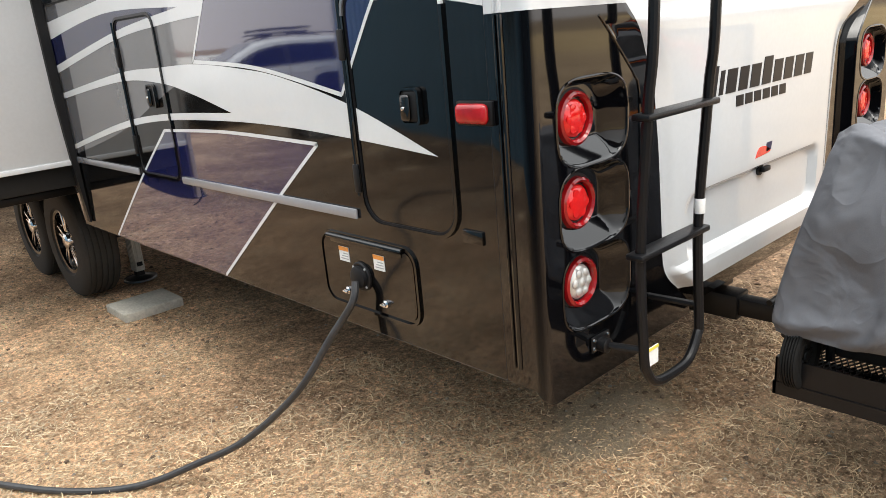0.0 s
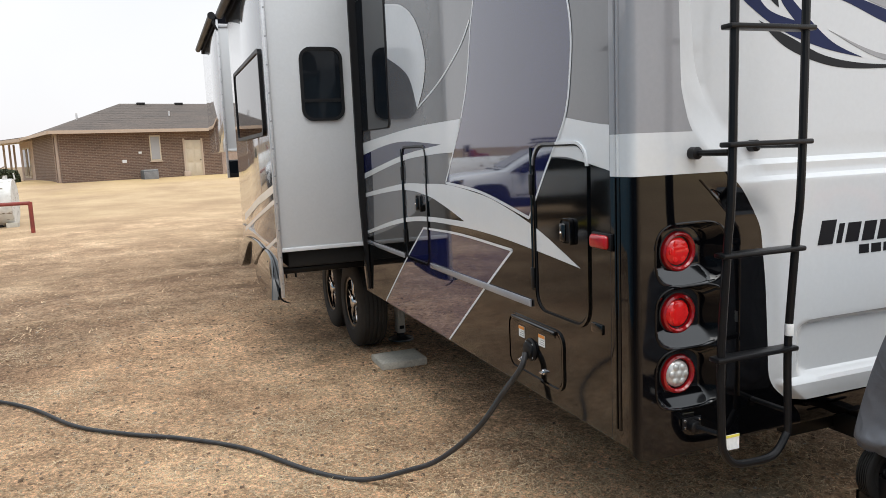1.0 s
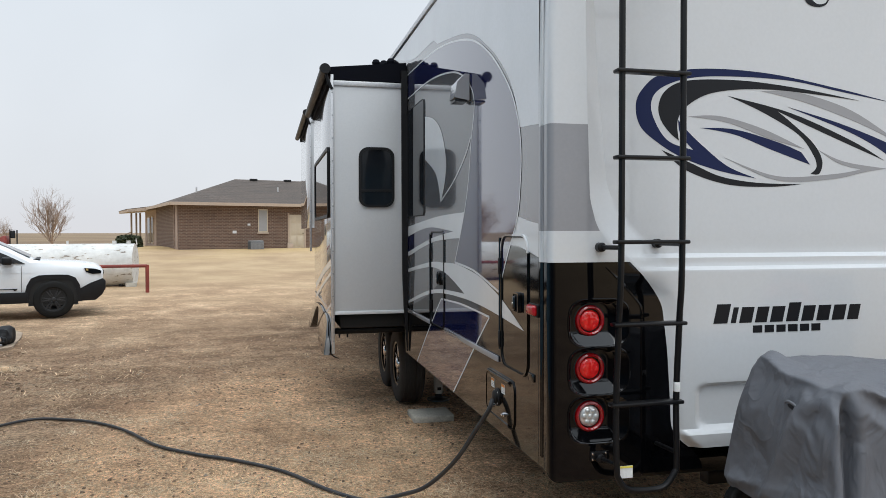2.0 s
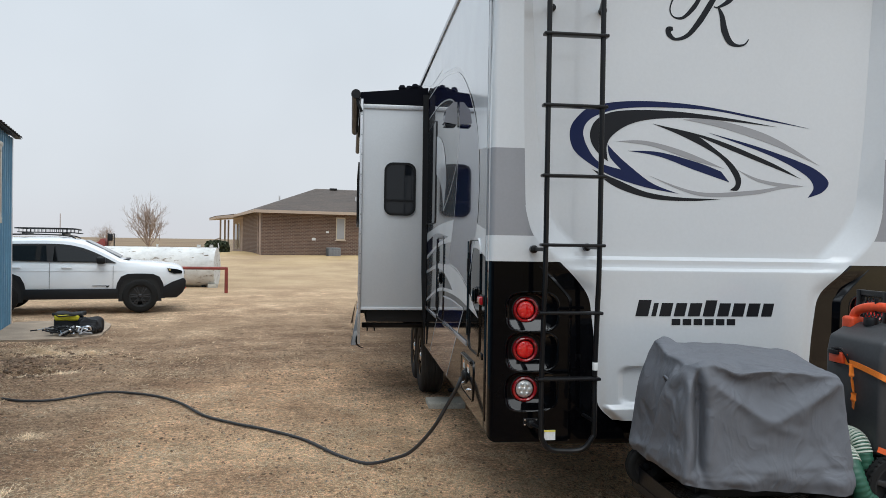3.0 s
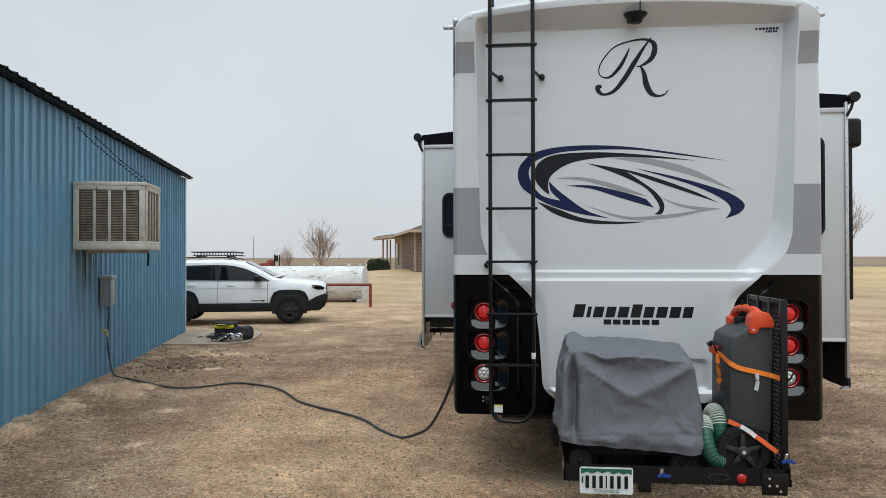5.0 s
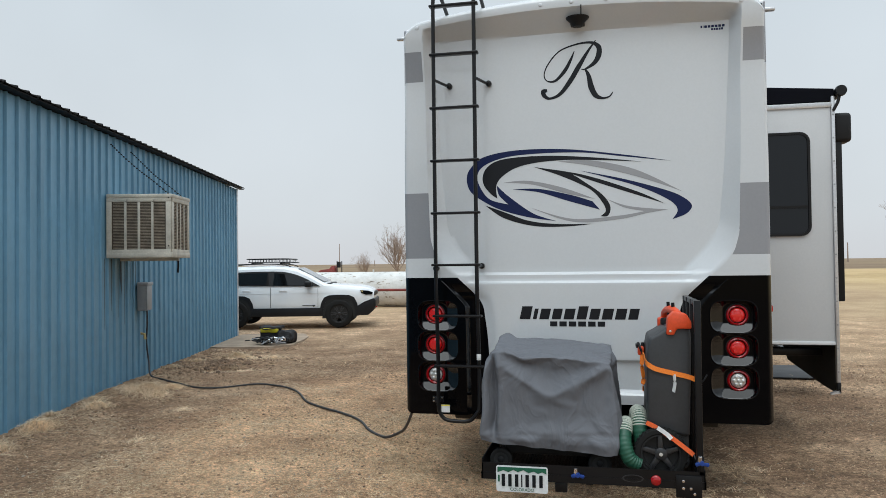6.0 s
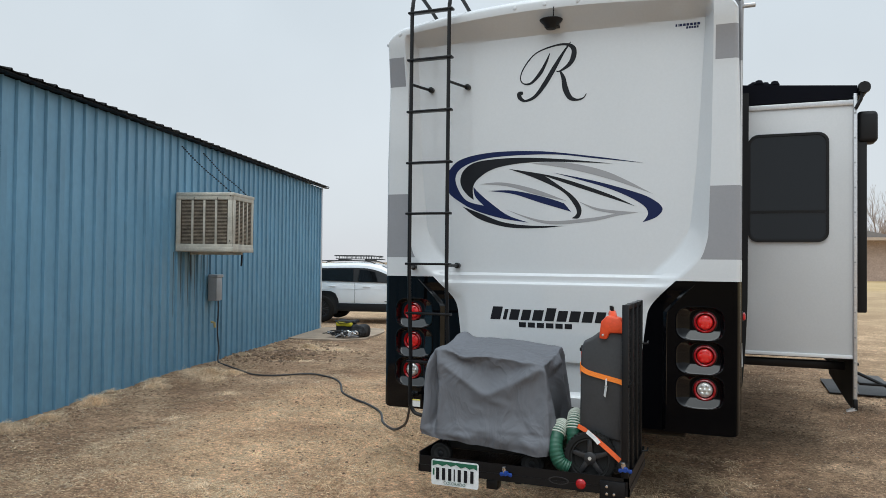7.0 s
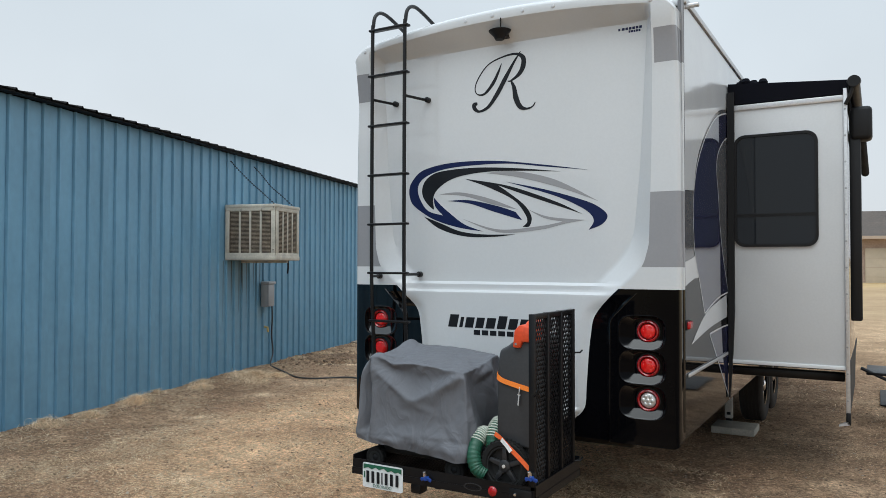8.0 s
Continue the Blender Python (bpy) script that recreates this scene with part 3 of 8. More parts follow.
def mean_of(f, z):
    return sum(f(z + d) for d in (-0.05, -0.03, -0.015, 0, 0.015, 0.03, 0.05)) / 7


LAMPS_Z = (1.30, 1.075, 0.85)
PILLAR_Y = -0.03


def cap_panel(z):
    """How far the middle panel lies behind the lamps' plane."""
    y = 0.045 - 0.028 * sstep(1.612, 1.590, z) - 0.028 * sstep(1.552, 1.528, z)
    y -= 0.022 * sstep(0.762, 0.738, z)
    return y + (PILLAR_Y - y) * sstep(0.715, 0.665, z) * 0.9


REC_X, REC_OUT, REC_IN, REC_DZ, REC_H = 1.043, 0.150, 0.155, 0.008, 0.112


def pocket(x, z):
    """Depth of the scooped pockets round the tail lamps."""
    ax, d = abs(x), 0.0
    for zl in LAMPS_Z:
        u, v = (ax - REC_X) / (REC_OUT if ax > REC_X else REC_IN), (z - zl + REC_DZ) / REC_H
        q = (abs(u) ** 3.2 + abs(v) ** 3.2) ** (1 / 3.2)
        d = max(d, 0.09 * (1 - sstep(0.88, 0.97, q)))
    return d


def lamp_recess(s, zl):
    """The scooped lining of one pocket: a flat sloping sill below, steep outside, slow towards the middle."""
    bm = B()
    n, rows = 96, []
    qs = [i / 30 for i in range(29)] + [0.955, 0.975, 0.99, 1.0, 1.015, 1.04]
    for q in qs:
        row = []
        for k in range(n):
            c, w = math.cos(2 * math.pi * k / n), math.sin(2 * math.pi * k / n)
            r = q / (abs(c) ** 3.4 + abs(w) ** 3.4) ** (1 / 3.4)
            u, v = r * c, r * w
            wall = max(0.0, 1.0 - q) / (0.15 + 0.42 * sstep(0.1, 1.0, -c))
            sill = max(0.0, v + 1.0) * REC_H / 0.066
            p = min(1.0, wall, sill)
            lip = 0.0015 * math.exp(-((q - 1.0) / 0.03) ** 2)
            ax = REC_X + u * (REC_OUT if u > 0 else REC_IN)
            row.append(bm.verts.new((s * ax, PILLAR_Y - 0.0012 - lip + 0.044 * p, zl - REC_DZ + v * REC_H)))
        rows.append(row)
    for a, b in zip(rows, rows[1:]):
        for k in range(n):
            bm.faces.new((a[k], a[(k + 1) % n], b[(k + 1) % n], b[k]))
    bmesh.ops.remove_doubles(bm, verts=bm.verts[:], dist=1e-5)
    bmesh.ops.recalc_face_normals(bm, faces=bm.faces)
    return bm


def cap_crease(z):
    """Where the black corner breaks into the channel beside the middle panel."""
    return float(np.interp(z, [0.6, 1.36, 1.39, 1.517, 1.643], [0.823, 0.828, 0.850, 0.972, 1.110]))


def cap_side(ax, z, crease):
    """The corner's own surface: flush, with a sunk channel beside the middle panel."""
    return PILLAR_Y + 0.034 * (1 - min(1.0, max(0.0, (ax - crease + 0.026) / 0.026))) * (1 - sstep(1.40, 1.54, z))


def cap_y(x, z, zl, zlip):
    ax = abs(x)
    xi, xo = mean_of(cap_in, z), mean_of(cap_out, z)
    crease = max(cap_crease(z), xo + 0.04)
    m = 1 - min(1.0, max(0.0, (ax - xi) / (xo - xi)))
    m += (m * m * (3 - 2 * m) - m) * sstep(1.55, 1.45, z)
    m *= 1 - min(1.0, max(0.0, (zl - 3.365) / (zlip - 3.365)))
    rim = cap_side(max(ax, xo), z, crease) - 0.06 * sstep(3.0, 3.46, zl)
    y = rim + (cap_panel(zl) - rim) * m
    if ax > xo and z < 1.56:
        y += pocket(x, z)
    if ax < 0.56 and 0.70 < z < 1.03:
        q = (abs(ax / 0.53) ** 14 + abs((z - 0.865) / 0.118) ** 6) ** (1 / 8)
        y += 0.026 * (1 - sstep(0.86, 1.0, q))
    return y


def rear_cap():
    bm = B()
    zs = [0.56 + 0.0105 * i for i in range(97)]
    zs = sorted(set([round(z, 4) for z in zs] + [round(1.575 + 0.0181 * i, 4) for i in range(8)] + [1.72 + 0.0245 * i for i in range(20)] + [2.21 + 0.06 * i for i in range(14)] + [3.05, 3.27, 3.30] + [1.60, 1.59, 1.61, 1.55, 1.53, 0.67, 0.735]))
    zs = [z for i, z in enumerate(zs) if i == 0 or z - zs[i - 1] > 0.004]
    top_t = [i / 16 for i in range(1, 17)]
    rows = []
    for k in range(len(zs) + len(top_t) + 5):
        row = []
        zb = zs[k] if k < len(zs) else 3.30
        xi, xo = mean_of(cap_in, min(zb, 3.3)), mean_of(cap_out, min(zb, 3.3))
        xk = max(cap_crease(min(zb, 3.3)), xo + 0.04)
        half = [xi * i / 30 for i in range(31)] + [xi + (xo - xi) * i / 8 for i in range(1, 9)] + [xo + (xk - 0.026 - xo) * i / 6 for i in range(1, 7)] + [xk - 0.026 + 0.026 * i / 4 for i in range(1, 5)] + [xk + (1.260 - xk) * i / 46 for i in range(1, 47)]
        cols = [(x, None) for x in half] + [(1.260 + 0.030 * math.sin(radians(a)), 0.030 * (1 - math.cos(radians(a)))) for a in (15, 30, 45, 60, 75, 90)] + [(1.29, 0.13)]
        for x, back in [(-x, b_) for x, b_ in cols[:0:-1]] + cols:
            ax = abs(x)
            ztop = 3.49 + 0.105 * (1 - (min(ax, 1.2) / 1.2) ** 2) - 0.10 * max(0, (ax - 1.16) / 0.13) ** 2
            zlip = 3.43 + 0.08 * (1 - (min(ax, 1.15) / 1.15) ** 2)
            if k < len(zs):
                z = zs[k]
            else:
                z = 3.30 + min(1, (top_t[k - len(zs)] if k < len(zs) + 16 else 1)) * (ztop - 0.04 - 3.30)
            y = cap_y(min(ax, 1.260), z, z, zlip)
            if k >= len(zs) + 16:
                a = radians((k - len(zs) - 15) * 18)
                z, y = ztop - 0.04 + 0.04 * math.sin(a), PILLAR_Y - 0.06 + 0.04 * (1 - math.cos(a)) + (0.15 if k == len(zs) + 20 else 0)
            if back is not None:
                y = y + back if back < 0.12 else 0.10
            if z < 0.64 and ax > 1.235:
                z = max(z, 0.56 + 0.05 * (1 - math.sqrt(max(0.0, 1 - min(1.0, (ax - 1.235) / 0.055) ** 2))))
            x *= 1 - 0.014 * sstep(2.3, 3.5, z)
            row.append(bm.verts.new((x, y, z)))
        rows.append((zb, xo, row))
    for (z0, xo0, a), (z1, xo1, b) in zip(rows, rows[1:]):
        for i in range(len(a) - 1):
            cx = abs(a[i].co.x + a[i + 1].co.x) / 2
            cz = (a[i].co.z + b[i].co.z) / 2
            inside = cx < (xo0 + xo1) / 2
            if cz < 0.67 and inside:
                continue
            f = bm.faces.new((a[i], a[i + 1], b[i + 1], b[i]))
            if not inside:
                f.material_index = 1 if cz < 1.575 else 2 if 1.72 < cz < 2.21 or 3.05 < cz < 3.27 else 0
    loose = [v for v in bm.verts if not v.link_faces]
    bmesh.ops.delete(bm, geom=loose, context="VERTS")
    bmesh.ops.recalc_face_normals(bm, faces=bm.faces)
    return bm


cap = part("rear_cap", rear_cap(), [M_WHITE, M_BLACK, M_GREY1], camper, "moulded white rear cap with glossy black lower corners", 30)
for s in (-1, 1):
    for zl in LAMPS_Z:
        part("lamp_recess", lamp_recess(s, zl), M_BLACK, cap, "scooped glossy black lamp recess", 80)
for s in (-1, 1):
    bead = [(s * cap_crease(z), cap_side(cap_crease(z) + 0.001, z, cap_crease(z)) - 0.0005, z) for z in [0.74 + 0.03 * i for i in range(28)]]
    part("cap_crease", tube(bead, 0.0035, 6), M_BLACK, cap)
for s in (-1, 1):
    part("cap_backing", box(s * 0.97 - 0.24, s * 0.97 + 0.24, 0.06, 0.10, 0.575, 0.66), M_UNDER, camper)
for s in (-1, 1):
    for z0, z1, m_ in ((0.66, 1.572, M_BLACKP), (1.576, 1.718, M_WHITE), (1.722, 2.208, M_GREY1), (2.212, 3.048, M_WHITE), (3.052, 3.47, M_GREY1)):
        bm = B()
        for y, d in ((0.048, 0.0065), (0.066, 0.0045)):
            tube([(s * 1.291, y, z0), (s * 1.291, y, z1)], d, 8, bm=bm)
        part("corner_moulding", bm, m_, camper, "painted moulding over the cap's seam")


def tail_light(x, z, lens):
    m = pose(x, 0.012, z, 90, 0, 0) @ Matrix.Diagonal((0.80, 0.80, 1, 1))
    ring = part("tail_light", lathe([(0.064, -0.02), (0.070, 0.010), (0.078, 0.016), (0.087, 0.012), (0.093, 0.002), (0.094, -0.03)], m, 36), M_REDRING, camper, "round red reflector ring with an LED lamp")
    part("lens", lathe([(0.0, 0.013), (0.03, 0.012), (0.05, 0.009), (0.0615, 0.0), (0.0615, -0.02)], m, 32), lens, ring)
    led = None
    for i, (r, k) in enumerate(((0.0, 1), (0.036, 6))):
        for j in range(k):
            a = 2 * math.pi * j / k + i
            mm = m @ Matrix.Translation((r * math.cos(a), r * math.sin(a), (0.0105, 0.0095, 0.0065)[i]))
            if led is None:
                k_ = 0.35 if lens is M_RED else 1.0
                led = part("led", lathe([(0.0, 0.007 * k_), (0.010, 0.006 * k_), (0.0165, 0.001), (0.017, -0.004)], Matrix.Identity(4), 10), lens, ring)
                led.matrix_parent_inverse = world_of(ring).inverted()
                led.matrix_basis = mm
            else:
                o = new("led", led.data)
                o.parent, o.matrix_parent_inverse = ring, world_of(ring).inverted()
                o.matrix_basis = mm
    part("inner_gasket", lathe([(0.060, -0.006), (0.065, 0.001), (0.067, -0.02)], m, 32), M_RUB, ring)
    part("gasket", lathe([(0.092, 0.002), (0.1, 0.0), (0.102, -0.03)], m, 32), M_RUB, ring)


for s in (-1, 1):
    for z, lens in zip(LAMPS_Z, (M_RED, M_RED, M_CLEAR)):
        tail_light(s * 1.07, z, lens)


# lettering and emblem on the cap: plain bars and swashes
def on_cap(y):
    return lambda u, v, d: (u, y + d, v)


def bars(parent, x0, x1, z0, z1, widths, y, material, lean=0.0, tall=(), name="lettering"):
    total = sum(widths) + 0.28 * (len(widths) - 1)
    k = (x1 - x0) / total
    x = x0
    for i, w in enumerate(widths):
        h = (z1 - z0) * (1.0 if i in tall or not tall else 0.82)
        bm = B()
        slab([(x, z0), (x + w * k, z0), (x + w * k + lean * h, z0 + h), (x + lean * h, z0 + h)], 0.002, on_cap(y), bm)
        part(name, bm, material, parent, "dark lettering bar")
        x += (w + 0.28) * k


bars(cap, -0.43, 0.405, 1.268, 1.362, [1.1, 0.4, 1, 0.95, 1.05, 1, 1, 1.05, 1.05, 0.95], -0.0128, M_CHAR, 0.22, (0, 5))
bars(cap, -0.21, 0.18, 1.217, 1.253, [1, 1, 1, 1.05, 1, 1], -0.0128, M_CHAR, 0.0)
bars(cap, 0.87, 1.03, 3.318, 3.335, [0.6, 0.2, 1, 1, 1, 1, 1, 1], 0.0436, M_NAVY)
bars(cap, 0.94, 1.02, 3.298, 3.313, [1, 1, 1, 1, 1], 0.0436, M_NAVY)


def em(*pts):
    """Emblem places: a sheet 400 wide and 130 high, laid on the panel."""
    return [(0.79 + (a - 399) * 0.004035, 2.33 + (50 - b) * 0.00428 - a * 0.000137) for a, b in pts]


def swash(name, material, *runs, y=0.0436):
    return part(name, slab(smooth_outline(*[em(*r) for r in runs]), 0.002, on_cap(y)), material, cap)


swash("emblem_swash", M_NAVY, [(366, 24), (284, 13), (184, 3), (94, 4), (34, 15), (9, 33), (0, 52), (6, 75), (29, 92), (64, 108), (114, 120), (164, 126)],
      [(164, 126), (124, 114), (89, 92), (69, 77), (56, 65)], [(56, 65), (60, 82), (77, 98)], [(77, 98), (44, 90), (26, 70), (20, 48), (34, 30), (74, 16), (134, 10), (214, 9), (284, 16), (366, 24)])
swash("emblem_swash", M_CHAR, [(314, 25), (240, 18), (163, 14), (105, 15.5), (62, 21), (39, 33), (30, 50), (33, 66), (45, 80), (57, 88)], [(57, 88), (55, 67), (65, 51), (91, 35), (128, 26), (180, 21.5), (240, 22), (314, 25)], y=0.0432)
swash("emblem_swash", M_CHAR, [(34, 100), (69, 122), (124, 135), (184, 135), (229, 130)], [(229, 130), (164, 131), (114, 126), (74, 113), (34, 100)])
swash("emblem_swash", M_LGREY, [(169, 24), (224, 22), (304, 38), (384, 75)], [(384, 75), (314, 52), (234, 33), (169, 24)])
swash("emblem_swash", M_NAVY, [(209, 40), (284, 54), (354, 72), (384, 84), (399, 98), (389, 112), (366, 121)], [(366, 121), (375, 105), (359, 88), (304, 65), (209, 40)])
swash("emblem_swash", M_CHAR, [(124, 33), (174, 49), (224, 71), (246, 93), (252, 108), (243, 117)], [(243, 117), (256, 116), (260, 100), (246, 80), (214, 58), (194, 46)], [(194, 46), (264, 68), (354, 95)], [(354, 95), (304, 74), (214, 47), (124, 33)])
swash("emblem_swash", M_LGREY, [(69, 60), (114, 57), (174, 68), (234, 88)], [(234, 88), (184, 79), (124, 64), (69, 60)])
swash("emblem_swash", M_NAVY, [(86, 72), (134, 71), (194, 82), (229, 92)], [(229, 92), (242, 106)], [(242, 106), (184, 91), (134, 77), (86, 72)])
swash("emblem_swash", M_LGREY, [(254, 88), (294, 100), (359, 105)], [(359, 105), (324, 111), (274, 122), (194, 127), (119, 104)], [(119, 104), (194, 122), (274, 116), (319, 108)], [(319, 108), (284, 102), (254, 88)])


def stroke(name, pts, widths, y, material, parent):
    p = spline([(a, b, 0) for a, b in pts], 10)
    w = np.interp(np.linspace(0, 1, len(p)), np.linspace(0, 1, len(widths)), widths)
    bm = B()
    prev = None
    for i, q in enumerate(p):
        d = (p[min(i + 1, len(p) - 1)] - p[max(i - 1, 0)]).normalized()
        nrm = Vector((-d.y, d.x, 0)) * w[i] / 2
        cur = (bm.verts.new((q.x + nrm.x, y, q.y + nrm.y)), bm.verts.new((q.x - nrm.x, y, q.y - nrm.y)))
        if prev:
            bm.faces.new((prev[0], prev[1], cur[1], cur[0]))
        prev = cur
    bmesh.ops.recalc_face_normals(bm, faces=bm.faces)
    return part(name, bm, material, parent)


def mono(*pts):
    return [(-0.23 + a * 0.00402, 2.89 + (102 - b) * 0.00395 - a * 0.0002) for a, b in pts]


stroke("monogram_stroke", mono((55, 15), (48, 32), (37, 52), (20, 70), (5, 70), (0, 58), (8, 38), (28, 15), (58, 3), (84, 0), (98, 8), (98, 24), (90, 38), (74, 49), (67, 49)), [0.004, 0.02, 0.028, 0.018, 0.008, 0.008, 0.01, 0.01, 0.012, 0.018, 0.035, 0.04, 0.03, 0.012, 0.006], 0.0436, M_CHAR, cap)
stroke("monogram_stroke", mono((93, -4), (78, 18), (62, 45), (46, 72), (28, 95), (10, 103), (0, 98), (-2, 90), (5, 88)), [0.006, 0.02, 0.035, 0.035, 0.025, 0.016, 0.03, 0.035, 0.02], 0.0432, M_CHAR, cap)
stroke("monogram_stroke", mono((74, 49), (80, 62), (84, 82), (92, 98), (104, 103), (116, 100), (122, 92)), [0.01, 0.03, 0.042, 0.036, 0.016, 0.010, 0.006], 0.0428, M_CHAR, cap)

cam_bm = lathe([(0, -0.042), (0.034, -0.040), (0.040, -0.022), (0.058, -0.004), (0.080, 0.018), (0.084, 0.026), (0.079, 0.030), (0, 0.030)], pose(0.02, -0.045, 3.41) @ Matrix.Diagonal((1, 0.9, 1, 1)), 32)
box(-0.03, 0.07, -0.04, 0.05, 3.39, 3.43, bm=cam_bm)
tube([(0.046, -0.085, 3.435), (0.047, -0.087, 3.515)], 0.0045, 6, cam_bm)
part("rear_view_camera", cam_bm, M_RUB, camper, "black rear-view camera on the cap")
for x in (-1.16, -0.24, -0.02, 0.22, 0.45, 1.12):
    zt = 3.49 + 0.105 * (1 - (x / 1.2) ** 2)
    part("cap_screw", lathe([(0, 0.008), (0.012, 0.006), (0.016, 0.0)], pose(x, PILLAR_Y - 0.058, zt - 0.055, 90), 12), M_TRIM, camper)
lk = lathe([(0, 0.03), (0.022, 0.028), (0.026, 0.0)], pose(0.04, 0.035, 0.955, 90), 14)
box(0.03, 0.085, -0.012, 0.006, 0.945, 0.965, 0.005, bm=lk)
part("hatch_latch", lk, M_RUB, camper)
for x, z in ((-0.10, 0.895), (0.11, 0.90)):
    part("rivet", lathe([(0, 0.005), (0.007, 0.004), (0.01, 0)], pose(x, 0.034, z, 90), 10), M_TRIM, camper)
part("dealer_badge", slab(smooth_outline([(-0.05, 1.012), (-0.02, 1.045), (0.03, 1.045)], [(0.03, 1.045), (0.07, 1.02), (-0.05, 1.012)]), 0.002, on_cap(-0.0125)), M_RED, camper)
part("dealer_badge", slab([(0.035, 1.022), (0.075, 1.026), (0.085, 1.055), (0.04, 1.055)], 0.002, on_cap(-0.0125)), M_NAVY, camper)

# ladder
lad_x = (-1.013, -0.712)
LAD_Y = -0.20
rail_pts = [(-0.155, 0.66), (-0.148, 0.95), (-0.172, 1.32), (-0.192, 1.7), (LAD_Y + 0.01, 3.40), (LAD_Y + 0.02, 3.60), (LAD_Y + 0.05, 3.69), (LAD_Y + 0.13, 3.735), (LAD_Y + 0.26, 3.725), (LAD_Y + 0.56, 3.645), (LAD_Y + 0.63, 3.61), (LAD_Y + 0.65, 3.54)]
left_r = [(lad_x[0], y, z) for y, z in rail_pts]
right_r = [(lad_x[1], y, z) for y, z in rail_pts]
low = [(lad_x[0] + 0.01, -0.157, 0.60), (lad_x[0] + 0.05, -0.158, 0.553), (lad_x[0] + 0.13, -0.158, 0.54), (lad_x[1] - 0.07, -0.158, 0.548), (lad_x[1] - 0.012, -0.157, 0.61)]
ladder = part("ladder", tube(spline(left_r[::-1] + low + right_r, 6), 0.0145, 10), M_BSTEEL, camper, "black tubular steel roof ladder")
for i, z in enumerate((3.56, 3.20, 2.81, 2.425, 2.045, 1.67, 1.30, 0.935)):
    ly = float(np.interp(z, [0.66, 0.95, 1.32, 1.7, 3.4, 3.6], [-0.155, -0.148, -0.172, -0.192, -0.19, -0.18]))
    bm = box(lad_x[0] - 0.03, lad_x[1] + 0.03, ly - 0.024, ly + 0.03, z - 0.009, z + 0.009, 0.006)
    part("rung", bm, M_BSTEEL, ladder)
for x, dx, z, y1 in ((lad_x[0], 0.07, 3.02, 0.045), (lad_x[1], 0.07, 3.02, 0.045), (lad_x[0], -0.03, 1.645, PILLAR_Y), (lad_x[1], 0.0, 1.66, 0.045), (lad_x[0], -0.03, 0.665, PILLAR_Y), (lad_x[1], -0.02, 0.70, 0.06)):
    ly = -0.15 if z < 1 else -0.19
    bm = tube([(x, ly, z), (x + dx * 0.7, y1 - 0.05, z), (x + dx, y1, z)], 0.011, 8)
    lathe([(0, 0.0), (0.022, 0.0), (0.022, 0.03), (0.016, 0.034), (0, 0.034)], pose(x + dx, y1, z, 90), 14, bm)
    so = part("standoff", bm, M_BSTEEL, ladder)
    if z < 1:
        part("foot_plate", box(x + dx - 0.042, x + dx + 0.042, y1 - 0.007, y1 - 0.001, z - 0.016, z + 0.030, 0.002), M_BSTEEL, so)
        for bx, bz in ((-0.032, 0.020), (0.032, 0.020), (-0.032, -0.006)):
            part("bolt", lathe([(0, 0.006), (0.005, 0.005), (0.006, 0)], pose(x + dx + bx, y1 - 0.007, z + bz, 90), 8), M_CHROME, so)
part("warning_sticker", box(lad_x[0] + 0.02, lad_x[0] + 0.022 + 0.06, -0.150, -0.147, 0.60, 0.655), M_TAG, ladder, "small white and yellow warning tag")
part("warning_sticker", box(lad_x[0] + 0.02, lad_x[0] + 0.022 + 0.06, -0.1515, -0.150, 0.646, 0.655), M_YEL, ladder)
part("rail_sticker", lathe([(0.0152, -0.022), (0.0158, -0.02), (0.0158, 0.02), (0.0152, 0.022)], pose(lad_x[1], -0.152, 1.005), 16), M_TAG, ladder)


# painted graphics on the side walls
def graphic(name, material, layer, *runs, side=-1, mirror=False):
    x = side * (HW + 0.0008 * layer)
    return part(name, slab(smooth_outline(*runs), 0, lambda y, z, d: (x, y, z)), material, camper)


def outline_line(layer, pts, w, side=-1, material=None):
    p = spline([(a, b, 0) for a, b in pts], 10)
    x = side * (HW + 0.0008 * layer)
    bm = B()
    prev = None
    for i, q in enumerate(p):
        d = (p[min(i + 1, len(p) - 1)] - p[max(i - 1, 0)]).normalized()
        cur = (bm.verts.new((x, q.x - d.y * w / 2, q.y + d.x * w / 2)), bm.verts.new((x, q.x + d.y * w / 2, q.y - d.x * w / 2)))
        if prev:
            bm.faces.new((prev[0], prev[1], cur[1], cur[0]))
        prev = cur
    bmesh.ops.recalc_face_normals(bm, faces=bm.faces)
    return part("pinstripe", bm, material or M_LINE, camper)


for s in (-1, 1):
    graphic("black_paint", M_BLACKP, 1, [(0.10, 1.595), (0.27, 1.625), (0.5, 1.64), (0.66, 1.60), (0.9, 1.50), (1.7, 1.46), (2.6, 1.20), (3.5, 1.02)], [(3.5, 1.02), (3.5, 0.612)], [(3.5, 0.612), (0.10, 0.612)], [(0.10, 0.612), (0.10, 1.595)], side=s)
    graphic("silver_paint", M_SILVER, 1, [(0.10, 2.225), (0.37, 2.245)], [(0.37, 2.245), (0.45, 2.42), (0.60, 2.58), (0.9, 2.78), (1.37, 2.98), (2.2, 3.12)], [(2.2, 3.12), (2.94, 3.445)], [(2.94, 3.445), (0.10, 3.445)], [(0.10, 3.445), (0.10, 2.225)], side=s)
    graphic("white_paint", M_LINE, 1, [(0.10, 1.755), (0.23, 1.77), (0.42, 1.80)], [(0.42, 1.80), (0.5, 1.72), (0.56, 1.645)], [(0.56, 1.645), (0.4, 1.645), (0.27, 1.625), (0.10, 1.595)], [(0.10, 1.595), (0.10, 1.755)], side=s)
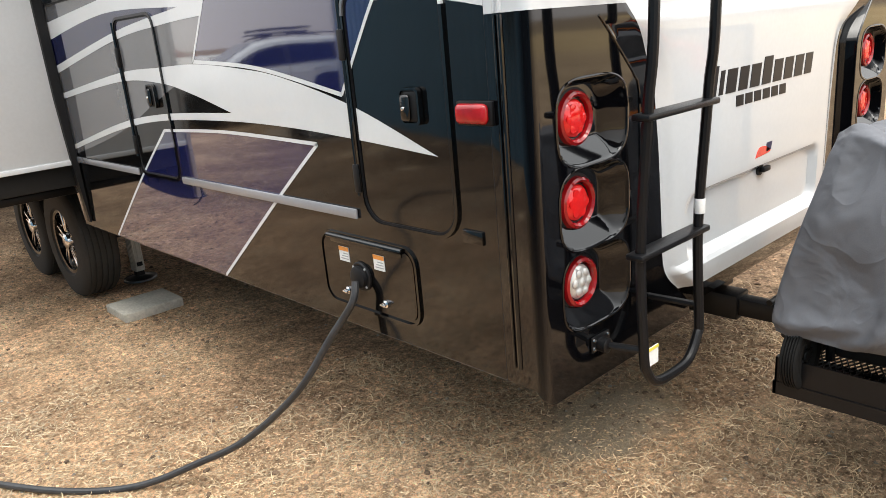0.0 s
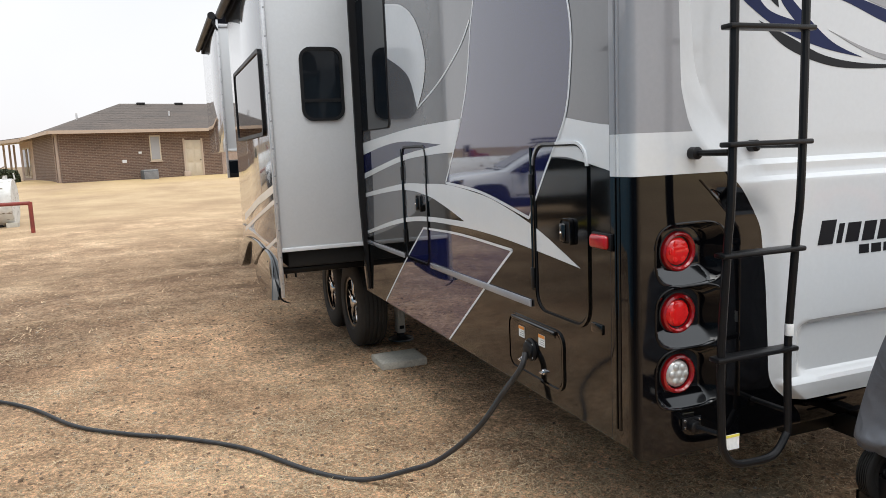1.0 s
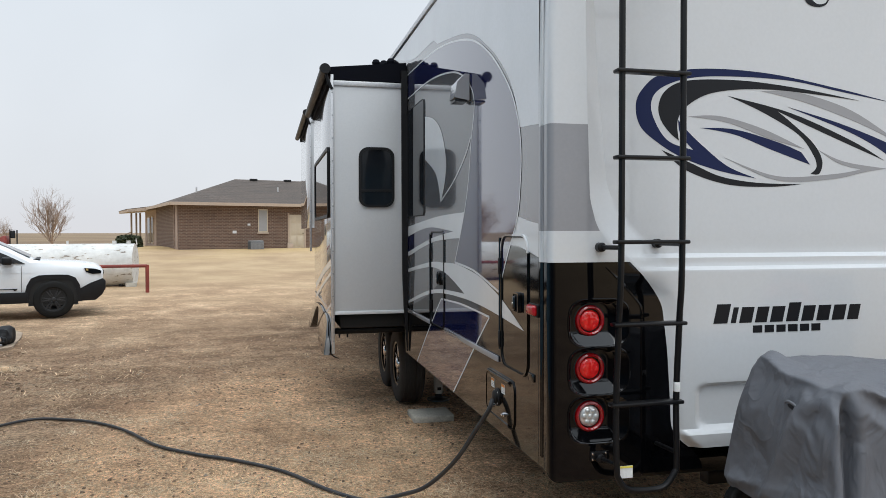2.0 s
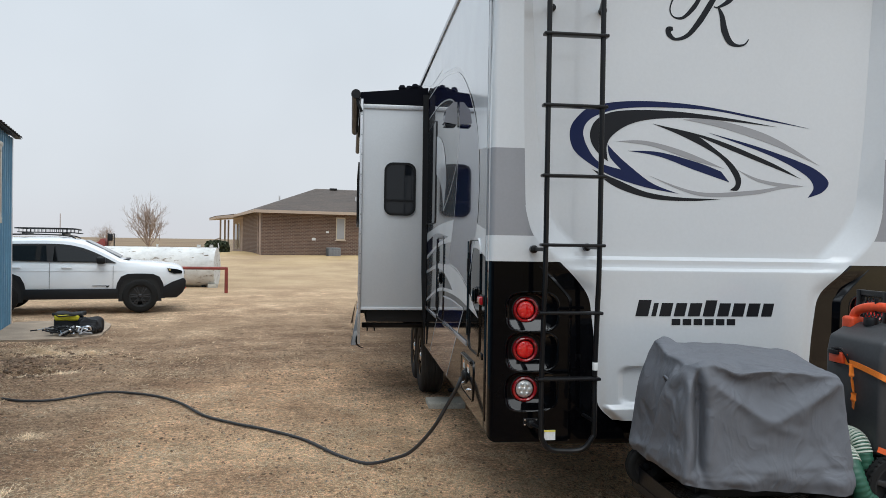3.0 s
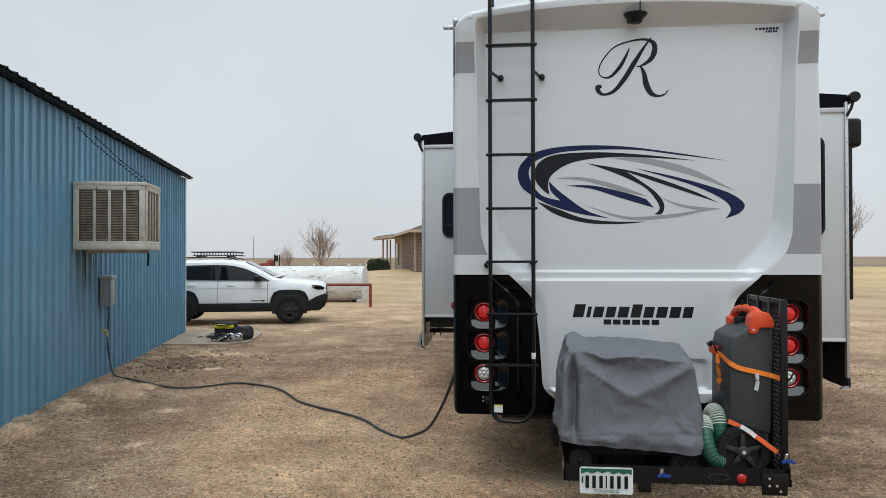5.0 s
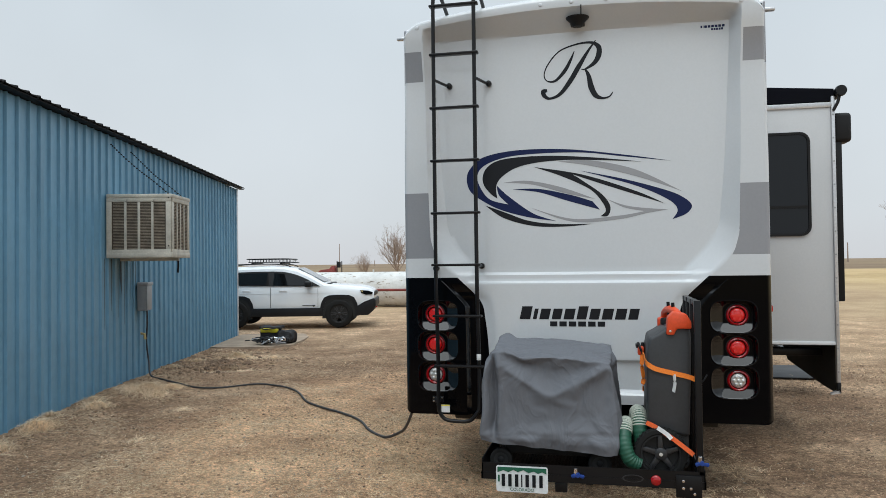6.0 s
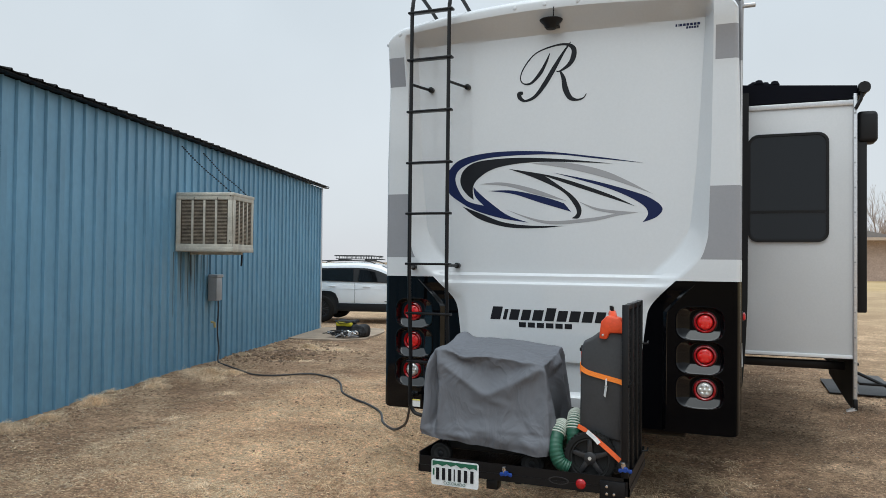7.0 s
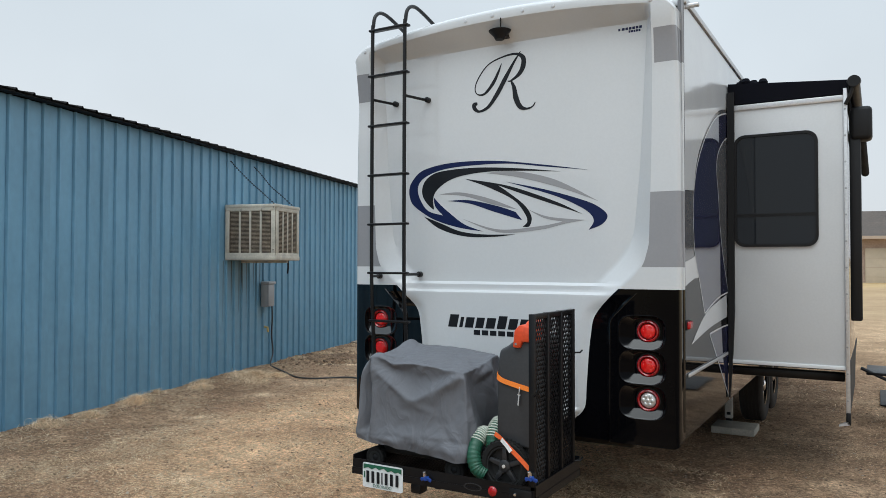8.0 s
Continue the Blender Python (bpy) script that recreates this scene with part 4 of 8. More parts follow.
blade = ([(0.71, 1.385), (0.55, 1.60), (0.40, 1.79), (0.352, 1.97), (0.345, 2.14), (0.40, 2.31), (0.55, 2.5), (0.9, 2.75), (1.37, 2.94), (2.21, 3.08), (3.38, 3.13)], [(3.38, 3.13), (3.38, 2.915)], [(3.38, 2.915), (2.47, 2.90), (1.76, 2.815), (1.38, 2.69), (1.20, 2.52), (1.27, 2.28), (1.33, 2.05), (1.44, 1.83), (1.68, 1.51)], [(1.68, 1.51), (1.2, 1.475), (0.71, 1.385)])
graphic("slate_blade", M_SLATE, 2, *blade)
outline_line(3, blade[0], 0.012)
outline_line(3, blade[2], 0.012)
outline_line(3, blade[3], 0.014)
graphic("white_sweep", M_LINE, 3, [(0.30, 1.22), (0.66, 1.35), (1.04, 1.44), (1.31, 1.475), (1.67, 1.50), (2.01, 1.495), (2.48, 1.48), (3.38, 1.385)], [(3.38, 1.385), (3.38, 1.355)], [(3.38, 1.355), (2.49, 1.44), (2.03, 1.43), (1.74, 1.385), (1.43, 1.315)],
        [(1.43, 1.315), (2.06, 1.297), (2.6, 1.24), (3.38, 1.095)], [(3.38, 1.095), (3.38, 1.07)], [(3.38, 1.07), (2.6, 1.21), (2.07, 1.268), (1.5, 1.283), (1.06, 1.275), (0.66, 1.25), (0.30, 1.22)])
graphic("white_sweep", M_LINE, 3, [(1.43, 1.845), (2.26, 1.83), (3.38, 1.765)], [(3.38, 1.765), (3.38, 1.675)], [(3.38, 1.675), (2.8, 1.735), (2.35, 1.752), (1.73, 1.72)], [(1.73, 1.72), (2.43, 1.665), (3.38, 1.535)], [(3.38, 1.535), (3.38, 1.495)], [(3.38, 1.495), (2.45, 1.628), (1.9, 1.665), (1.56, 1.675)], [(1.56, 1.675), (1.43, 1.845)])
graphic("navy_sweep", M_SLATE, 2, [(3.38, 1.68), (2.8, 1.745), (2.35, 1.76), (1.73, 1.72)], [(1.73, 1.72), (2.43, 1.66), (3.38, 1.53)], [(3.38, 1.53), (3.38, 1.68)])
graphic("white_crescent", M_SILVER, 2, [(2.64, 2.64), (2.31, 2.57), (2.07, 2.44), (1.94, 2.24), (1.97, 2.08), (2.10, 1.94)], [(2.10, 1.94), (2.25, 2.15), (2.64, 2.30)], [(2.64, 2.30), (2.64, 2.64)])
outline_line(3, [(2.64, 2.64), (2.31, 2.57), (2.07, 2.44), (1.94, 2.24), (1.97, 2.08), (2.10, 1.94)], 0.01)
outline_line(3, [(2.10, 1.94), (1.72, 2.06), (1.42, 2.2), (1.28, 2.31)], 0.012)
poly = ([(2.08, 1.225), (1.51, 1.24), (0.88, 1.225)], [(0.88, 1.225), (1.17, 1.02), (1.72, 0.615)], [(1.72, 0.615), (2.97, 0.615)], [(2.97, 0.615), (2.5, 0.95), (2.08, 1.225)])
graphic("slate_panel", M_SLATE, 2, *poly)
for r in (poly[0], poly[1], poly[3]):
    outline_line(3, r, 0.013)
graphic("silver_stripe", M_SILVER, 2, [(2.95, 3.44), (2.12, 3.24), (1.6, 3.09)], [(1.6, 3.09), (2.29, 3.17), (3.18, 3.22), (4.1, 3.42)], [(4.1, 3.42), (2.95, 3.44)])
graphic("slate_blade", M_SLATE, 2, *blade, side=1)
for r in (blade[0], blade[2], blade[3]):
    outline_line(3, r, 0.012, side=1)
graphic("silver_wedge", M_SILVER, 3, [(0.26, 1.20), (0.78, 1.39), (1.60, 1.49)], [(1.60, 1.49), (1.62, 1.31)], [(1.62, 1.31), (0.9, 1.27), (0.26, 1.20)], side=1)
graphic("slate_panel", M_SLATE, 2, *poly, side=1)
for r in (poly[0], poly[1]):
    outline_line(3, r, 0.013, side=1)

part("rub_strip", box(-1.302, -1.292, 0.70, 1.97, 0.995, 1.028, 0.004), M_GREY1, camper)
part("rub_strip", box(-1.302, -1.292, 2.46, 3.44, 0.995, 1.028, 0.004), M_GREY1, camper)
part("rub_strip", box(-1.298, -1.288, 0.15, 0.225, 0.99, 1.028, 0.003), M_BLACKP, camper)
part("rub_strip", box(1.292, 1.304, 0.15, 1.60, 0.998, 1.022, 0.004), M_TRIM, camper)


# doors, hatch and fittings on the near side wall
def on_left(x):
    return lambda y, z, d: (x + d, y, z)


def baggage_door(y0, y1, z0, z1, r, hinge_y, latch_y, latch_z, paint=None):
    bm = ring_slab(round_rect(y0, y1, z0, z1, r), round_rect(y0 + 0.011, y1 - 0.011, z0 + 0.011, z1 - 0.011, r - 0.010), 0.009, on_left(-1.2995))
    if paint:
        zp, yp = paint
        for co, no in (((0, 0, zp), (0, 0, 1)), ((0, yp, 0), (0, 1, 0))):
            bmesh.ops.bisect_plane(bm, geom=bm.verts[:] + bm.edges[:] + bm.faces[:], plane_co=co, plane_no=no)
        for f in bm.faces:
            c = f.calc_center_median()
            f.material_index = 0 if c.z < zp else 1 if c.y < yp else 2
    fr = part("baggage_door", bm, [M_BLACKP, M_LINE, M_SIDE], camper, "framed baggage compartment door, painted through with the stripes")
    part("seal", ring_slab(round_rect(y0 + 0.011, y1 - 0.011, z0 + 0.011, z1 - 0.011, r - 0.010), round_rect(y0 + 0.018, y1 - 0.018, z0 + 0.018, z1 - 0.018, r - 0.014), 0.004, on_left(-1.2945)), M_RUB, fr)
    part("hinge", tube([(-1.297, hinge_y, z0 + 0.09), (-1.297, hinge_y, z1 - 0.02)], 0.007, 8), M_BLACKP, fr)
    for z in (z0 + 0.10, z1 - 0.22):
        part("hinge_knuckle", box(-1.306, -1.292, hinge_y - 0.012, hinge_y + 0.013, z, z + 0.09, 0.005), M_RUB, fr)
    lt = part("latch", box(-1.305, -1.290, latch_y - 0.038, latch_y + 0.038, latch_z - 0.048, latch_z + 0.048, 0.013, 3), M_RUB, fr, "black paddle latch")
    part("latch_rim", ring_slab(round_rect(latch_y - 0.041, latch_y + 0.041, latch_z - 0.051, latch_z + 0.051, 0.015), round_rect(latch_y - 0.034, latch_y + 0.034, latch_z - 0.044, latch_z + 0.044, 0.012), 0.014, on_left(-1.308)), M_BLACKP, lt)
    part("paddle", box(-1.318, -1.302, latch_y - 0.006, latch_y + 0.031, latch_z - 0.040, latch_z + 0.034, 0.009, 3), M_BLACKP, lt)
    part("lock", lathe([(0, 0.004), (0.005, 0.003), (0.006, 0)], pose(-1.3185, latch_y + 0.014, latch_z - 0.004, 0, -90, 0), 12), M_CHROME, lt)


baggage_door(0.235, 0.665, 0.985, 1.705, 0.09, 0.672, 0.385, 1.355, (1.611, 0.465))
baggage_door(1.985, 2.43, 1.0, 1.725, 0.06, 2.43, 2.12, 1.375)
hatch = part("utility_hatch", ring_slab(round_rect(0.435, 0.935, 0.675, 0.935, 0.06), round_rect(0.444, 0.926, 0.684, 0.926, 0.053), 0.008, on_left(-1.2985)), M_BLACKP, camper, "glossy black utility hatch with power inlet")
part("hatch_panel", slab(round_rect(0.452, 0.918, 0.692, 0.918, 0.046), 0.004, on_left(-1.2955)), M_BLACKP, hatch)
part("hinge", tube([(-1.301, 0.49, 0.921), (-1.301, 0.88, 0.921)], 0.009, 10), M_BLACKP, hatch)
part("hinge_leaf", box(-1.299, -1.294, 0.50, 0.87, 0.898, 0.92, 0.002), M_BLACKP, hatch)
for y in (0.80, 0.615):
    part("label", box(-1.2975, -1.2955, y - 0.027, y + 0.027, 0.838, 0.888), M_TAG, hatch, "white and orange warning label")
    part("label_band", box(-1.2985, -1.2975, y - 0.027, y + 0.027, 0.874, 0.888), M_OLABEL, hatch)
    for k in range(3):
        part("label_line", box(-1.2985, -1.2975, y - 0.022, y + 0.018 - 0.006 * k, 0.846 + 0.009 * k, 0.849 + 0.009 * k), M_BOXGREY, hatch)
inlet = part("power_inlet", lathe([(0.050, -0.004), (0.050, 0.006), (0.046, 0.010), (0.038, 0.010), (0.037, 0.022), (0.030, 0.026), (0.0, 0.026)], pose(-1.2955, 0.715, 0.80, 0, -90, 0), 28), M_RUB, hatch, "round black power inlet")
for k in range(4):
    a = radians(45 + 90 * k)
    part("inlet_screw", lathe([(0, 0.003), (0.004, 0.002), (0.005, 0)], pose(-1.3055, 0.715 + 0.043 * math.cos(a), 0.80 + 0.043 * math.sin(a), 0, -90, 0), 8), M_BOXGREY, inlet)
for y, z in ((0.80, 0.735), (0.60, 0.728)):
    bm = lathe([(0.013, 0), (0.013, 0.006), (0.008, 0.010), (0.008, 0.016), (0, 0.018)], pose(-1.2955, y, z, 0, -90, 0), 12)
    box(-1.316, -1.308, y - 0.013, y + 0.013, z - 0.004, z + 0.004, 0.003, bm=bm)
    part("thumb_latch", bm, M_CHROME, hatch)
for s in (-1, 1):
    lm = part("side_marker", box(s * 1.296 - 0.007, s * 1.296 + 0.007, 0.082, 0.205, 1.310, 1.372, 0.004), M_RUB, camper)
    part("marker_lens", box(s * 1.308 - 0.013, s * 1.308 + 0.013, 0.092, 0.200, 1.315, 1.367, 0.014, 4), M_REDLENS, lm, "red side marker lamp")
bm = slab([(2.54, 0), (2.555, 0.095), (2.65, 0.08), (2.705, 0.03), (2.705, 0)], 0.14, lambda z, o, d: (-1.300 - o, 1.28 + d, z))
part("scare_light", bm, M_GREY1, camper, "dark wedge-shaped outside lamp")
part("scare_light_lens", box(-1.39, -1.31, 1.29, 1.41, 2.532, 2.544), M_GLASS, camper)


# windows, slide-outs
def window(to3, u0, u1, v0, v1, parent, r=0.06, bar=0.28, fw=0.032, side_bar=True):
    fr = part("window", ring_slab(round_rect(u0, u1, v0, v1, r), round_rect(u0 + fw, u1 - fw, v0 + fw, v1 - fw, r - 0.02), 0.02, lambda u, v, d: to3(u, v, 0.018 - d)), M_RUB, parent, "black-framed tinted window")
    part("pane", slab(round_rect(u0 + fw - 0.005, u1 - fw + 0.005, v0 + fw - 0.005, v1 - fw + 0.005, r - 0.02), 0.004, lambda u, v, d: to3(u, v, 0.006 - d)), M_GLASS, fr)
    if bar:
        zb = v0 + (v1 - v0) * bar
        part("mullion", slab([(u0 + fw, zb - 0.012), (u1 - fw, zb - 0.012), (u1 - fw, zb + 0.012), (u0 + fw, zb + 0.012)], 0.01, lambda u, v, d: to3(u, v, 0.014 - d)), M_RUB, fr)
    return fr


fr = part("window", ring_slab(round_rect(2.665, 3.37, 1.85, 2.80, 0.05), round_rect(2.673, 3.362, 1.858, 2.792, 0.044), 0.008, on_left(-1.2985)), M_RUB, camper, "frameless tinted side window")
part("pane", slab(round_rect(2.672, 3.363, 1.857, 2.793, 0.044), 0.004, on_left(-1.2975)), M_GLASS, fr)


def slide_out(s, x1, y0, y1, z0, z1, win, label):
    """A slide-out room on side s, out to x1, from y0 to y1."""
    xa, xb = sorted((s * 1.295, s * x1))
    so = part("slide_out", box(xa, xb, y0, y1, z0, z1, 0.006), M_SLIDE, camper, label)
    if win:
        window(lambda u, v, o: (u, y0 - o, v), *win, so, r=0.085, fw=0.022)
    xo = s * x1
    part("flange", box(min(xo, xo + s * 0.028), max(xo, xo + s * 0.028), y0 - 0.02, y0 + 0.03, z0 - 0.36, z1 + 0.06, 0.004), M_TRIM, so, "aluminium slide-out flange")
    for i in range(12):
        z = z0 - 0.25 + i * (z1 - z0 + 0.25) / 11.5
        part("flange_screw", lathe([(0, 0.004), (0.006, 0.003), (0.008, 0)], pose(xo + s * 0.012, y0 - 0.02, z, 90), 8), M_BOXGREY, so)
    part("bottom_trim", box(xa, xb, y0 - 0.008, y0 + 0.01, z0 - 0.018, z0 + 0.012, 0.004), M_LINE, so)
    part("top_trim", box(xa, xb, y0 - 0.012, y0 + 0.01, z1 - 0.035, z1 + 0.01, 0.004), M_TRIM, so)
    part("outer_panel", box(min(xo, xo + s * 0.012), max(xo, xo + s * 0.012), y0 + 0.03, y1, z0 - 0.02, z1, 0.003), M_SIDE, so)
    zb = max(0.64, z0 - 0.36)
    part("wiper_seal", slab([(s * 1.297, zb), (s * 1.306, zb), (s * 1.332, zb + 0.37), (s * 1.346, zb + 0.72), (s * 1.352, z1 + 0.12), (s * 1.297, z1 + 0.12)], 0.045, lambda x, z, d: (x, y0 - 0.03 + d, z)), M_RUB, so)
    # awning over the slide-out
    aw = part("slide_awning", slab([(s * 1.30, z1 + 0.20), (s * (x1 + 0.03), z1 + 0.13), (s * (x1 + 0.03), z1 + 0.025), (s * 1.30, z1 + 0.025)], y1 - y0 - 0.02, lambda x, z, d: (x, y0 + 0.01 + d, z)), M_AWN, camper, "black slide-out awning")
    part("awning_roller", tube([(s * (x1 + 0.075), y0 - 0.03, z1 + 0.10), (s * (x1 + 0.075), y1 + 0.03, z1 + 0.10)], 0.042, 16), M_RUB, aw)
    bm = lathe([(0, -0.02), (0.045, -0.02), (0.05, 0.0), (0.045, 0.03), (0, 0.03)], pose(s * (x1 + 0.075), y0 - 0.03, z1 + 0.10, 90), 18)
    tube([(s * (x1 + 0.075), y0 - 0.03, z1 + 0.10), (s * (x1 + 0.05), y0 - 0.03, z1 + 0.0), (s * (x1 + 0.015), y0 - 0.02, z1 - 0.07)], 0.014, 8, bm)
    part("awning_bracket", bm, M_RUB, aw)
    bm = B()
    rnd = random.Random(3)
    for i in range(9):
        cx = s * (1.36 + 0.24 * rnd.random())
        lathe([(0, 0.035), (0.025, 0.028), (0.04, 0.0), (0.03, -0.03), (0, -0.03)], pose(cx, y0 + 0.05 + 0.1 * rnd.random(), z1 + 0.185 + 0.03 * rnd.random()), 8, bm)
    part("gathered_fabric", bm, M_AWN, aw)
    return so


sl = slide_out(-1, 1.955, 3.39, 5.9, 1.0, 3.045, (-1.735, -1.415, 1.94, 2.475), "white rear wall of the extended slide-out")
slide_out(-1, 1.88, 7.9, 10.9, 1.80, 3.38, None, "extended bedroom slide-out")
slide_out(1, 2.15, 1.68, 6.2, 0.94, 3.055, (1.345, 1.972, 1.885, 2.81), "white rear wall of the extended slide-out")
fr = part("window", ring_slab(round_rect(3.62, 5.45, 1.85, 2.50, 0.06), round_rect(3.65, 5.42, 1.88, 2.47, 0.05), 0.03, on_left(-1.995)), M_RUB, sl)
part("pane", slab(round_rect(3.64, 5.43, 1.87, 2.48, 0.05), 0.005, on_left(-1.985)), M_GLASS, sl)
for run in ([(3.40, 1.496), (4.4, 1.352), (5.58, 1.128), (5.59, 1.058), (4.4, 1.285), (3.40, 1.435)], [(3.42, 1.388), (4.4, 1.215), (5.62, 0.987), (5.63, 0.945), (4.4, 1.178), (3.42, 1.351)], [(3.45, 1.10), (4.17, 0.935), (4.02, 0.935), (3.45, 1.068)], [(5.41, 1.000), (4.02, 0.988), (4.02, 0.979), (5.41, 0.990)]):
    part("white_sweep", slab(run, 0, on_left(-1.9705)), M_LINE, sl)
# wheel skirt under the slide-out, with black flares
sk = smooth_outline([(3.40, 1.0), (3.40, 0.66)], [(3.40, 0.66), (3.44, 0.63), (3.70, 0.61), (4.12, 0.635), (4.45, 0.69)], [(4.45, 0.69), (4.62, 0.74), (4.76, 0.86), (4.95, 0.905), (5.2, 0.87), (5.38, 0.70), (5.5, 0.62), (5.72, 0.60)], [(5.72, 0.60), (5.9, 0.66)], [(5.9, 0.66), (5.9, 1.0)], [(5.9, 1.0), (3.40, 1.0)])
skirt = part("wheel_skirt", slab(sk, 0.012, on_left(-1.970)), M_SIDE, camper, "lower skirt of the slide-out with black wheel flares")
flare_top = [(3.425, 0.622), (3.53, 0.76), (3.69, 0.88), (3.9, 0.922), (4.13, 0.928)]
flare_low = [(4.47, 0.69), (4.13, 0.628), (3.70, 0.603), (3.425, 0.622)]
back_top = [(4.22, 0.926), (4.6, 0.945), (5.1, 0.935), (5.5, 0.90), (5.78, 0.80), (5.89, 0.66)]
back_low = [(5.72, 0.592), (5.5, 0.612), (5.36, 0.70), (5.18, 0.865), (4.95, 0.898), (4.76, 0.852), (4.62, 0.735)]
for runs in ((flare_top, [flare_top[-1], (4.36, 0.83), (4.47, 0.69)], flare_low), (back_top, [back_top[-1], back_low[0]], back_low, [back_low[-1], (4.40, 0.84), (4.22, 0.926)])):
    bm = slab(smooth_outline(*runs), 1.0, lambda y, z, d: (-1.974 if d else -1.984 - 0.20 * (0.95 - z), y, z))
    bmesh.ops.bevel(bm, geom=[e for e in bm.edges if all(v.co.x < -1.98 for v in e.verts)], offset=0.010, segments=4, affect="EDGES", profile=0.5)
    part("wheel_flare", bm, M_BLACK, skirt, "glossy black wheel flare")
for y, z in ((3.62, 0.76), (3.78, 0.66), (3.86, 0.86), (4.12, 0.70)):
    part("flare_screw", lathe([(0, 0.003), (0.007, 0.002), (0.009, 0)], pose(-1.984 - 0.20 * (0.95 - z), y, z, 0, -80, 0), 8), M_RUB, skirt)
hk = spline([(-1.988, 3.385, 0.72), (-1.992, 3.382, 0.655), (-1.972, 3.376, 0.622), (-1.945, 3.372, 0.606), (-1.918, 3.37, 0.598)], 6)
part("flare_tip", tube(hk, [0.010 - 0.007 * i / len(hk) for i in range(len(hk))], 8), M_BLACK, skirt)
for s, x1, y0, z0, zr in ((-1, 1.955, 3.39, 1.0, 0.762), (1, 2.15, 1.68, 0.94, 0.785)):
    for dy in (0.34, 1.9):
        part("slide_rail", box(min(s * 0.9, s * (x1 - 0.02)), max(s * 0.9, s * (x1 - 0.02)), y0 + dy, y0 + dy + 0.08, zr, zr + 0.05 + 0.02 * (s > 0), 0.008), M_BSTEEL, camper)
    part("slide_underside", box(min(s * 1.25, s * (x1 - 0.01)), max(s * 1.25, s * (x1 - 0.01)), y0 + 0.02, y0 + 2.5, z0 - 0.025, z0 - 0.002), M_UNDER, camper)
# far-side skirt corner, awning arm and steps
part("side_skirt", slab([(0.93, 1.70), (0.62, 1.70), (0.50, 1.74), (0.50, 2.1), (0.56, 3.5), (0.84, 3.95), (0.93, 4.6)], 0.012, lambda z, y, d: (2.165 - d, y, z)), M_UNDER, camper, "black corner of the far skirt")
part("skirt_end", box(2.148, 2.182, 1.655, 1.705, 0.50, 0.60, 0.010), M_RUB, camper)
part("skirt_lip", slab([(2.175, 0.505), (2.10, 0.488), (2.10, 0.50), (2.165, 0.53)], 0.05, lambda x, z, d: (x, 1.655 + d, z)), M_TRIM, camper)
arm = part("patio_awning_arm", box(2.185, 2.265, 1.78, 1.90, 1.30, 2.95, 0.012), M_RUB, camper, "black folded patio awning arm")
part("awning_head", box(2.19, 2.345, 1.76, 1.95, 2.72, 2.985, 0.035, 3), M_RUB, arm)
part("awning_tube", tube([(2.245, 1.95, 2.92), (2.245, 6.0, 2.92)], 0.045, 14), M_AWN, arm)
for i, (y, z) in enumerate(((4.6, 0.55), (4.6, 0.33))):
    part("entry_step", box(2.25 + 0.3 * i, 2.55 + 0.3 * i, 4.4, 5.1, z, z + 0.03, 0.008), M_BSTEEL, camper)
part("step_arm", tube([(2.2, 4.42, 0.62), (2.85, 4.42, 0.32)], 0.018, 8), M_BSTEEL, camper)
door_mat = part("door_mat", box(2.38, 3.15, 5.72, 7.0, 0.012, 0.03, 0.006), M_RUB)
tagged(door_mat, "black rubber mat on the dirt by the camper", "mat")


# wheels
def wheel(parent, at, r, w, turn, rim_m, spoke_m, n_spoke, rim_r, name="wheel", label="", hub=0.045, tyre=M_TYRE):
    """A wheel whose axle lies along its local z; turn carries it to its place."""
    m = Matrix.Translation(at) @ turn
    h = w / 2
    prof = [(rim_r, -h * 0.85), (rim_r + 0.02, -h), (r * 0.86, -h * 1.02), (r * 0.95, -h * 0.93), (r * 0.99, -h * 0.78)]
    for i in range(5):
        a, b = -h * 0.78 + i * h * 1.56 / 5, -h * 0.78 + (i + 1) * h * 1.56 / 5
        prof += [(r, a + 0.006), (r, b - 0.006), (r - 0.009, b - 0.004), (r - 0.009, b + 0.004)]
    prof += [(r * 0.99, h * 0.78), (r * 0.95, h * 0.93), (r * 0.86, h * 1.02), (rim_r + 0.02, h), (rim_r, h * 0.85)]
    bm = lathe(prof, m, 40)
    ty = part(name, bm, tyre, parent, label)
    bm = lathe([(rim_r + 0.004, -h * 0.9), (rim_r + 0.004, h * 0.9), (rim_r - 0.015, h * 0.86), (rim_r - 0.03, h * 0.4), (rim_r - 0.035, -h * 0.6), (0, -h * 0.6)], m, 36)
    part("rim", bm, rim_m, ty)
    for i in range(n_spoke):
        a = 360 * i / n_spoke
        bm = B()
        for d in (-9, 9):
            box(hub * 1.1, rim_r - 0.006, -0.011, 0.011, h * 0.45, h * 0.78, 0.005, bm=bm, m=m @ pose(0, 0, 0, 0, 0, a + d))
        box(rim_r * 0.72, rim_r - 0.006, -0.045, 0.045, h * 0.40, h * 0.62, 0.006, bm=bm, m=m @ pose(0, 0, 0, 0, 0, a))
        part("spoke", bm, spoke_m, ty)
    part("hub_cap", lathe([(0, h * 0.98), (hub * 0.6, h * 0.96), (hub * 0.9, h * 0.86), (hub, h * 0.6), (hub * 1.15, h * 0.3), (hub * 1.2, 0)], m, 24), spoke_m, ty)
    return ty


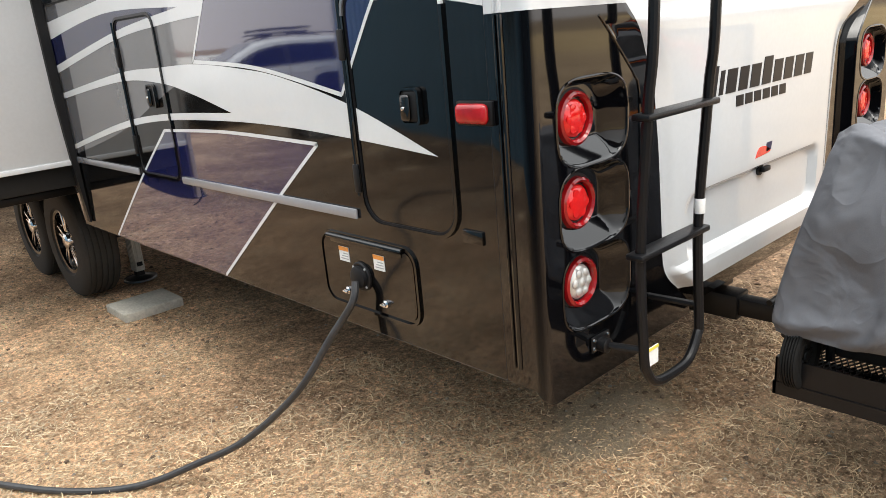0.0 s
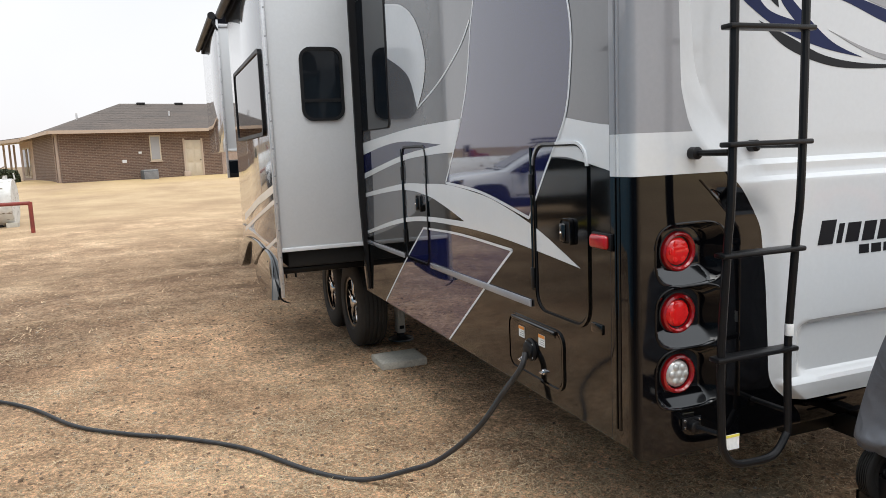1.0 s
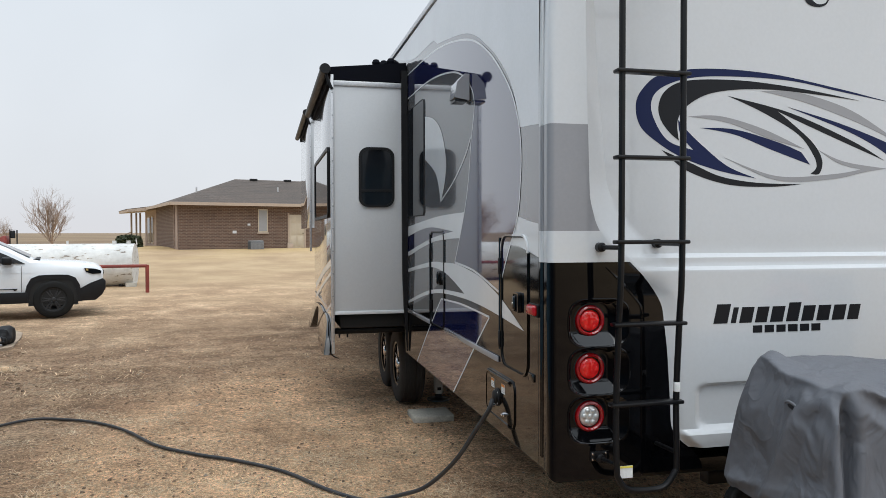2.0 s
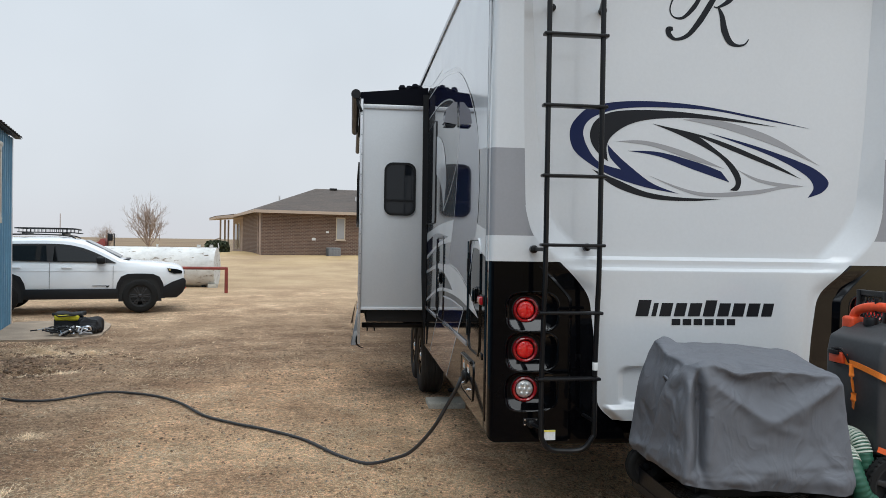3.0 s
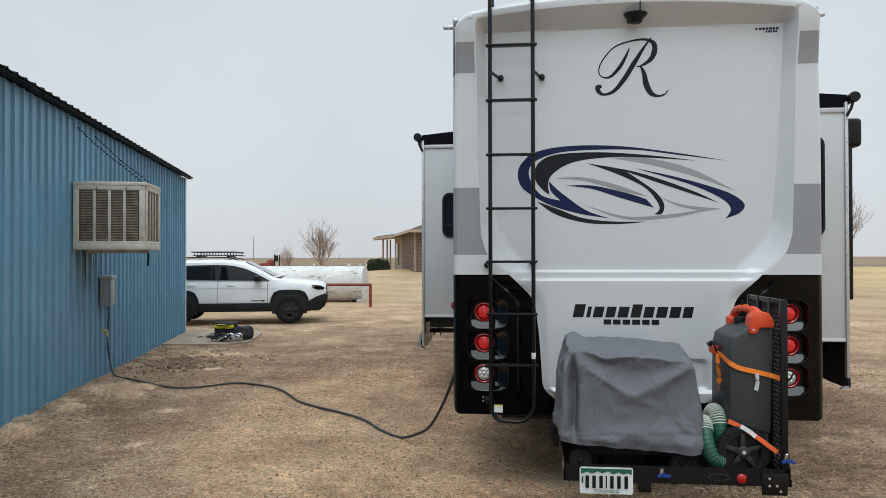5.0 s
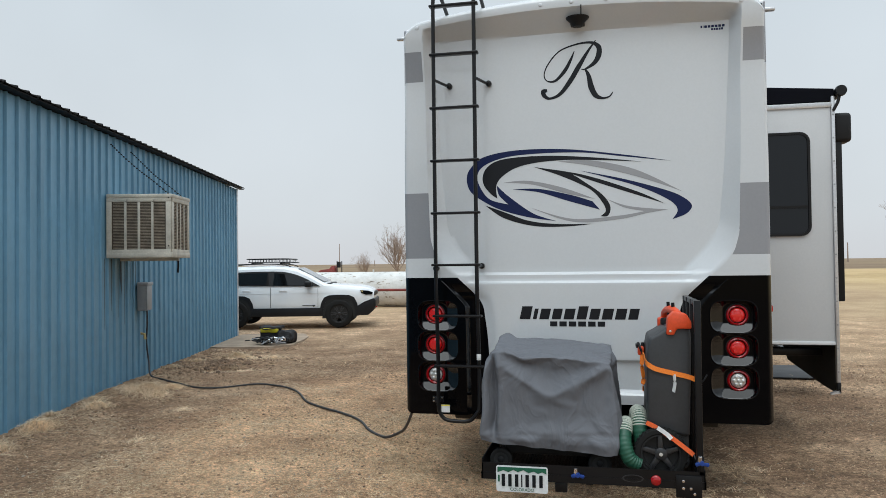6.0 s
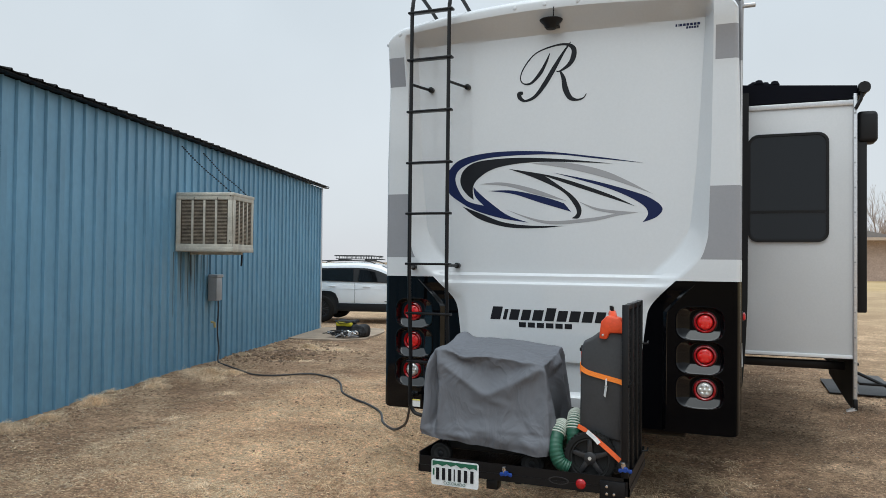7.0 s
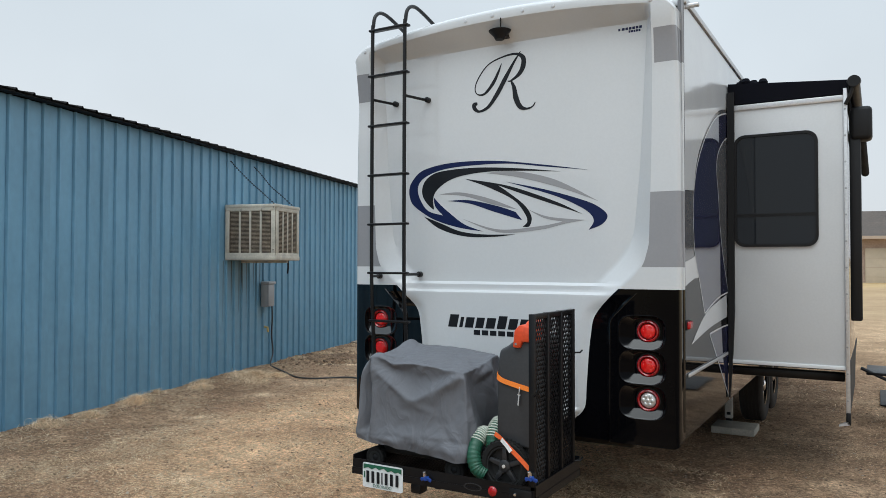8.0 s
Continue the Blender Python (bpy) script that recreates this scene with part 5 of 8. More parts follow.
for s in (-1, 1):
    for y in (4.12, 4.93):
        wheel(camper, (s * 1.165, y, 0.385 + 0.01), 0.39, 0.235, pose(0, 0, 0, 0, s * 90, 0), M_BLACK, M_CHROME, 5, 0.215, hub=0.062, tyre=M_DTYRE, label="trailer tyre on a black and bright alloy rim")
    part("axle", tube([(0, 4.12, 0.39), (s * 1.05, 4.12, 0.39)], 0.05, 10), M_UNDER, camper)
for x, y in ((-0.845, 4.09), (0.96, 3.70)):
    jk = part("levelling_jack", box(x - 0.036, x + 0.036, y - 0.036, y + 0.036, 0.075, 0.85, 0.006), M_JACK, camper, "pale fluted aluminium levelling jack leg")
    for d in (-0.026, 0.0, 0.026):
        part("flute", box(x + d - 0.005, x + d + 0.005, y - 0.042, y - 0.035, 0.085, 0.84, 0.003), M_JACK, jk)
        part("flute", box(x - 0.042, x - 0.035, y + d - 0.005, y + d + 0.005, 0.085, 0.84, 0.003), M_JACK, jk)
    part("jack_label", box(x - 0.020, x + 0.020, y - 0.0435, y - 0.042, 0.115, 0.145), M_CLAD, jk)
    part("jack_inner", box(x - 0.030, x + 0.030, y - 0.030, y + 0.030, 0.03, 0.10, 0.006), M_CLAD, jk)
    part("jack_foot", lathe([(0, 0.045), (0.04, 0.042), (0.095, 0.022), (0.112, 0.026), (0.116, 0.012), (0, 0.008)], pose(x, y, 0.0), 24), M_SPOKE, jk)
pad = part("paving_slab", box(-1.258, -0.882, 3.29, 3.61, -0.01, 0.050, 0.008), M_CONC)
tagged(pad, "pale concrete paving slab lying under the camper's edge", "paving slab", "leveling slabs")
pad2 = part("paving_slab", box(0.86, 1.28, 3.2, 3.58, 0.0, 0.07, 0.008), M_CONC)
tagged(pad2, "pale concrete paving slab lying under the camper's edge", "paving slab", "leveling slabs")

# ---- power cable ----
cp = [(-1.325, 0.715, 0.79), (-1.352, 0.71, 0.725), (-1.40, 0.79, 0.60), (-1.49, 0.905, 0.40), (-1.61, 1.10, 0.20), (-1.73, 1.26, 0.10), (-1.92, 1.45, 0.03), (-2.14, 1.66, 0.026), (-2.42, 2.15, 0.026), (-2.75, 2.50, 0.028), (-3.1, 2.75, 0.028), (-3.4, 3.02, 0.03), (-3.7, 3.5, 0.03), (-3.98, 3.86, 0.028), (-4.3, 4.13, 0.026), (-4.65, 4.20, 0.026), (-5.0, 3.85, 0.024), (-5.35, 3.82, 0.022), (-5.8, 4.05, 0.03), (-6.15, 4.22, 0.06), (-6.5, 4.45, 0.09), (-6.76, 4.78, 0.20), (-6.82, 4.81, 0.5), (-6.80, 4.80, 0.8), (-6.79, 4.78, 1.02)]
cp = [(x, y, z if i < 6 or i > 20 else ground_h(x, y) + 0.019) for i, (x, y, z) in enumerate(cp)]
cable = part("power_cable", tube(spline(cp, 8), 0.0128, 10), M_CABLE)
tagged(cable, "thick black power cable lying across the dirt", "cable")

# dark lining under the slide-out
ul = part("underbelly_lining", box(-1.90, -1.25, 3.46, 5.8, 0.852, 0.975, 0.01), M_UNDER, camper, "dark lining beneath the slide-out")
for x in (-1.875, -1.80):
    part("hanging_bolt", lathe([(0, -0.03), (0.008, -0.03), (0.008, 0.0), (0.013, 0.0), (0.013, 0.012), (0, 0.012)], pose(x, 3.77, 0.755), 8), M_BSTEEL, ul)

# ---- cargo carrier behind the camper ----
CX0, CX1, CY0, CY1, CZ = -0.55, 0.72, -1.02, -0.32, 0.45
carrier = thing("cargo_carrier", (0.08, -0.67, 0.38), "black steel hitch cargo carrier with a folded ramp", "cargo carrier")


def placed(bm, m):
    bmesh.ops.transform(bm, matrix=m, verts=bm.verts[:])
    return bm


def lattice(u0, u1, v0, v1, du, dv, r, to3):
    """Expanded metal: crossing slanted bars of square section."""
    vs, fs = [], []
    W, H = u1 - u0, v1 - v0
    k = dv / du
    for sgn in (1, -1):
        for i in range(-1, int((W + H / k) / du) + 2):
            a = i * du - H / k if sgn > 0 else i * du
            b = a + sgn * H / k
            lo, hi = max(min(a, b), 0), min(max(a, b), W)
            if hi - lo < du * 0.2:
                continue
            ends = [Vector((u, (u - a) * sgn * k)) for u in (lo, hi)]
            d = (ends[1] - ends[0]).normalized()
            n = len(vs)
            for c in ends:
                for s, e_ in ((-1, -1), (1, -1), (1, 1), (-1, 1)):
                    vs.append(to3(u0 + c.x - d.y * r * s, v0 + c.y + d.x * r * s, e_ * r))
            fs += [(n + m, n + (m + 1) % 4, n + 4 + (m + 1) % 4, n + 4 + m) for m in range(4)]
    bm = B()
    bv = [bm.verts.new(v) for v in vs]
    for f in fs:
        bm.faces.new([bv[q] for q in f])
    return bm


bm = B()
for x0, x1, y0, y1, zt in ((CX0, CX1, CY0, CY0 + 0.006, 0.492), (CX0, CX1, CY1 - 0.006, CY1, 0.515), (CX0, CX0 + 0.006, CY0, CY1, 0.515), (CX1 - 0.006, CX1, CY0, CY1, 0.50)):
    box(x0, x1, y0, y1, 0.394, zt, bm=bm)
    box(x0 - 0.004 * (x0 == CX0), x1 + 0.004 * (x1 == CX1), y0 - 0.004 * (y0 == CY0), y1 + 0.004 * (y1 == CY1), 0.394, 0.436, bm=bm)
part("rim", bm, M_BSTEEL, carrier)
for x in (-0.3, 0.08, 0.45):
    part("cross_bar", box(x - 0.02, x + 0.02, CY0 + 0.006, CY1 - 0.006, 0.385, 0.408, 0.003), M_BSTEEL, carrier)
part("mesh_floor", lattice(CX0 + 0.006, CX1 - 0.006, CY0 + 0.006, CY1 - 0.006, 0.042, 0.020, 0.0022, lambda u, v, d: (u, v, 0.412 + d)), M_BSTEEL, carrier)
part("shank", box(-0.03, 0.03, CY0 + 0.1, -0.26, 0.365, 0.41, 0.004), M_BSTEEL, carrier)
part("shank_end", box(-0.12, -0.05, CY0 + 0.02, CY0 + 0.1, 0.33, 0.385, 0.004), M_BSTEEL, carrier)
RX0, RX1 = 0.675, 0.712
rmp = part("folding_ramp", box(RX0, RX1, -1.014, -0.986, 0.43, 1.455, 0.003), M_BSTEEL, carrier, "black expanded-metal ramp folded upright")
for y in (-0.80, -0.59, -0.39):
    part("ramp_bar", box(RX0, RX1, y - 0.014, y + 0.014, 0.43, 1.455, 0.003), M_BSTEEL, rmp)
for z in (0.45, 1.44):
    part("ramp_rail", box(RX0 + 0.004, RX1 - 0.004, -0.985, -0.405, z - 0.014, z + 0.014, 0.003), M_BSTEEL, rmp)
part("ramp_mesh", lattice(-1.0, -0.39, 0.46, 1.43, 0.027, 0.052, 0.0025, lambda u, v, d: (0.694 + d, u, v)), M_BSTEEL, rmp)
for z in (0.50, 1.18):
    part("ramp_pin", tube([(RX1, -0.39, z), (RX1 + 0.03, -0.37, z), (RX1 + 0.03, -0.33, z + 0.01)], 0.006, 6), M_BSTEEL, rmp)
part("oval_badge", lathe([(0.050, 0), (0.050, 0.004), (0.060, 0.004), (0.060, 0)], pose(0.325, CY0 - 0.0005, 0.438, 90) @ Matrix.Diagonal((1, 0.36, 1, 1)), 32), M_SPOKE, carrier, "thin outlined oval badge")
part("red_reflector", lathe([(0, 0.012), (0.020, 0.011), (0.027, 0.006), (0.030, 0)], pose(0.452, CY0, 0.432, 90), 24), M_REDLENS, carrier, "round red reflector")
for x, z in ((0.015, 0.445), (0.702, 0.545)):
    bm = lathe([(0, 0.03), (0.012, 0.03), (0.012, 0)], pose(x, CY0, z, 90), 10)
    for s in (-1, 1):
        wg = slab([(0.006, -0.007), (0.034, -0.012), (0.040, 0.0), (0.034, 0.012), (0.006, 0.007)], 0.008, lambda u, v, d: (u * s, -d, v))
        bmesh.ops.bevel(wg, geom=wg.edges[:], offset=0.003, segments=2, affect="EDGES", profile=0.5)
        part("knob_wing", placed(wg, Matrix.Translation((x, CY0 - 0.016, z)) @ pose(0, 0, 0, 0, 12 * s, 0)), M_KNOB, carrier)
    part("wing_knob", bm, M_KNOB, carrier, "blue wing knob")
    part("knob_bolt", lathe([(0, 0.04), (0.010, 0.038), (0.013, 0.02), (0.013, 0)], pose(x - 0.012, CY0 - 0.008, z + 0.004, 20), 10), M_CHROME, carrier)
part("knob_post", box(0.688, 0.716, CY0, CY0 + 0.02, 0.47, 0.575, 0.003), M_BSTEEL, carrier)
part("ramp_bracket", box(0.56, 0.70, CY0 - 0.012, CY0, 0.345, 0.47, 0.003), M_BSTEEL, carrier)
for x, z in ((0.60, 0.40), (0.64, 0.40), (0.60, 0.44), (0.66, 0.37)):
    part("bolt", lathe([(0, 0.008), (0.008, 0.006), (0.009, 0)], pose(x, CY0 - 0.012, z, 90), 8), M_CHROME, carrier)
plate = part("licence_plate", slab(round_rect(-0.463, -0.158, 0.326, 0.480, 0.014), 0.003, lambda u, v, d: (u, CY0 - 0.012 + d, v)), M_PLATEW, carrier, "white and green licence plate")
mts = [(-0.455, 0.472), (-0.166, 0.472), (-0.166, 0.440), (-0.19, 0.450), (-0.215, 0.441), (-0.24, 0.453), (-0.27, 0.442), (-0.30, 0.458), (-0.335, 0.445), (-0.36, 0.457), (-0.39, 0.443), (-0.42, 0.453), (-0.455, 0.440)]
part("plate_band", slab(mts, 0, lambda u, v, d: (u, CY0 - 0.0155, v)), M_PLATEG, plate)
for i, (u, w) in enumerate(((-0.430, 0.020), (-0.391, 0.020), (-0.351, 0.020), (-0.3145, 0.007), (-0.289, 0.020), (-0.249, 0.020), (-0.208, 0.020))):
    part("number_bar", box(u, u + w, CY0 - 0.0185, CY0 - 0.0162, 0.360, 0.432), M_CHAR, plate)
bars(plate, -0.452, -0.442, 0.385, 0.425, [1], CY0 - 0.0165, M_PLATEG, name="plate_bars")
cu = bpy.data.curves.new("state_name", "FONT")
cu.body, cu.size, cu.align_x, cu.extrude = "COLORADO", 0.025, "CENTER", 0.0004
lt = new("state_name", cu)
lt.data.materials.append(M_PLATEG)
lt.matrix_basis = pose(-0.31, CY0 - 0.016, 0.335, 90, 0, 0)
lt.parent, lt.matrix_parent_inverse = plate, world_of(plate).inverted()
part("side_sticker", box(CX0 - 0.0015, CX0, -0.92, -0.86, 0.44, 0.465), M_TAG, carrier)


# loose cover hung over a generator: a sheet of links that falls until it lies
def gen_hollow(p, c, h):
    """How far the generator's top and front fall back between its two end hoops."""
    u = np.clip(np.abs(p[:, 0] - c[0]) / h[0], 0, 1) ** 5
    k = 1 - u
    return 0.055 * k, 0.060 * k * np.clip((p[:, 2] - c[2] + h[2]) / h[2], 0, 1)


def rounded_out(p, c, h, r):
    """Push points out of the generator: a rounded box with a sagging top and front."""
    top, front = gen_hollow(p, c, h)
    w = p.copy()
    w[:, 2] += top
    w[:, 1] -= front * (p[:, 1] < c[1])
    o = w - c
    q = np.abs(o) - (h - r)
    pos = np.maximum(q, 0.0)
    ln = np.linalg.norm(pos, axis=1)
    inner = q.max(axis=1)
    dist = np.where(inner > 0, ln, inner) - r
    g = pos / np.maximum(ln, 1e-9)[:, None]
    deep = inner <= 0
    g[deep] = np.eye(3)[q[deep].argmax(axis=1)]
    push = np.where((dist < 0) & (o[:, 2] > -h[2] + r), -dist, 0.0)
    return p + g * np.sign(o) * push[:, None], push > 0


def crest(t, sharp, soft):
    """A crease: steep on one side, slow on the other."""
    return math.exp(-t / sharp) if t > 0 else math.exp(t / soft)


def cover_form(u, lo, hi):
    """The cut of the cover: rounded corners, a top that rises to the back and sags over the front in a wide V."""
    e_ = sorted((abs(u.x), abs(u.y), abs(u.z)))
    q = u * (1 - 0.035 * sstep(0.80, 1.0, e_[1]) - 0.035 * sstep(0.80, 1.0, e_[0]))
    p = [(lo[k] + hi[k]) / 2 + q[k] * (hi[k] - lo[k]) / 2 for k in range(3)]
    edge, up, low = 1 - sstep(0.75, 1.0, e_[1]), sstep(-0.7, 1.0, u.z), sstep(-0.2, -1.0, u.z)
    if u.y < -0.999:
        m = u.x - 0.02
        t1 = u.z - (0.12 + 0.84 * math.sqrt(m * m + 0.004))
        d = 0.024 * crest(t1, 0.08, 0.24) * sstep(1.0, 0.6, abs(m)) - 0.020 * sstep(0.03, 0.40, t1)
        d -= 0.022 * math.exp(-((u.x + 0.80 + 0.03 * u.z) / 0.05) ** 2) * sstep(0.62, 0.40, u.z)
        d += 0.012 * crest(u.z + 0.66 - 0.06 * u.x, 0.05, 0.25)
        p[1] -= d * edge
    elif u.x < -0.999:
        p[0] -= (0.022 * crest(u.y + 0.1 + 0.35 * u.z, 0.06, 0.30) + 0.012 * crest(u.z + 0.55 + 0.2 * u.y, 0.05, 0.2)) * edge
    elif u.x > 0.999:
        p[0] += 0.02 * math.sin(u.y * 5 + 2 * u.z) * edge
    p[0] += (0.045 * up * sstep(0.2, 1.0, u.z) - 0.018 * low) * sstep(-0.2, -1.0, u.x) - 0.035 * up * sstep(0.2, 1.0, u.x)
    p[1] += -0.10 * up * sstep(-0.2, 1.0, u.y) + 0.025 * up * sstep(-0.5, -1.0, u.y) - 0.02 * low * sstep(-0.8, -1.0, u.y)
    p[2] += 0.050 * sstep(-0.9, 0.9, u.y) * up - 0.03 * up * sstep(0.0, 1.0, u.x) + 0.03 * math.exp(-((u.x + 0.80) / 0.14) ** 2 - ((u.y - 0.75) / 0.25) ** 2) * sstep(0.8, 1.0, u.z)
    p[2] += 0.03 * math.exp(-((u.x + 0.70) / 0.14) ** 2 - ((u.y + 0.85) / 0.2) ** 2) * sstep(0.6, 1.0, u.z) - 0.030 * u.x * sstep(-0.5, -1.0, u.z)
    return p


def cloth_cover(lo, hi, body_c, body_h, cells=46, slack=0.035, steps=70, fall=0.00022, rounds=14, tuck=4e-5):
    bm = B()
    bmesh.ops.create_cube(bm, size=2)
    bmesh.ops.subdivide_edges(bm, edges=bm.edges[:], cuts=cells, use_grid_fill=True)
    bmesh.ops.delete(bm, geom=[f for f in bm.faces if all(v.co.z < -0.999 for v in f.verts)], context="FACES")
    bmesh.ops.delete(bm, geom=[v for v in bm.verts if not v.link_faces], context="VERTS")
    bm.verts.index_update()
    bm.faces.index_update()
    lo, hi, body_c, body_h = np.array(lo), np.array(hi), np.array(body_c), np.array(body_h)
    u = np.array([v.co[:] for v in bm.verts])
    p = np.array([cover_form(Vector(q), lo, hi) for q in u])
    link = [(e_.verts[0].index, e_.verts[1].index, 1.0) for e_ in bm.edges]
    for f in bm.faces:
        a, b, c, d = (v.index for v in f.verts)
        link += [(a, c, 0.5), (b, d, 0.5)]
    for v in bm.verts:
        near = [e_.other_vert(v) for e_ in v.link_edges]
        mine = [set(f.index for f in w.link_faces) for w in near]
        for k in range(len(near)):
            for m in range(k):
                if not mine[k] & mine[m]:
                    link.append((near[k].index, near[m].index, 0.13))
    ia, ib = np.array([q[0] for q in link]), np.array([q[1] for q in link])
    st = np.array([q[2] for q in link])
    n = len(p)
    loose = np.array([1 + slack * (1.0 + 0.9 * noise.noise((q[0] * 3.1, q[1] * 3.1, q[2] * 3.1))) for q in p])
    rest = np.linalg.norm(p[ia] - p[ib], axis=1) * (loose[ia] + loose[ib]) / 2
    wsum = np.maximum(np.bincount(ia, st, n) + np.bincount(ib, st, n), 1e-6)
    p += np.array([[noise.noise((q[0] * 7, q[1] * 7, q[2] * 7 + 7 * k)) for k in range(3)] for q in p]) * 0.010
    inward = u[:, :2] * (np.abs(u[:, 2]) < 0.98)[:, None]
    last = p.copy()
    for step in range(steps):
        vel = (p - last) * 0.93
        last = p.copy()
        p = p + vel
        p[:, 2] -= fall
        p[:, :2] -= inward * tuck
        for it in range(rounds):
            d = p[ib] - p[ia]
            ln = np.sqrt((d * d).sum(axis=1))
            corr = d * (st * (ln - rest) / np.maximum(ln, 1e-9))[:, None]
            for k in range(3):
                p[:, k] += 1.5 * (np.bincount(ia, corr[:, k], n) - np.bincount(ib, corr[:, k], n)) / wsum
        p, hit = rounded_out(p, body_c, body_h, 0.035)
        last[hit] += (p[hit] - last[hit]) * 0.7
    for v, q, w in zip(bm.verts, p, u):
        v.co = q
        pinch(v.co, w)
    bmesh.ops.recalc_face_normals(bm, faces=bm.faces)
    return bm


def pinch(co, w):
    """A deep upright fold near the front corner, a gathered nub over it, and the stitched hem."""
    if w[1] < -0.9 or w[0] < -0.9:
        t = co.x + 0.500 - 0.010 * math.sin(9 * co.z) if co.y < -0.86 else 9.0
        k = sstep(1.12, 1.04, co.z) * sstep(0.62, 0.72, co.z)
        d = k * (0.048 * math.exp(-(t / 0.017) ** 2) - 0.016 * math.exp(-((t - 0.046) / 0.024) ** 2) - 0.014 * math.exp(-((t + 0.040) / 0.022) ** 2))
        co.y += d
        co.x += 0.4 * d
    if w[1] < -0.9:
        co.y += 0.010 * math.exp(-abs(co.z - 0.655 - 0.02 * co.x) / 0.012) * sstep(-0.55, -0.35, co.x)
        co.y -= 0.018 * math.exp(-((co.x - 0.12) / 0.16) ** 2) * sstep(0.66, 0.60, co.z)
    if w[2] > 0.8:
        co.z += 0.022 * math.exp(-((co.x + 0.475) / 0.045) ** 2 - ((co.y + 0.90) / 0.05) ** 2)
        co.z += 0.018 * math.exp(-((co.x + 0.50) / 0.04) ** 2 - ((co.y + 0.48) / 0.06) ** 2)
    if w[0] < -0.9:
        co.x += 0.016 * math.exp(-abs(co.y + 0.78 + 0.4 * (co.z - 0.9)) / 0.016) * sstep(1.12, 0.98, co.z) * sstep(0.62, 0.72, co.z)


gen = thing("covered_generator", (-0.12, -0.68, 0.45), "portable generator under a wrinkled grey canvas cover", "generator")
cover = part("canvas_cover", cloth_cover((-0.560, -0.955, 0.590), (0.255, -0.315, 1.135), (-0.15, -0.660, 0.77), (0.34, 0.255, 0.325), slack=0.042, steps=80, fall=2e-5, tuck=0.6e-5), M_COVER, gen, "wrinkled grey canvas cover", 80)
sub = cover.modifiers.new("smooth", "SUBSURF")
sub.levels = sub.render_levels = 1
part("generator_body", box(-0.44, 0.17, -0.85, -0.43, 0.50, 0.98, 0.03), M_UNDER, gen)
for x in (-0.45, 0.14):
    part("frame_hoop", tube(spline([(x, -0.86, 0.50), (x, -0.86, 0.80), (x, -0.855, 0.98), (x, -0.83, 1.0), (x, -0.64, 1.01), (x, -0.47, 1.0), (x, -0.445, 0.98), (x, -0.44, 0.80), (x, -0.44, 0.50)], 5), 0.014, 8), M_BSTEEL, gen)
for x, y, r in ((-0.45, -0.90, 0.068), (0.14, -0.90, 0.068), (-0.505, -0.375, 0.105), (0.20, -0.375, 0.105)):
    w_ = wheel(gen, (x, y, 0.416 + r), r, 0.05, pose(0, 0, 0, 90, 0, 0), M_UNDER, M_CLAD, 5, r * 0.58, name="castor", hub=0.02)
part("pocket_slit", placed(lathe([(0, 0.008), (0.028, 0.006), (0.034, -0.006)], pose(0, 0, 0, 0, -90, 0) @ Matrix.Diagonal((0.28, 1.0, 1, 1)), 18), Matrix.Translation((-0.545, -0.715, 1.028)) @ pose(0, 0, 0, 14, 0, 0)), M_BAG, cover)
part("pocket_flap", placed(tube(spline([(0, -0.044, -0.006), (-0.006, -0.02, 0.010), (-0.006, 0.02, 0.010), (0, 0.044, -0.006)], 5), 0.006, 8), Matrix.Translation((-0.546, -0.715, 1.034)) @ pose(0, 0, 0, 14, 0, 0)), M_COVER, cover)

# portable waste tank standing on its end
tote = thing("portable_waste_tank", (0.555, -0.68, 0.45), "grey plastic portable waste tank with an orange handle, strapped upright", "waste tank")
prof = [(0.415, 0.70), (0.655, 0.655), (0.672, 1.20), (0.668, 1.285), (0.60, 1.305), (0.535, 1.295), (0.485, 1.255), (0.435, 1.23), (0.420, 1.15)]
bm = slab(prof, 0.40, lambda x, z, d: (x, -0.895 + d, z))
bmesh.ops.bevel(bm, geom=bm.edges[:], offset=0.020, segments=3, affect="EDGES", profile=0.5)
part("tank_body", bm, M_TOTE, tote)
part("tank_base", box(0.46, 0.655, -0.86, -0.52, 0.46, 0.70, 0.03, 3), M_TOTE, tote)
hpts = spline([(0.545, -0.53, 1.27), (0.55, -0.545, 1.345), (0.56, -0.61, 1.375), (0.575, -0.72, 1.385), (0.595, -0.82, 1.375), (0.61, -0.87, 1.35)], 6)
part("handle", tube(hpts, 0.024, 12), M_ORANGE, tote, "orange plastic carrying handle")
bm = slab([(0.53, 1.25), (0.575, 1.248), (0.59, 1.285), (0.672, 1.285), (0.672, 1.325), (0.645, 1.372), (0.575, 1.385), (0.54, 1.35)], 0.11, lambda x, z, d: (x, -0.918 + d, z))
bmesh.ops.bevel(bm, geom=bm.edges[:], offset=0.010, segments=2, affect="EDGES", profile=0.5)
hm_ = part("handle_mount", bm, M_ORANGE, tote)
part("mount_screw", lathe([(0, 0.006), (0.007, 0.005), (0.009, 0)], pose(0.553, -0.918, 1.272, 90), 10), M_CHROME, hm_)
part("handle_mount", box(0.505, 0.585, -0.575, -0.49, 1.25, 1.325, 0.016, 3), M_ORANGE, tote)
for x, y in ((0.565, -0.68), (0.585, -0.77)):
    part("handle_clip", tube([(x, y, 1.35), (x - 0.004, y, 1.43)], 0.010, 8), M_RUB, tote)
part("cap_neck", lathe([(0, 0.04), (0.03, 0.04), (0.035, 0.03), (0.035, 0)], pose(0.55, -0.66, 1.29), 18), M_RUB, tote)
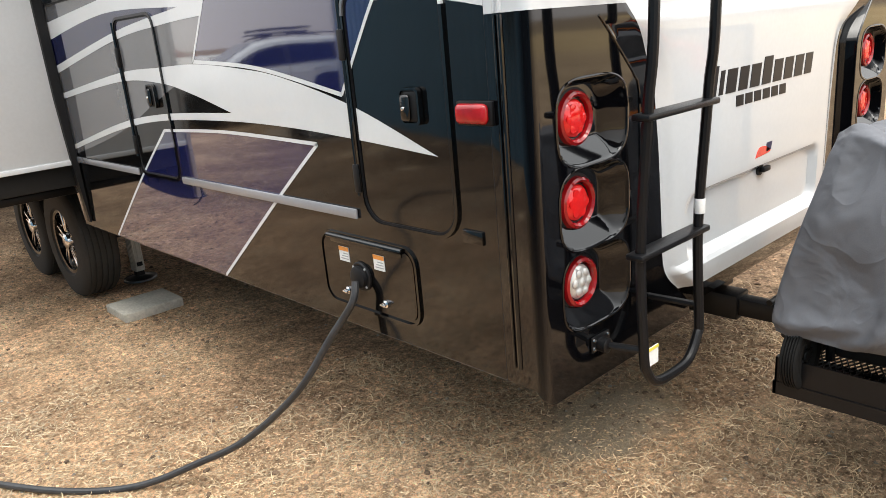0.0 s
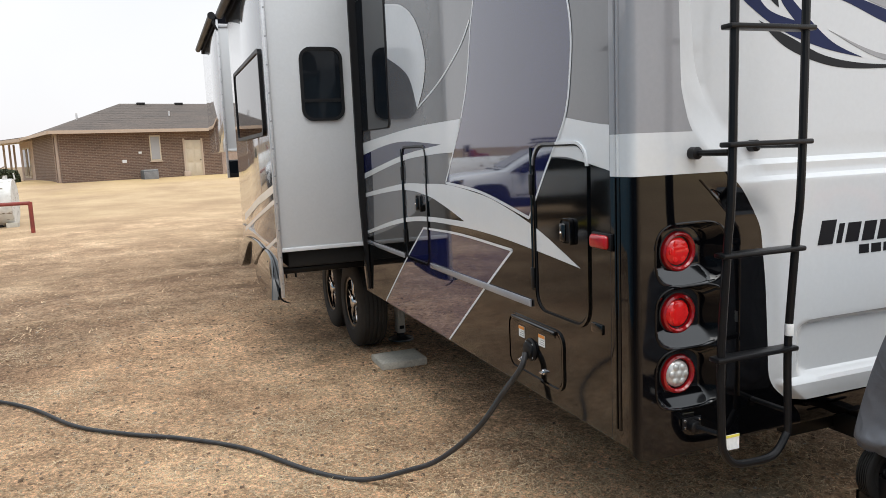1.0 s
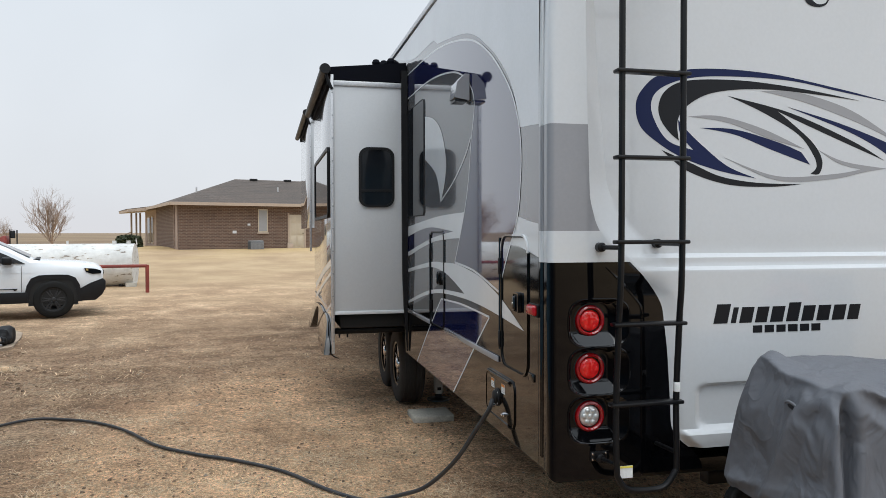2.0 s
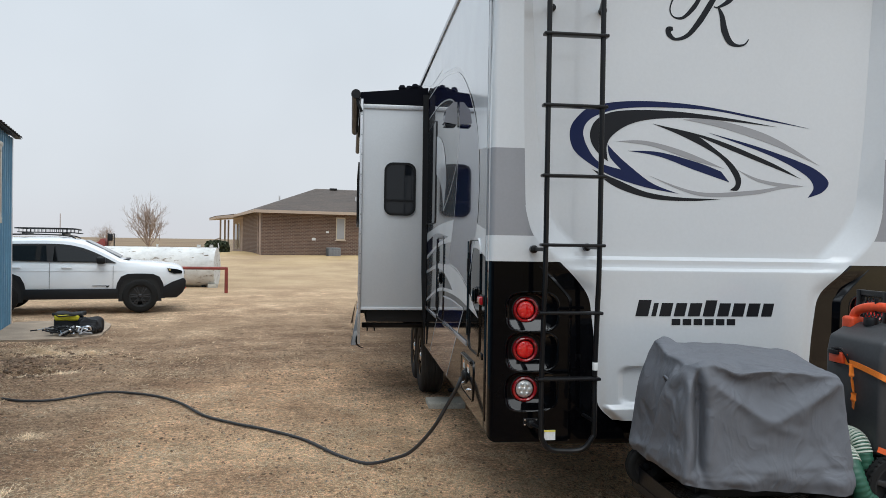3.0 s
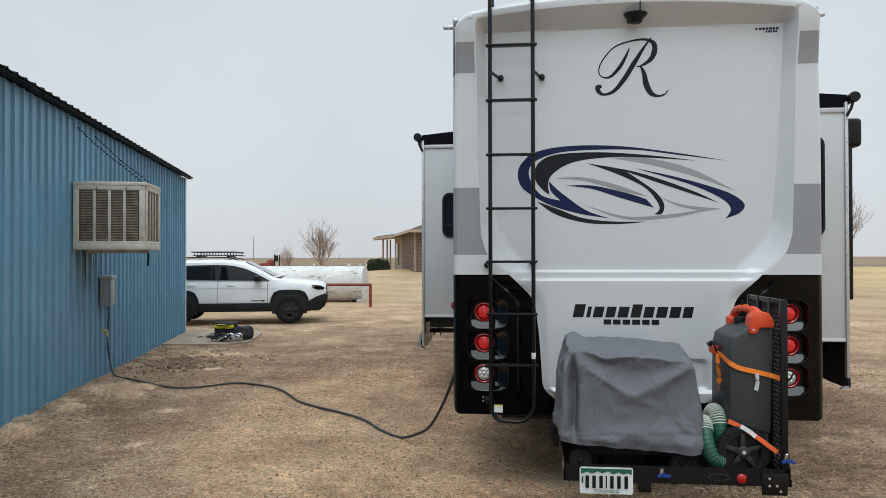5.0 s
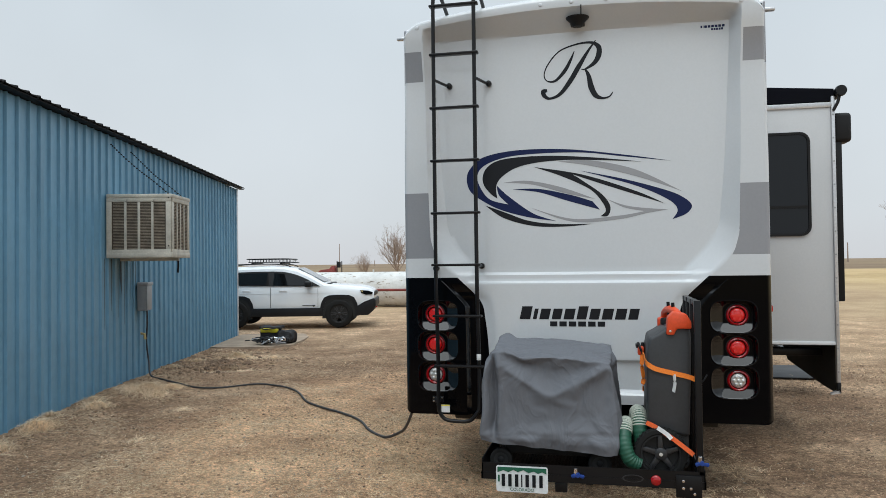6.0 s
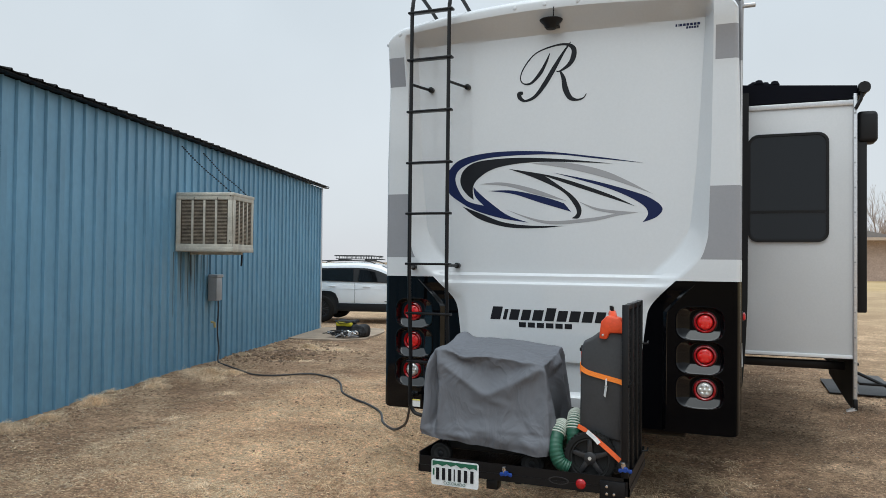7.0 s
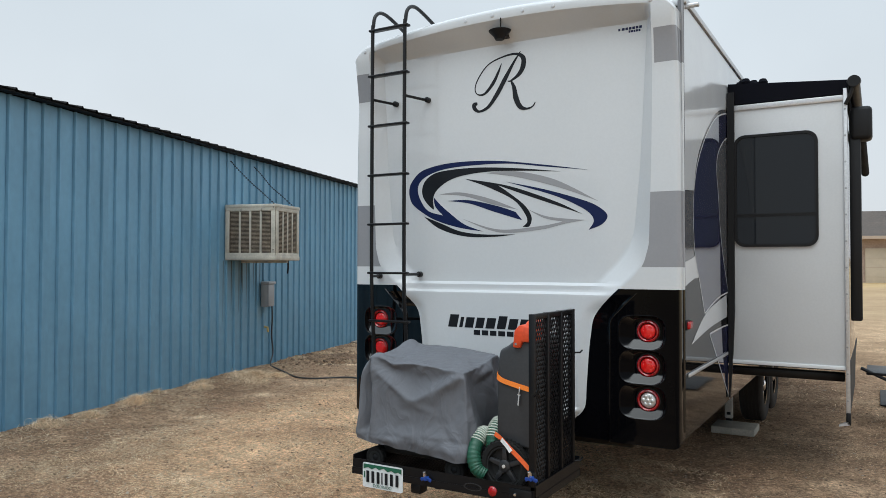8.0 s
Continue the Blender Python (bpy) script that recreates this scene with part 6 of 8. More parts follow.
part("side_latch", box(0.400, 0.420, -0.60, -0.56, 1.09, 1.17, 0.007), M_RUB, tote)
part("pull_hook", tube(spline([(0.418, -0.60, 1.13), (0.385, -0.61, 1.155), (0.38, -0.63, 1.17), (0.383, -0.67, 1.172), (0.39, -0.69, 1.15), (0.405, -0.70, 1.11)], 6), 0.007, 8), M_RUB, tote)


def tote_wheel(x, y, z, r):
    m = Matrix.Translation((x, y, z)) @ pose(0, 0, 0, 90, 0, 0)
    prof = [(r * 0.76, -0.025), (r * 0.80, -0.028), (r * 0.95, -0.026)]
    ty = part("wheel", lathe(prof + [(r, -0.018), (r, 0.018), (r * 0.95, 0.026), (r * 0.80, 0.028), (r * 0.76, 0.022), (r * 0.74, -0.01)], m, 40), M_TYRE, tote, "black plastic wheel with a treaded tyre")
    bm = B()
    for i in range(36):
        for s in (-1, 1):
            box(r * 0.97, r + 0.004, -0.004, 0.004, s * 0.016 - 0.008, s * 0.016 + 0.008, bm=bm, m=m @ pose(0, 0, 0, 0, 0, 10 * i + 5 * (s > 0)))
    part("tread", bm, M_TYRE, ty)
    part("rim", lathe([(r * 0.765, -0.01), (r * 0.765, 0.020), (r * 0.70, 0.022), (r * 0.68, 0.0), (r * 0.66, -0.012), (0, -0.012)], m, 36), M_UNDER, ty)
    for i in range(5):
        sp = slab([(r * 0.16, -0.017), (r * 0.70, -0.012), (r * 0.70, 0.012), (r * 0.16, 0.017)], 0.022, lambda u, v, d: (u, v, 0.016 - d))
        bmesh.ops.bevel(sp, geom=sp.edges[:], offset=0.004, segments=2, affect="EDGES", profile=0.5)
        part("spoke", placed(sp, m @ pose(0, 0, 0, 0, 0, 72 * i + 20)), M_SPOKE, ty)
    hub = part("hub", lathe([(r * 0.24, -0.01), (r * 0.24, 0.020), (r * 0.16, 0.026), (0, 0.026)], m, 24), M_SPOKE, ty)
    part("axle_cap", lathe([(r * 0.07, 0.026), (r * 0.07, 0.031), (0, 0.033)], m, 16), M_JACK, hub)


tote_wheel(0.487, -0.918, 0.562, 0.149)
tote_wheel(0.487, -0.46, 0.562, 0.149)


def strap(name, pts, w, parent=None, material=M_STRAP):
    p = spline(pts, 10)
    bm = B()
    prev = None
    for i, q in enumerate(p):
        up = Vector((0, 0.15, 1)).normalized() * w / 2
        d = (p[min(i + 1, len(p) - 1)] - p[max(i - 1, 0)]).normalized()
        up = (up - d * up.dot(d)).normalized() * w / 2
        o = d.cross(up).normalized() * 0.0015
        cur = [bm.verts.new(q + c) for c in (up + o, -up + o, -up - o, up - o)]
        if prev:
            for a in range(4):
                bm.faces.new((prev[a], prev[(a + 1) % 4], cur[(a + 1) % 4], cur[a]))
        prev = cur
    bmesh.ops.recalc_face_normals(bm, faces=bm.faces)
    return part(name, bm, material, parent)


st = thing("ratchet_strap", (0.5, -0.95, 1.0), "bright orange ratchet strap holding the waste tank", "strap", "orange straps")
strap("webbing", [(0.396, -0.66, 1.115), (0.410, -0.75, 1.105), (0.414, -0.87, 1.085), (0.432, -0.906, 1.070), (0.47, -0.908, 1.050), (0.55, -0.905, 1.03), (0.66, -0.91, 1.005), (0.70, -0.99, 0.99)], 0.028, st)
strap("loose_end", [(0.402, -0.72, 1.105), (0.398, -0.73, 1.04), (0.406, -0.735, 0.97), (0.401, -0.74, 0.93), (0.404, -0.735, 0.89)], 0.026, st)
part("ratchet", box(0.378, 0.414, -0.68, -0.58, 1.10, 1.15, 0.006), M_ORANGE, st)
part("ratchet_lever", box(0.366, 0.382, -0.66, -0.59, 1.142, 1.165, 0.005), M_RUB, st)
strap("care_tag", [(0.57, -0.909, 1.02), (0.573, -0.922, 0.975), (0.565, -0.917, 0.92)], 0.026, st, M_TAG)
part("hook", tube(spline([(0.69, -0.98, 0.992), (0.715, -1.02, 1.0), (0.74, -1.02, 1.04)], 5), 0.005, 6), M_BSTEEL, st)
st2 = thing("ratchet_strap", (0.55, -1.0, 0.7), "bright orange ratchet strap across the tank's wheel", "strap", "orange straps")
strap("webbing", [(0.41, -0.905, 0.735), (0.46, -0.925, 0.715), (0.53, -0.955, 0.675), (0.60, -0.965, 0.625), (0.665, -0.975, 0.575)], 0.026, st2, M_STRAPR)
strap("care_tag", [(0.47, -0.942, 0.715), (0.52, -0.965, 0.685), (0.545, -0.972, 0.66)], 0.024, st2, M_TAG)
part("hook", tube(spline([(0.665, -0.975, 0.575), (0.675, -1.0, 0.553), (0.688, -1.028, 0.556), (0.70, -1.032, 0.575)], 5), 0.005, 6), M_BSTEEL, st2)


def sewer_hose(pts, ring_from, ring_to, label):
    ob = thing("sewer_hose", pts[0], label, "hose", "green hoses")
    p = spline(pts, 14)
    hs = part("hose", tube([q + Vector((0, 0, 0)) for q in p], [0.043 + 0.0018 * math.sin(i * 1.9) for i in range(len(p))], 14), M_GREEN, ob)
    n = len(p)
    for i in range(int(n * ring_from), int(n * ring_to), 2):
        d = (p[min(i + 1, n - 1)] - p[i - 1]).normalized()
        m = Matrix.Translation(p[i]) @ d.to_track_quat("Z", "Y").to_matrix().to_4x4()
        part("hose_ring", lathe([(0.042, -0.005), (0.048, -0.003), (0.048, 0.003), (0.042, 0.005)], m, 14), M_HOSEW, hs)


sewer_hose([(0.36, -0.93, 0.495), (0.31, -0.945, 0.53), (0.283, -0.93, 0.61), (0.285, -0.87, 0.69), (0.295, -0.80, 0.70), (0.305, -0.73, 0.62), (0.31, -0.70, 0.49)], 0.45, 0.80, "ribbed dark green sewer hose looped on the carrier")
sewer_hose([(0.40, -0.80, 0.495), (0.385, -0.85, 0.58), (0.375, -0.855, 0.68), (0.372, -0.81, 0.752), (0.365, -0.73, 0.755), (0.36, -0.66, 0.66), (0.36, -0.64, 0.49)], 0.38, 0.80, "ribbed dark green sewer hose looped on the carrier")

# ---- blue metal shed ----
SH_C = (-5.55 - 0.2673 * 10.6, 10.6)
shed = thing("metal_shed", (0, 0, 0), "blue ribbed steel shed with a dark roof edge", "shed")
SH_L, SH_H, SH_D, PITCH, NPAN = 22.0, 3.5, 9.0, 0.229, 24


def shed_panel():
    """One sheet: four raised ribs; local x along the wall, y outward, z up."""
    bm = B()
    prof_, pw = [], PITCH * 4
    for i in range(4):
        c = (i + 0.5) * PITCH
        for dx, o in ((-PITCH / 2, 0.0), (-0.017, 0.0), (-0.012, 0.028), (0.010, 0.028), (0.014, 0.0), (0.016, -0.013), (0.022, -0.013), (0.025, 0.0)):
            prof_.append((c + dx, o))
        prof_.append((c + PITCH / 2, 0.0)) if i == 3 else None
    cols = [[bm.verts.new((x, o, z)) for z in (-0.05, SH_H)] for x, o in prof_]
    for a, b in zip(cols, cols[1:]):
        bm.faces.new((a[0], b[0], b[1], a[1]))
    bmesh.ops.recalc_face_normals(bm, faces=bm.faces)
    return bm


# local frame of the shed: x from the far corner back along the wall, y outward, z up
shm = Matrix(((0.2673 / math.hypot(0.2673, 1), 1 / math.hypot(0.2673, 1), 0, SH_C[0]), (-1 / math.hypot(0.2673, 1), 0.2673 / math.hypot(0.2673, 1), 0, SH_C[1]), (0, 0, 1, 0), (0, 0, 0, 1)))
p0 = part("wall_panel", shed_panel(), M_BLUE, shed)
p0.matrix_basis = shm
for i in range(1, NPAN):
    o = new("wall_panel", p0.data)
    o.parent, o.matrix_parent_inverse = shed, Matrix.Identity(4)
    o.matrix_basis = shm @ Matrix.Translation((i * PITCH * 4, 0, 0))


part("corner_trim", placed(box(-0.05, 0.03, -0.07, 0.026, -0.05, SH_H, 0.004), shm), M_LINE, shed)
part("inner_wall", placed(box(0.0, SH_L, -0.12, -0.02, -0.05, SH_H), shm), M_UNDER, shed)
part("end_wall", placed(box(-0.02, 0.10, -SH_D, -0.08, -0.05, SH_H), shm), M_BLUE, shed)
part("end_wall", placed(box(SH_L - 0.1, SH_L, -SH_D, -0.08, -0.05, SH_H), shm), M_BLUE, shed)
part("back_wall", placed(box(0, SH_L, -SH_D - 0.1, -SH_D, -0.05, SH_H), shm), M_BLUE, shed)
bm = B()
ribs = int((SH_L + 0.3) / PITCH)
pr = []
for i in range(ribs):
    x = -0.18 + i * PITCH
    pr += [(x, 0.0), (x + 0.10, 0.0), (x + 0.110, 0.020), (x + 0.126, 0.020), (x + 0.136, 0.0)]
colv = [[bm.verts.new((x, y, SH_H + 0.030 + o + (0.16 - y) * 0.18)) for y in (0.16, -SH_D / 2)] + [bm.verts.new((x, -SH_D, SH_H + 0.030 + o))] for x, o in pr]
for a, b in zip(colv, colv[1:]):
    for j in range(2):
        bm.faces.new((a[j], b[j], b[j + 1], a[j + 1]))
for a, b in zip(colv, colv[1:]):
    v1, v2 = bm.verts.new(a[0].co - Vector((0, 0.004, 0.010))), bm.verts.new(b[0].co - Vector((0, 0.004, 0.010)))
    bm.faces.new((a[0], b[0], v2, v1))
bmesh.ops.recalc_face_normals(bm, faces=bm.faces)
part("roof", placed(bm, shm), M_DKROOF, shed, "dark ribbed steel roof edge")
part("eave_trim", placed(box(-0.2, SH_L, 0.03, 0.135, SH_H + 0.004, SH_H + 0.020, 0.004), shm), M_DKROOF, shed)

# evaporative cooler on the shed wall
# along the wall from the corner: s = distance back from the corner
cool = thing("evaporative_cooler", (-6.3, 4.2, 1.82), "weathered beige evaporative cooler on the shed wall", "cooler")
lo_s, hi_s, out = 6.73, 7.49, 0.885
CZ0, CZ1 = 1.835, 2.655
part("cabinet", placed(box(lo_s, hi_s, 0.02, out, CZ0 + 0.02, CZ1 - 0.02, 0.012), shm), M_PAD, cool)


def cooler_face(m, w):
    """Louvred face in its own plane: x across, y outward, z up; under one frame."""
    fr_ = B()
    h = CZ1 - CZ0
    for a, b, c, d in ((0, w, 0, 0.085), (0, w, h - 0.085, h), (0, 0.07, 0.085, h - 0.085), (w - 0.07, w, 0.085, h - 0.085)):
        box(a, b, 0.0, 0.018, c, d, 0.004, bm=fr_)
    f = part("frame", placed(fr_, m), M_BEIGE, cool, "weathered beige cooler frame")
    inner = w - 0.14
    for i in range(1, 4):
        x = 0.07 + inner * i / 4
        mw = 0.019 * w
        part("mullion", placed(box(x - mw, x + mw, 0.0, 0.012, 0.085, h - 0.085, 0.003), m), M_BEIGE, f)
    lv = B()
    for k in range(32):
        z = 0.10 + k * (h - 0.19) / 31
        for i in range(4):
            x = 0.07 + inner * i / 4
            box(x + 0.017, x + inner / 4 - 0.017, -0.006, 0.008, z - 0.0032, z + 0.0032, bm=lv)
    part("louvres", placed(lv, m), M_LOUV, f, "dusty brown louvres")


# outer face, then the end faces
cooler_face(shm @ Matrix.Translation((lo_s, out, CZ0)), hi_s - lo_s)
cooler_face(shm @ Matrix.Translation((hi_s, 0.02, CZ0)) @ Matrix.Rotation(radians(90), 4, "Z") @ Matrix.Scale(-1, 4, (0, 1, 0)), out - 0.02)
part("top_cover", placed(box(lo_s - 0.02, hi_s + 0.025, 0.02, out + 0.025, CZ1 - 0.03, CZ1 + 0.02, 0.01), shm), M_BEIGE, cool)
part("bottom_tray", placed(box(lo_s - 0.015, hi_s + 0.022, 0.02, out + 0.022, CZ0 - 0.03, CZ0 + 0.04, 0.01), shm), M_BEIGE, cool)
for z in (CZ0 + 0.13, CZ1 - 0.03):
    part("screw", placed(lathe([(0, 0.006), (0.008, 0.004), (0.010, 0)], Matrix.Translation((hi_s + 0.02, out - 0.03, z)) @ pose(0, 0, 0, 0, 90, 0), 10), shm), M_CLAD, cool)
for y in (0.30, 0.66):
    part("latch_hook", placed(tube([(hi_s + 0.024, y - 0.02, CZ1 - 0.085), (hi_s + 0.03, y, CZ1 - 0.10), (hi_s + 0.03, y + 0.005, CZ1 - 0.05)], 0.004, 5), shm), M_CLAD, cool)
part("drain_hose", placed(tube([(lo_s + 0.15, out - 0.1, CZ0 - 0.02), (lo_s + 0.15, out - 0.1, CZ0 - 0.16), (lo_s + 0.17, out - 0.1, CZ0 - 0.24)], 0.014, 8), shm), M_RUB, cool)
part("cooler_bracket", placed(box(lo_s + 0.25, lo_s + 0.30, 0.02, out - 0.05, CZ0 - 0.07, CZ0 - 0.03), shm), M_BEIGE, cool)
se = 6.285
eb = thing("electrical_box", (-6.7, 4.66, 1.0), "grey weatherproof electrical outlet box on the shed", "electrical box")
part("box_body", placed(box(se - 0.11, se + 0.11, 0.02, 0.15, 1.02, 1.44, 0.01), shm), M_BOXGREY, eb)
part("box_lid", placed(box(se - 0.085, se + 0.12, 0.15, 0.175, 1.03, 1.40, 0.008), shm), M_BOXGREY, eb)
part("rain_hood", placed(box(se - 0.12, se + 0.125, 0.02, 0.185, 1.40, 1.45, 0.012), shm), M_BOXGREY, eb)
tp = thing("garden_tap", (-6.85, 5.0, 0.6), "small brass tap on the shed wall", "tap")
part("tap_body", placed(tube([(se - 0.02, 0.02, 0.67), (se - 0.02, 0.08, 0.66), (se - 0.02, 0.09, 0.58)], 0.020, 8), shm), M_BRASS, tp)
for s0, s1 in ((7.39, 7.44), (6.67, 6.80)):
    ch_ = thing("support_chain", shm @ Vector((s0, 0.03, 3.37)), "thin dark chain holding the cooler to the eave", "chain", "cooler chains")
    w = spline([(s0, 0.035, 3.38), (s0 + 0.01, 0.20, 3.215), (s1 - 0.02, 0.42, 3.02), (s1, 0.62, 2.865), (s1 + 0.01, 0.84, 2.68)], 12)
    part("wire", placed(tube(w, 0.0028, 5), shm), M_RUB, ch_)
    for q in w[1::2]:
        part("link", placed(box(q.x - 0.006, q.x + 0.006, q.y - 0.010, q.y + 0.010, q.z - 0.011, q.z + 0.007), shm), M_RUB, ch_)
# run-off stains on the sheets below the cooler
rn = random.Random(12)
for i in range(11):
    s_ = 6.40 + 0.115 * i + rn.uniform(-0.03, 0.03)
    w_, zb = rn.uniform(0.006, 0.017), rn.uniform(0.75, 1.40)
    zt = 1.80
    part("run_off_stain", placed(slab([(s_ - w_, zt), (s_ + w_, zt), (s_ + w_ * 0.7, (zt + zb) / 2), (s_ + w_ * 0.15, zb), (s_ - w_ * 0.3, zb), (s_ - w_ * 0.8, (zt + zb) / 2)], 0.001, lambda u, v, d: (u, 0.0275 - d if abs((u / PITCH) % 1 - 0.5) < 0.07 else 0.0022 - d, v)), shm), M_STREAK, shed)
apo = []
for a in range(40):
    th = 2 * math.pi * a / 40
    k_ = 1 + 0.13 * noise.noise((math.cos(th) * 2, math.sin(th) * 2, 4.0)) + 0.05 * noise.noise((math.cos(th) * 7, math.sin(th) * 7, 4.0))
    c_, s_ = math.cos(th), math.sin(th)
    apo.append((1.15 + 1.45 * k_ * math.copysign(abs(c_) ** 0.5, c_), max(0.03, 0.75 + 1.0 * k_ * math.copysign(abs(s_) ** 0.5, s_))))
apron = part("concrete_apron", placed(slab(apo, 0.1, lambda u, v, d: (u, v, 0.034 - d)), shm), M_DUSTY)
tagged(apron, "worn concrete apron at the shed's corner", "concrete slab", kind="structure")

# tool bag and gear on the apron
def crumple(bm, k, amp):
    for v in bm.verts:
        v.co += Vector((noise.noise(v.co * k), noise.noise(v.co * k + Vector((5, 0, 0))), noise.noise(v.co * k + Vector((0, 5, 0))))) * amp
    return bm


def soft_box(x0, x1, y0, y1, z0, z1, r, amp):
    bm = box(x0, x1, y0, y1, z0, z1, r, 3)
    bmesh.ops.subdivide_edges(bm, edges=bm.edges[:], cuts=3, use_grid_fill=True)
    return crumple(bm, 7, amp)


bag = thing("tool_bag", (-6.75, 9.15, 0.04), "open black tool bag with a yellow inside", "tool bag")
part("bag_body", soft_box(-7.02, -6.58, 9.02, 9.32, 0.045, 0.30, 0.06, 0.03), M_BAG, bag)
part("yellow_flap", soft_box(-7.0, -6.62, 9.00, 9.10, 0.255, 0.345, 0.03, 0.02), M_BAGY, bag, "yellow fabric flap")
part("black_top", soft_box(-7.05, -6.58, 9.08, 9.32, 0.32, 0.385, 0.02, 0.03), M_BAG, bag)
part("bag_strap", tube(spline([(-7.0, 9.05, 0.36), (-6.9, 8.98, 0.33), (-6.75, 8.975, 0.34), (-6.62, 9.02, 0.36)], 6), 0.012, 6), M_BAG, bag)
sack = thing("nylon_sack", (-6.43, 9.1, 0.04), "bulging black nylon sack beside the tool bag", "sack")
part("sack_body", soft_box(-6.60, -6.27, 8.95, 9.32, 0.045, 0.30, 0.10, 0.05), M_BAG, sack)
part("sack_flap", soft_box(-6.56, -6.30, 8.93, 9.05, 0.05, 0.16, 0.04, 0.04), M_CLAD, sack)
gear = thing("loose_gear", (-7.0, 8.7, 0.04), "tangled grey straps and metal clamps on the concrete", "gear")
rnd = random.Random(11)
for i in range(26):
    x, y = -7.02 + 0.62 * rnd.random(), 8.62 + 0.26 * rnd.random()
    pts = [(x + 0.22 * (rnd.random() - 0.5), y + 0.2 * (rnd.random() - 0.5), 0.06 + 0.13 * rnd.random()) for _ in range(5)]
    part("strap_piece", tube(spline(pts, 5), 0.010 + 0.010 * rnd.random(), 6), (M_BAG, M_CHROME, M_BAG, M_LGREY, M_CLAD)[i % 5], gear)
for i in range(6):
    x, y = -7.45 + 0.09 * i, 9.15 + 0.1 * rnd.random()
    part("clamp", tube([(x, y, 0.06), (x + 0.10, y + 0.03, 0.07 + 0.02 * rnd.random())], 0.012, 6), M_CHROME if i % 2 else M_BAG, gear)

# ---- white off-road car ----
car = thing("white_suv", (0, 0, 0), "white compact off-road car with black cladding and roof basket", "car")
CT = [(-2.33, 0.60, 0.98, 0.76), (-2.27, 0.50, 1.10, 0.83), (-2.12, 0.44, 1.34, 0.88), (-1.92, 0.40, 1.51, 0.90), (-1.6, 0.36, 1.575, 0.915), (-1.1, 0.33, 1.595, 0.92), (-0.5, 0.33, 1.61, 0.92), (-0.1, 0.33, 1.60, 0.92), (0.25, 0.33, 1.525, 0.92), (0.6, 0.33, 1.36, 0.92), (0.95, 0.33, 1.16, 0.92), (1.13, 0.33, 1.115, 0.92), (1.6, 0.36, 1.085, 0.915), (1.95, 0.40, 1.05, 0.905), (2.11, 0.42, 1.015, 0.88), (2.19, 0.44, 0.975, 0.83), (2.25, 0.47, 0.92, 0.76)]


def car_half(z, w):
    return w if z < 1.0 else w - (z - 1.0) * 0.34


def car_body():
    bm = B()
    rows = []
    for x, zl, zt, w in CT:
        if zt > 1.12:
            sec = [(0, zl), (w * 0.9, zl), (w * 0.985, zl + 0.14), (w, 0.78), (w * 0.985, 1.0), (car_half(zt - 0.07, w), zt - 0.07), (car_half(zt, w) - 0.07, zt - 0.005), (0, zt + 0.02)]
        else:
            sec = [(0, zl), (w * 0.9, zl), (w * 0.985, zl + 0.14), (w, zl + (zt - zl) * 0.55), (w * 0.985, zl + (zt - zl) * 0.80), (w * 0.93, zt - 0.03), (w * 0.82, zt), (0, zt + 0.025)]
        full = [(y, z) for y, z in sec] + [(-y, z) for y, z in sec[-2:0:-1]]
        rows.append([bm.verts.new((x, y, z)) for y, z in full])
    k = len(rows[0])
    for a, b in zip(rows, rows[1:]):
        for i in range(k):
            bm.faces.new((a[i], a[(i + 1) % k], b[(i + 1) % k], b[i]))
    bm.faces.new(rows[0])
    bm.faces.new(rows[-1][::-1])
    bmesh.ops.recalc_face_normals(bm, faces=bm.faces)
    bmesh.ops.subdivide_edges(bm, edges=bm.edges[:], cuts=1, smooth=0.12, use_grid_fill=True)
    return bm


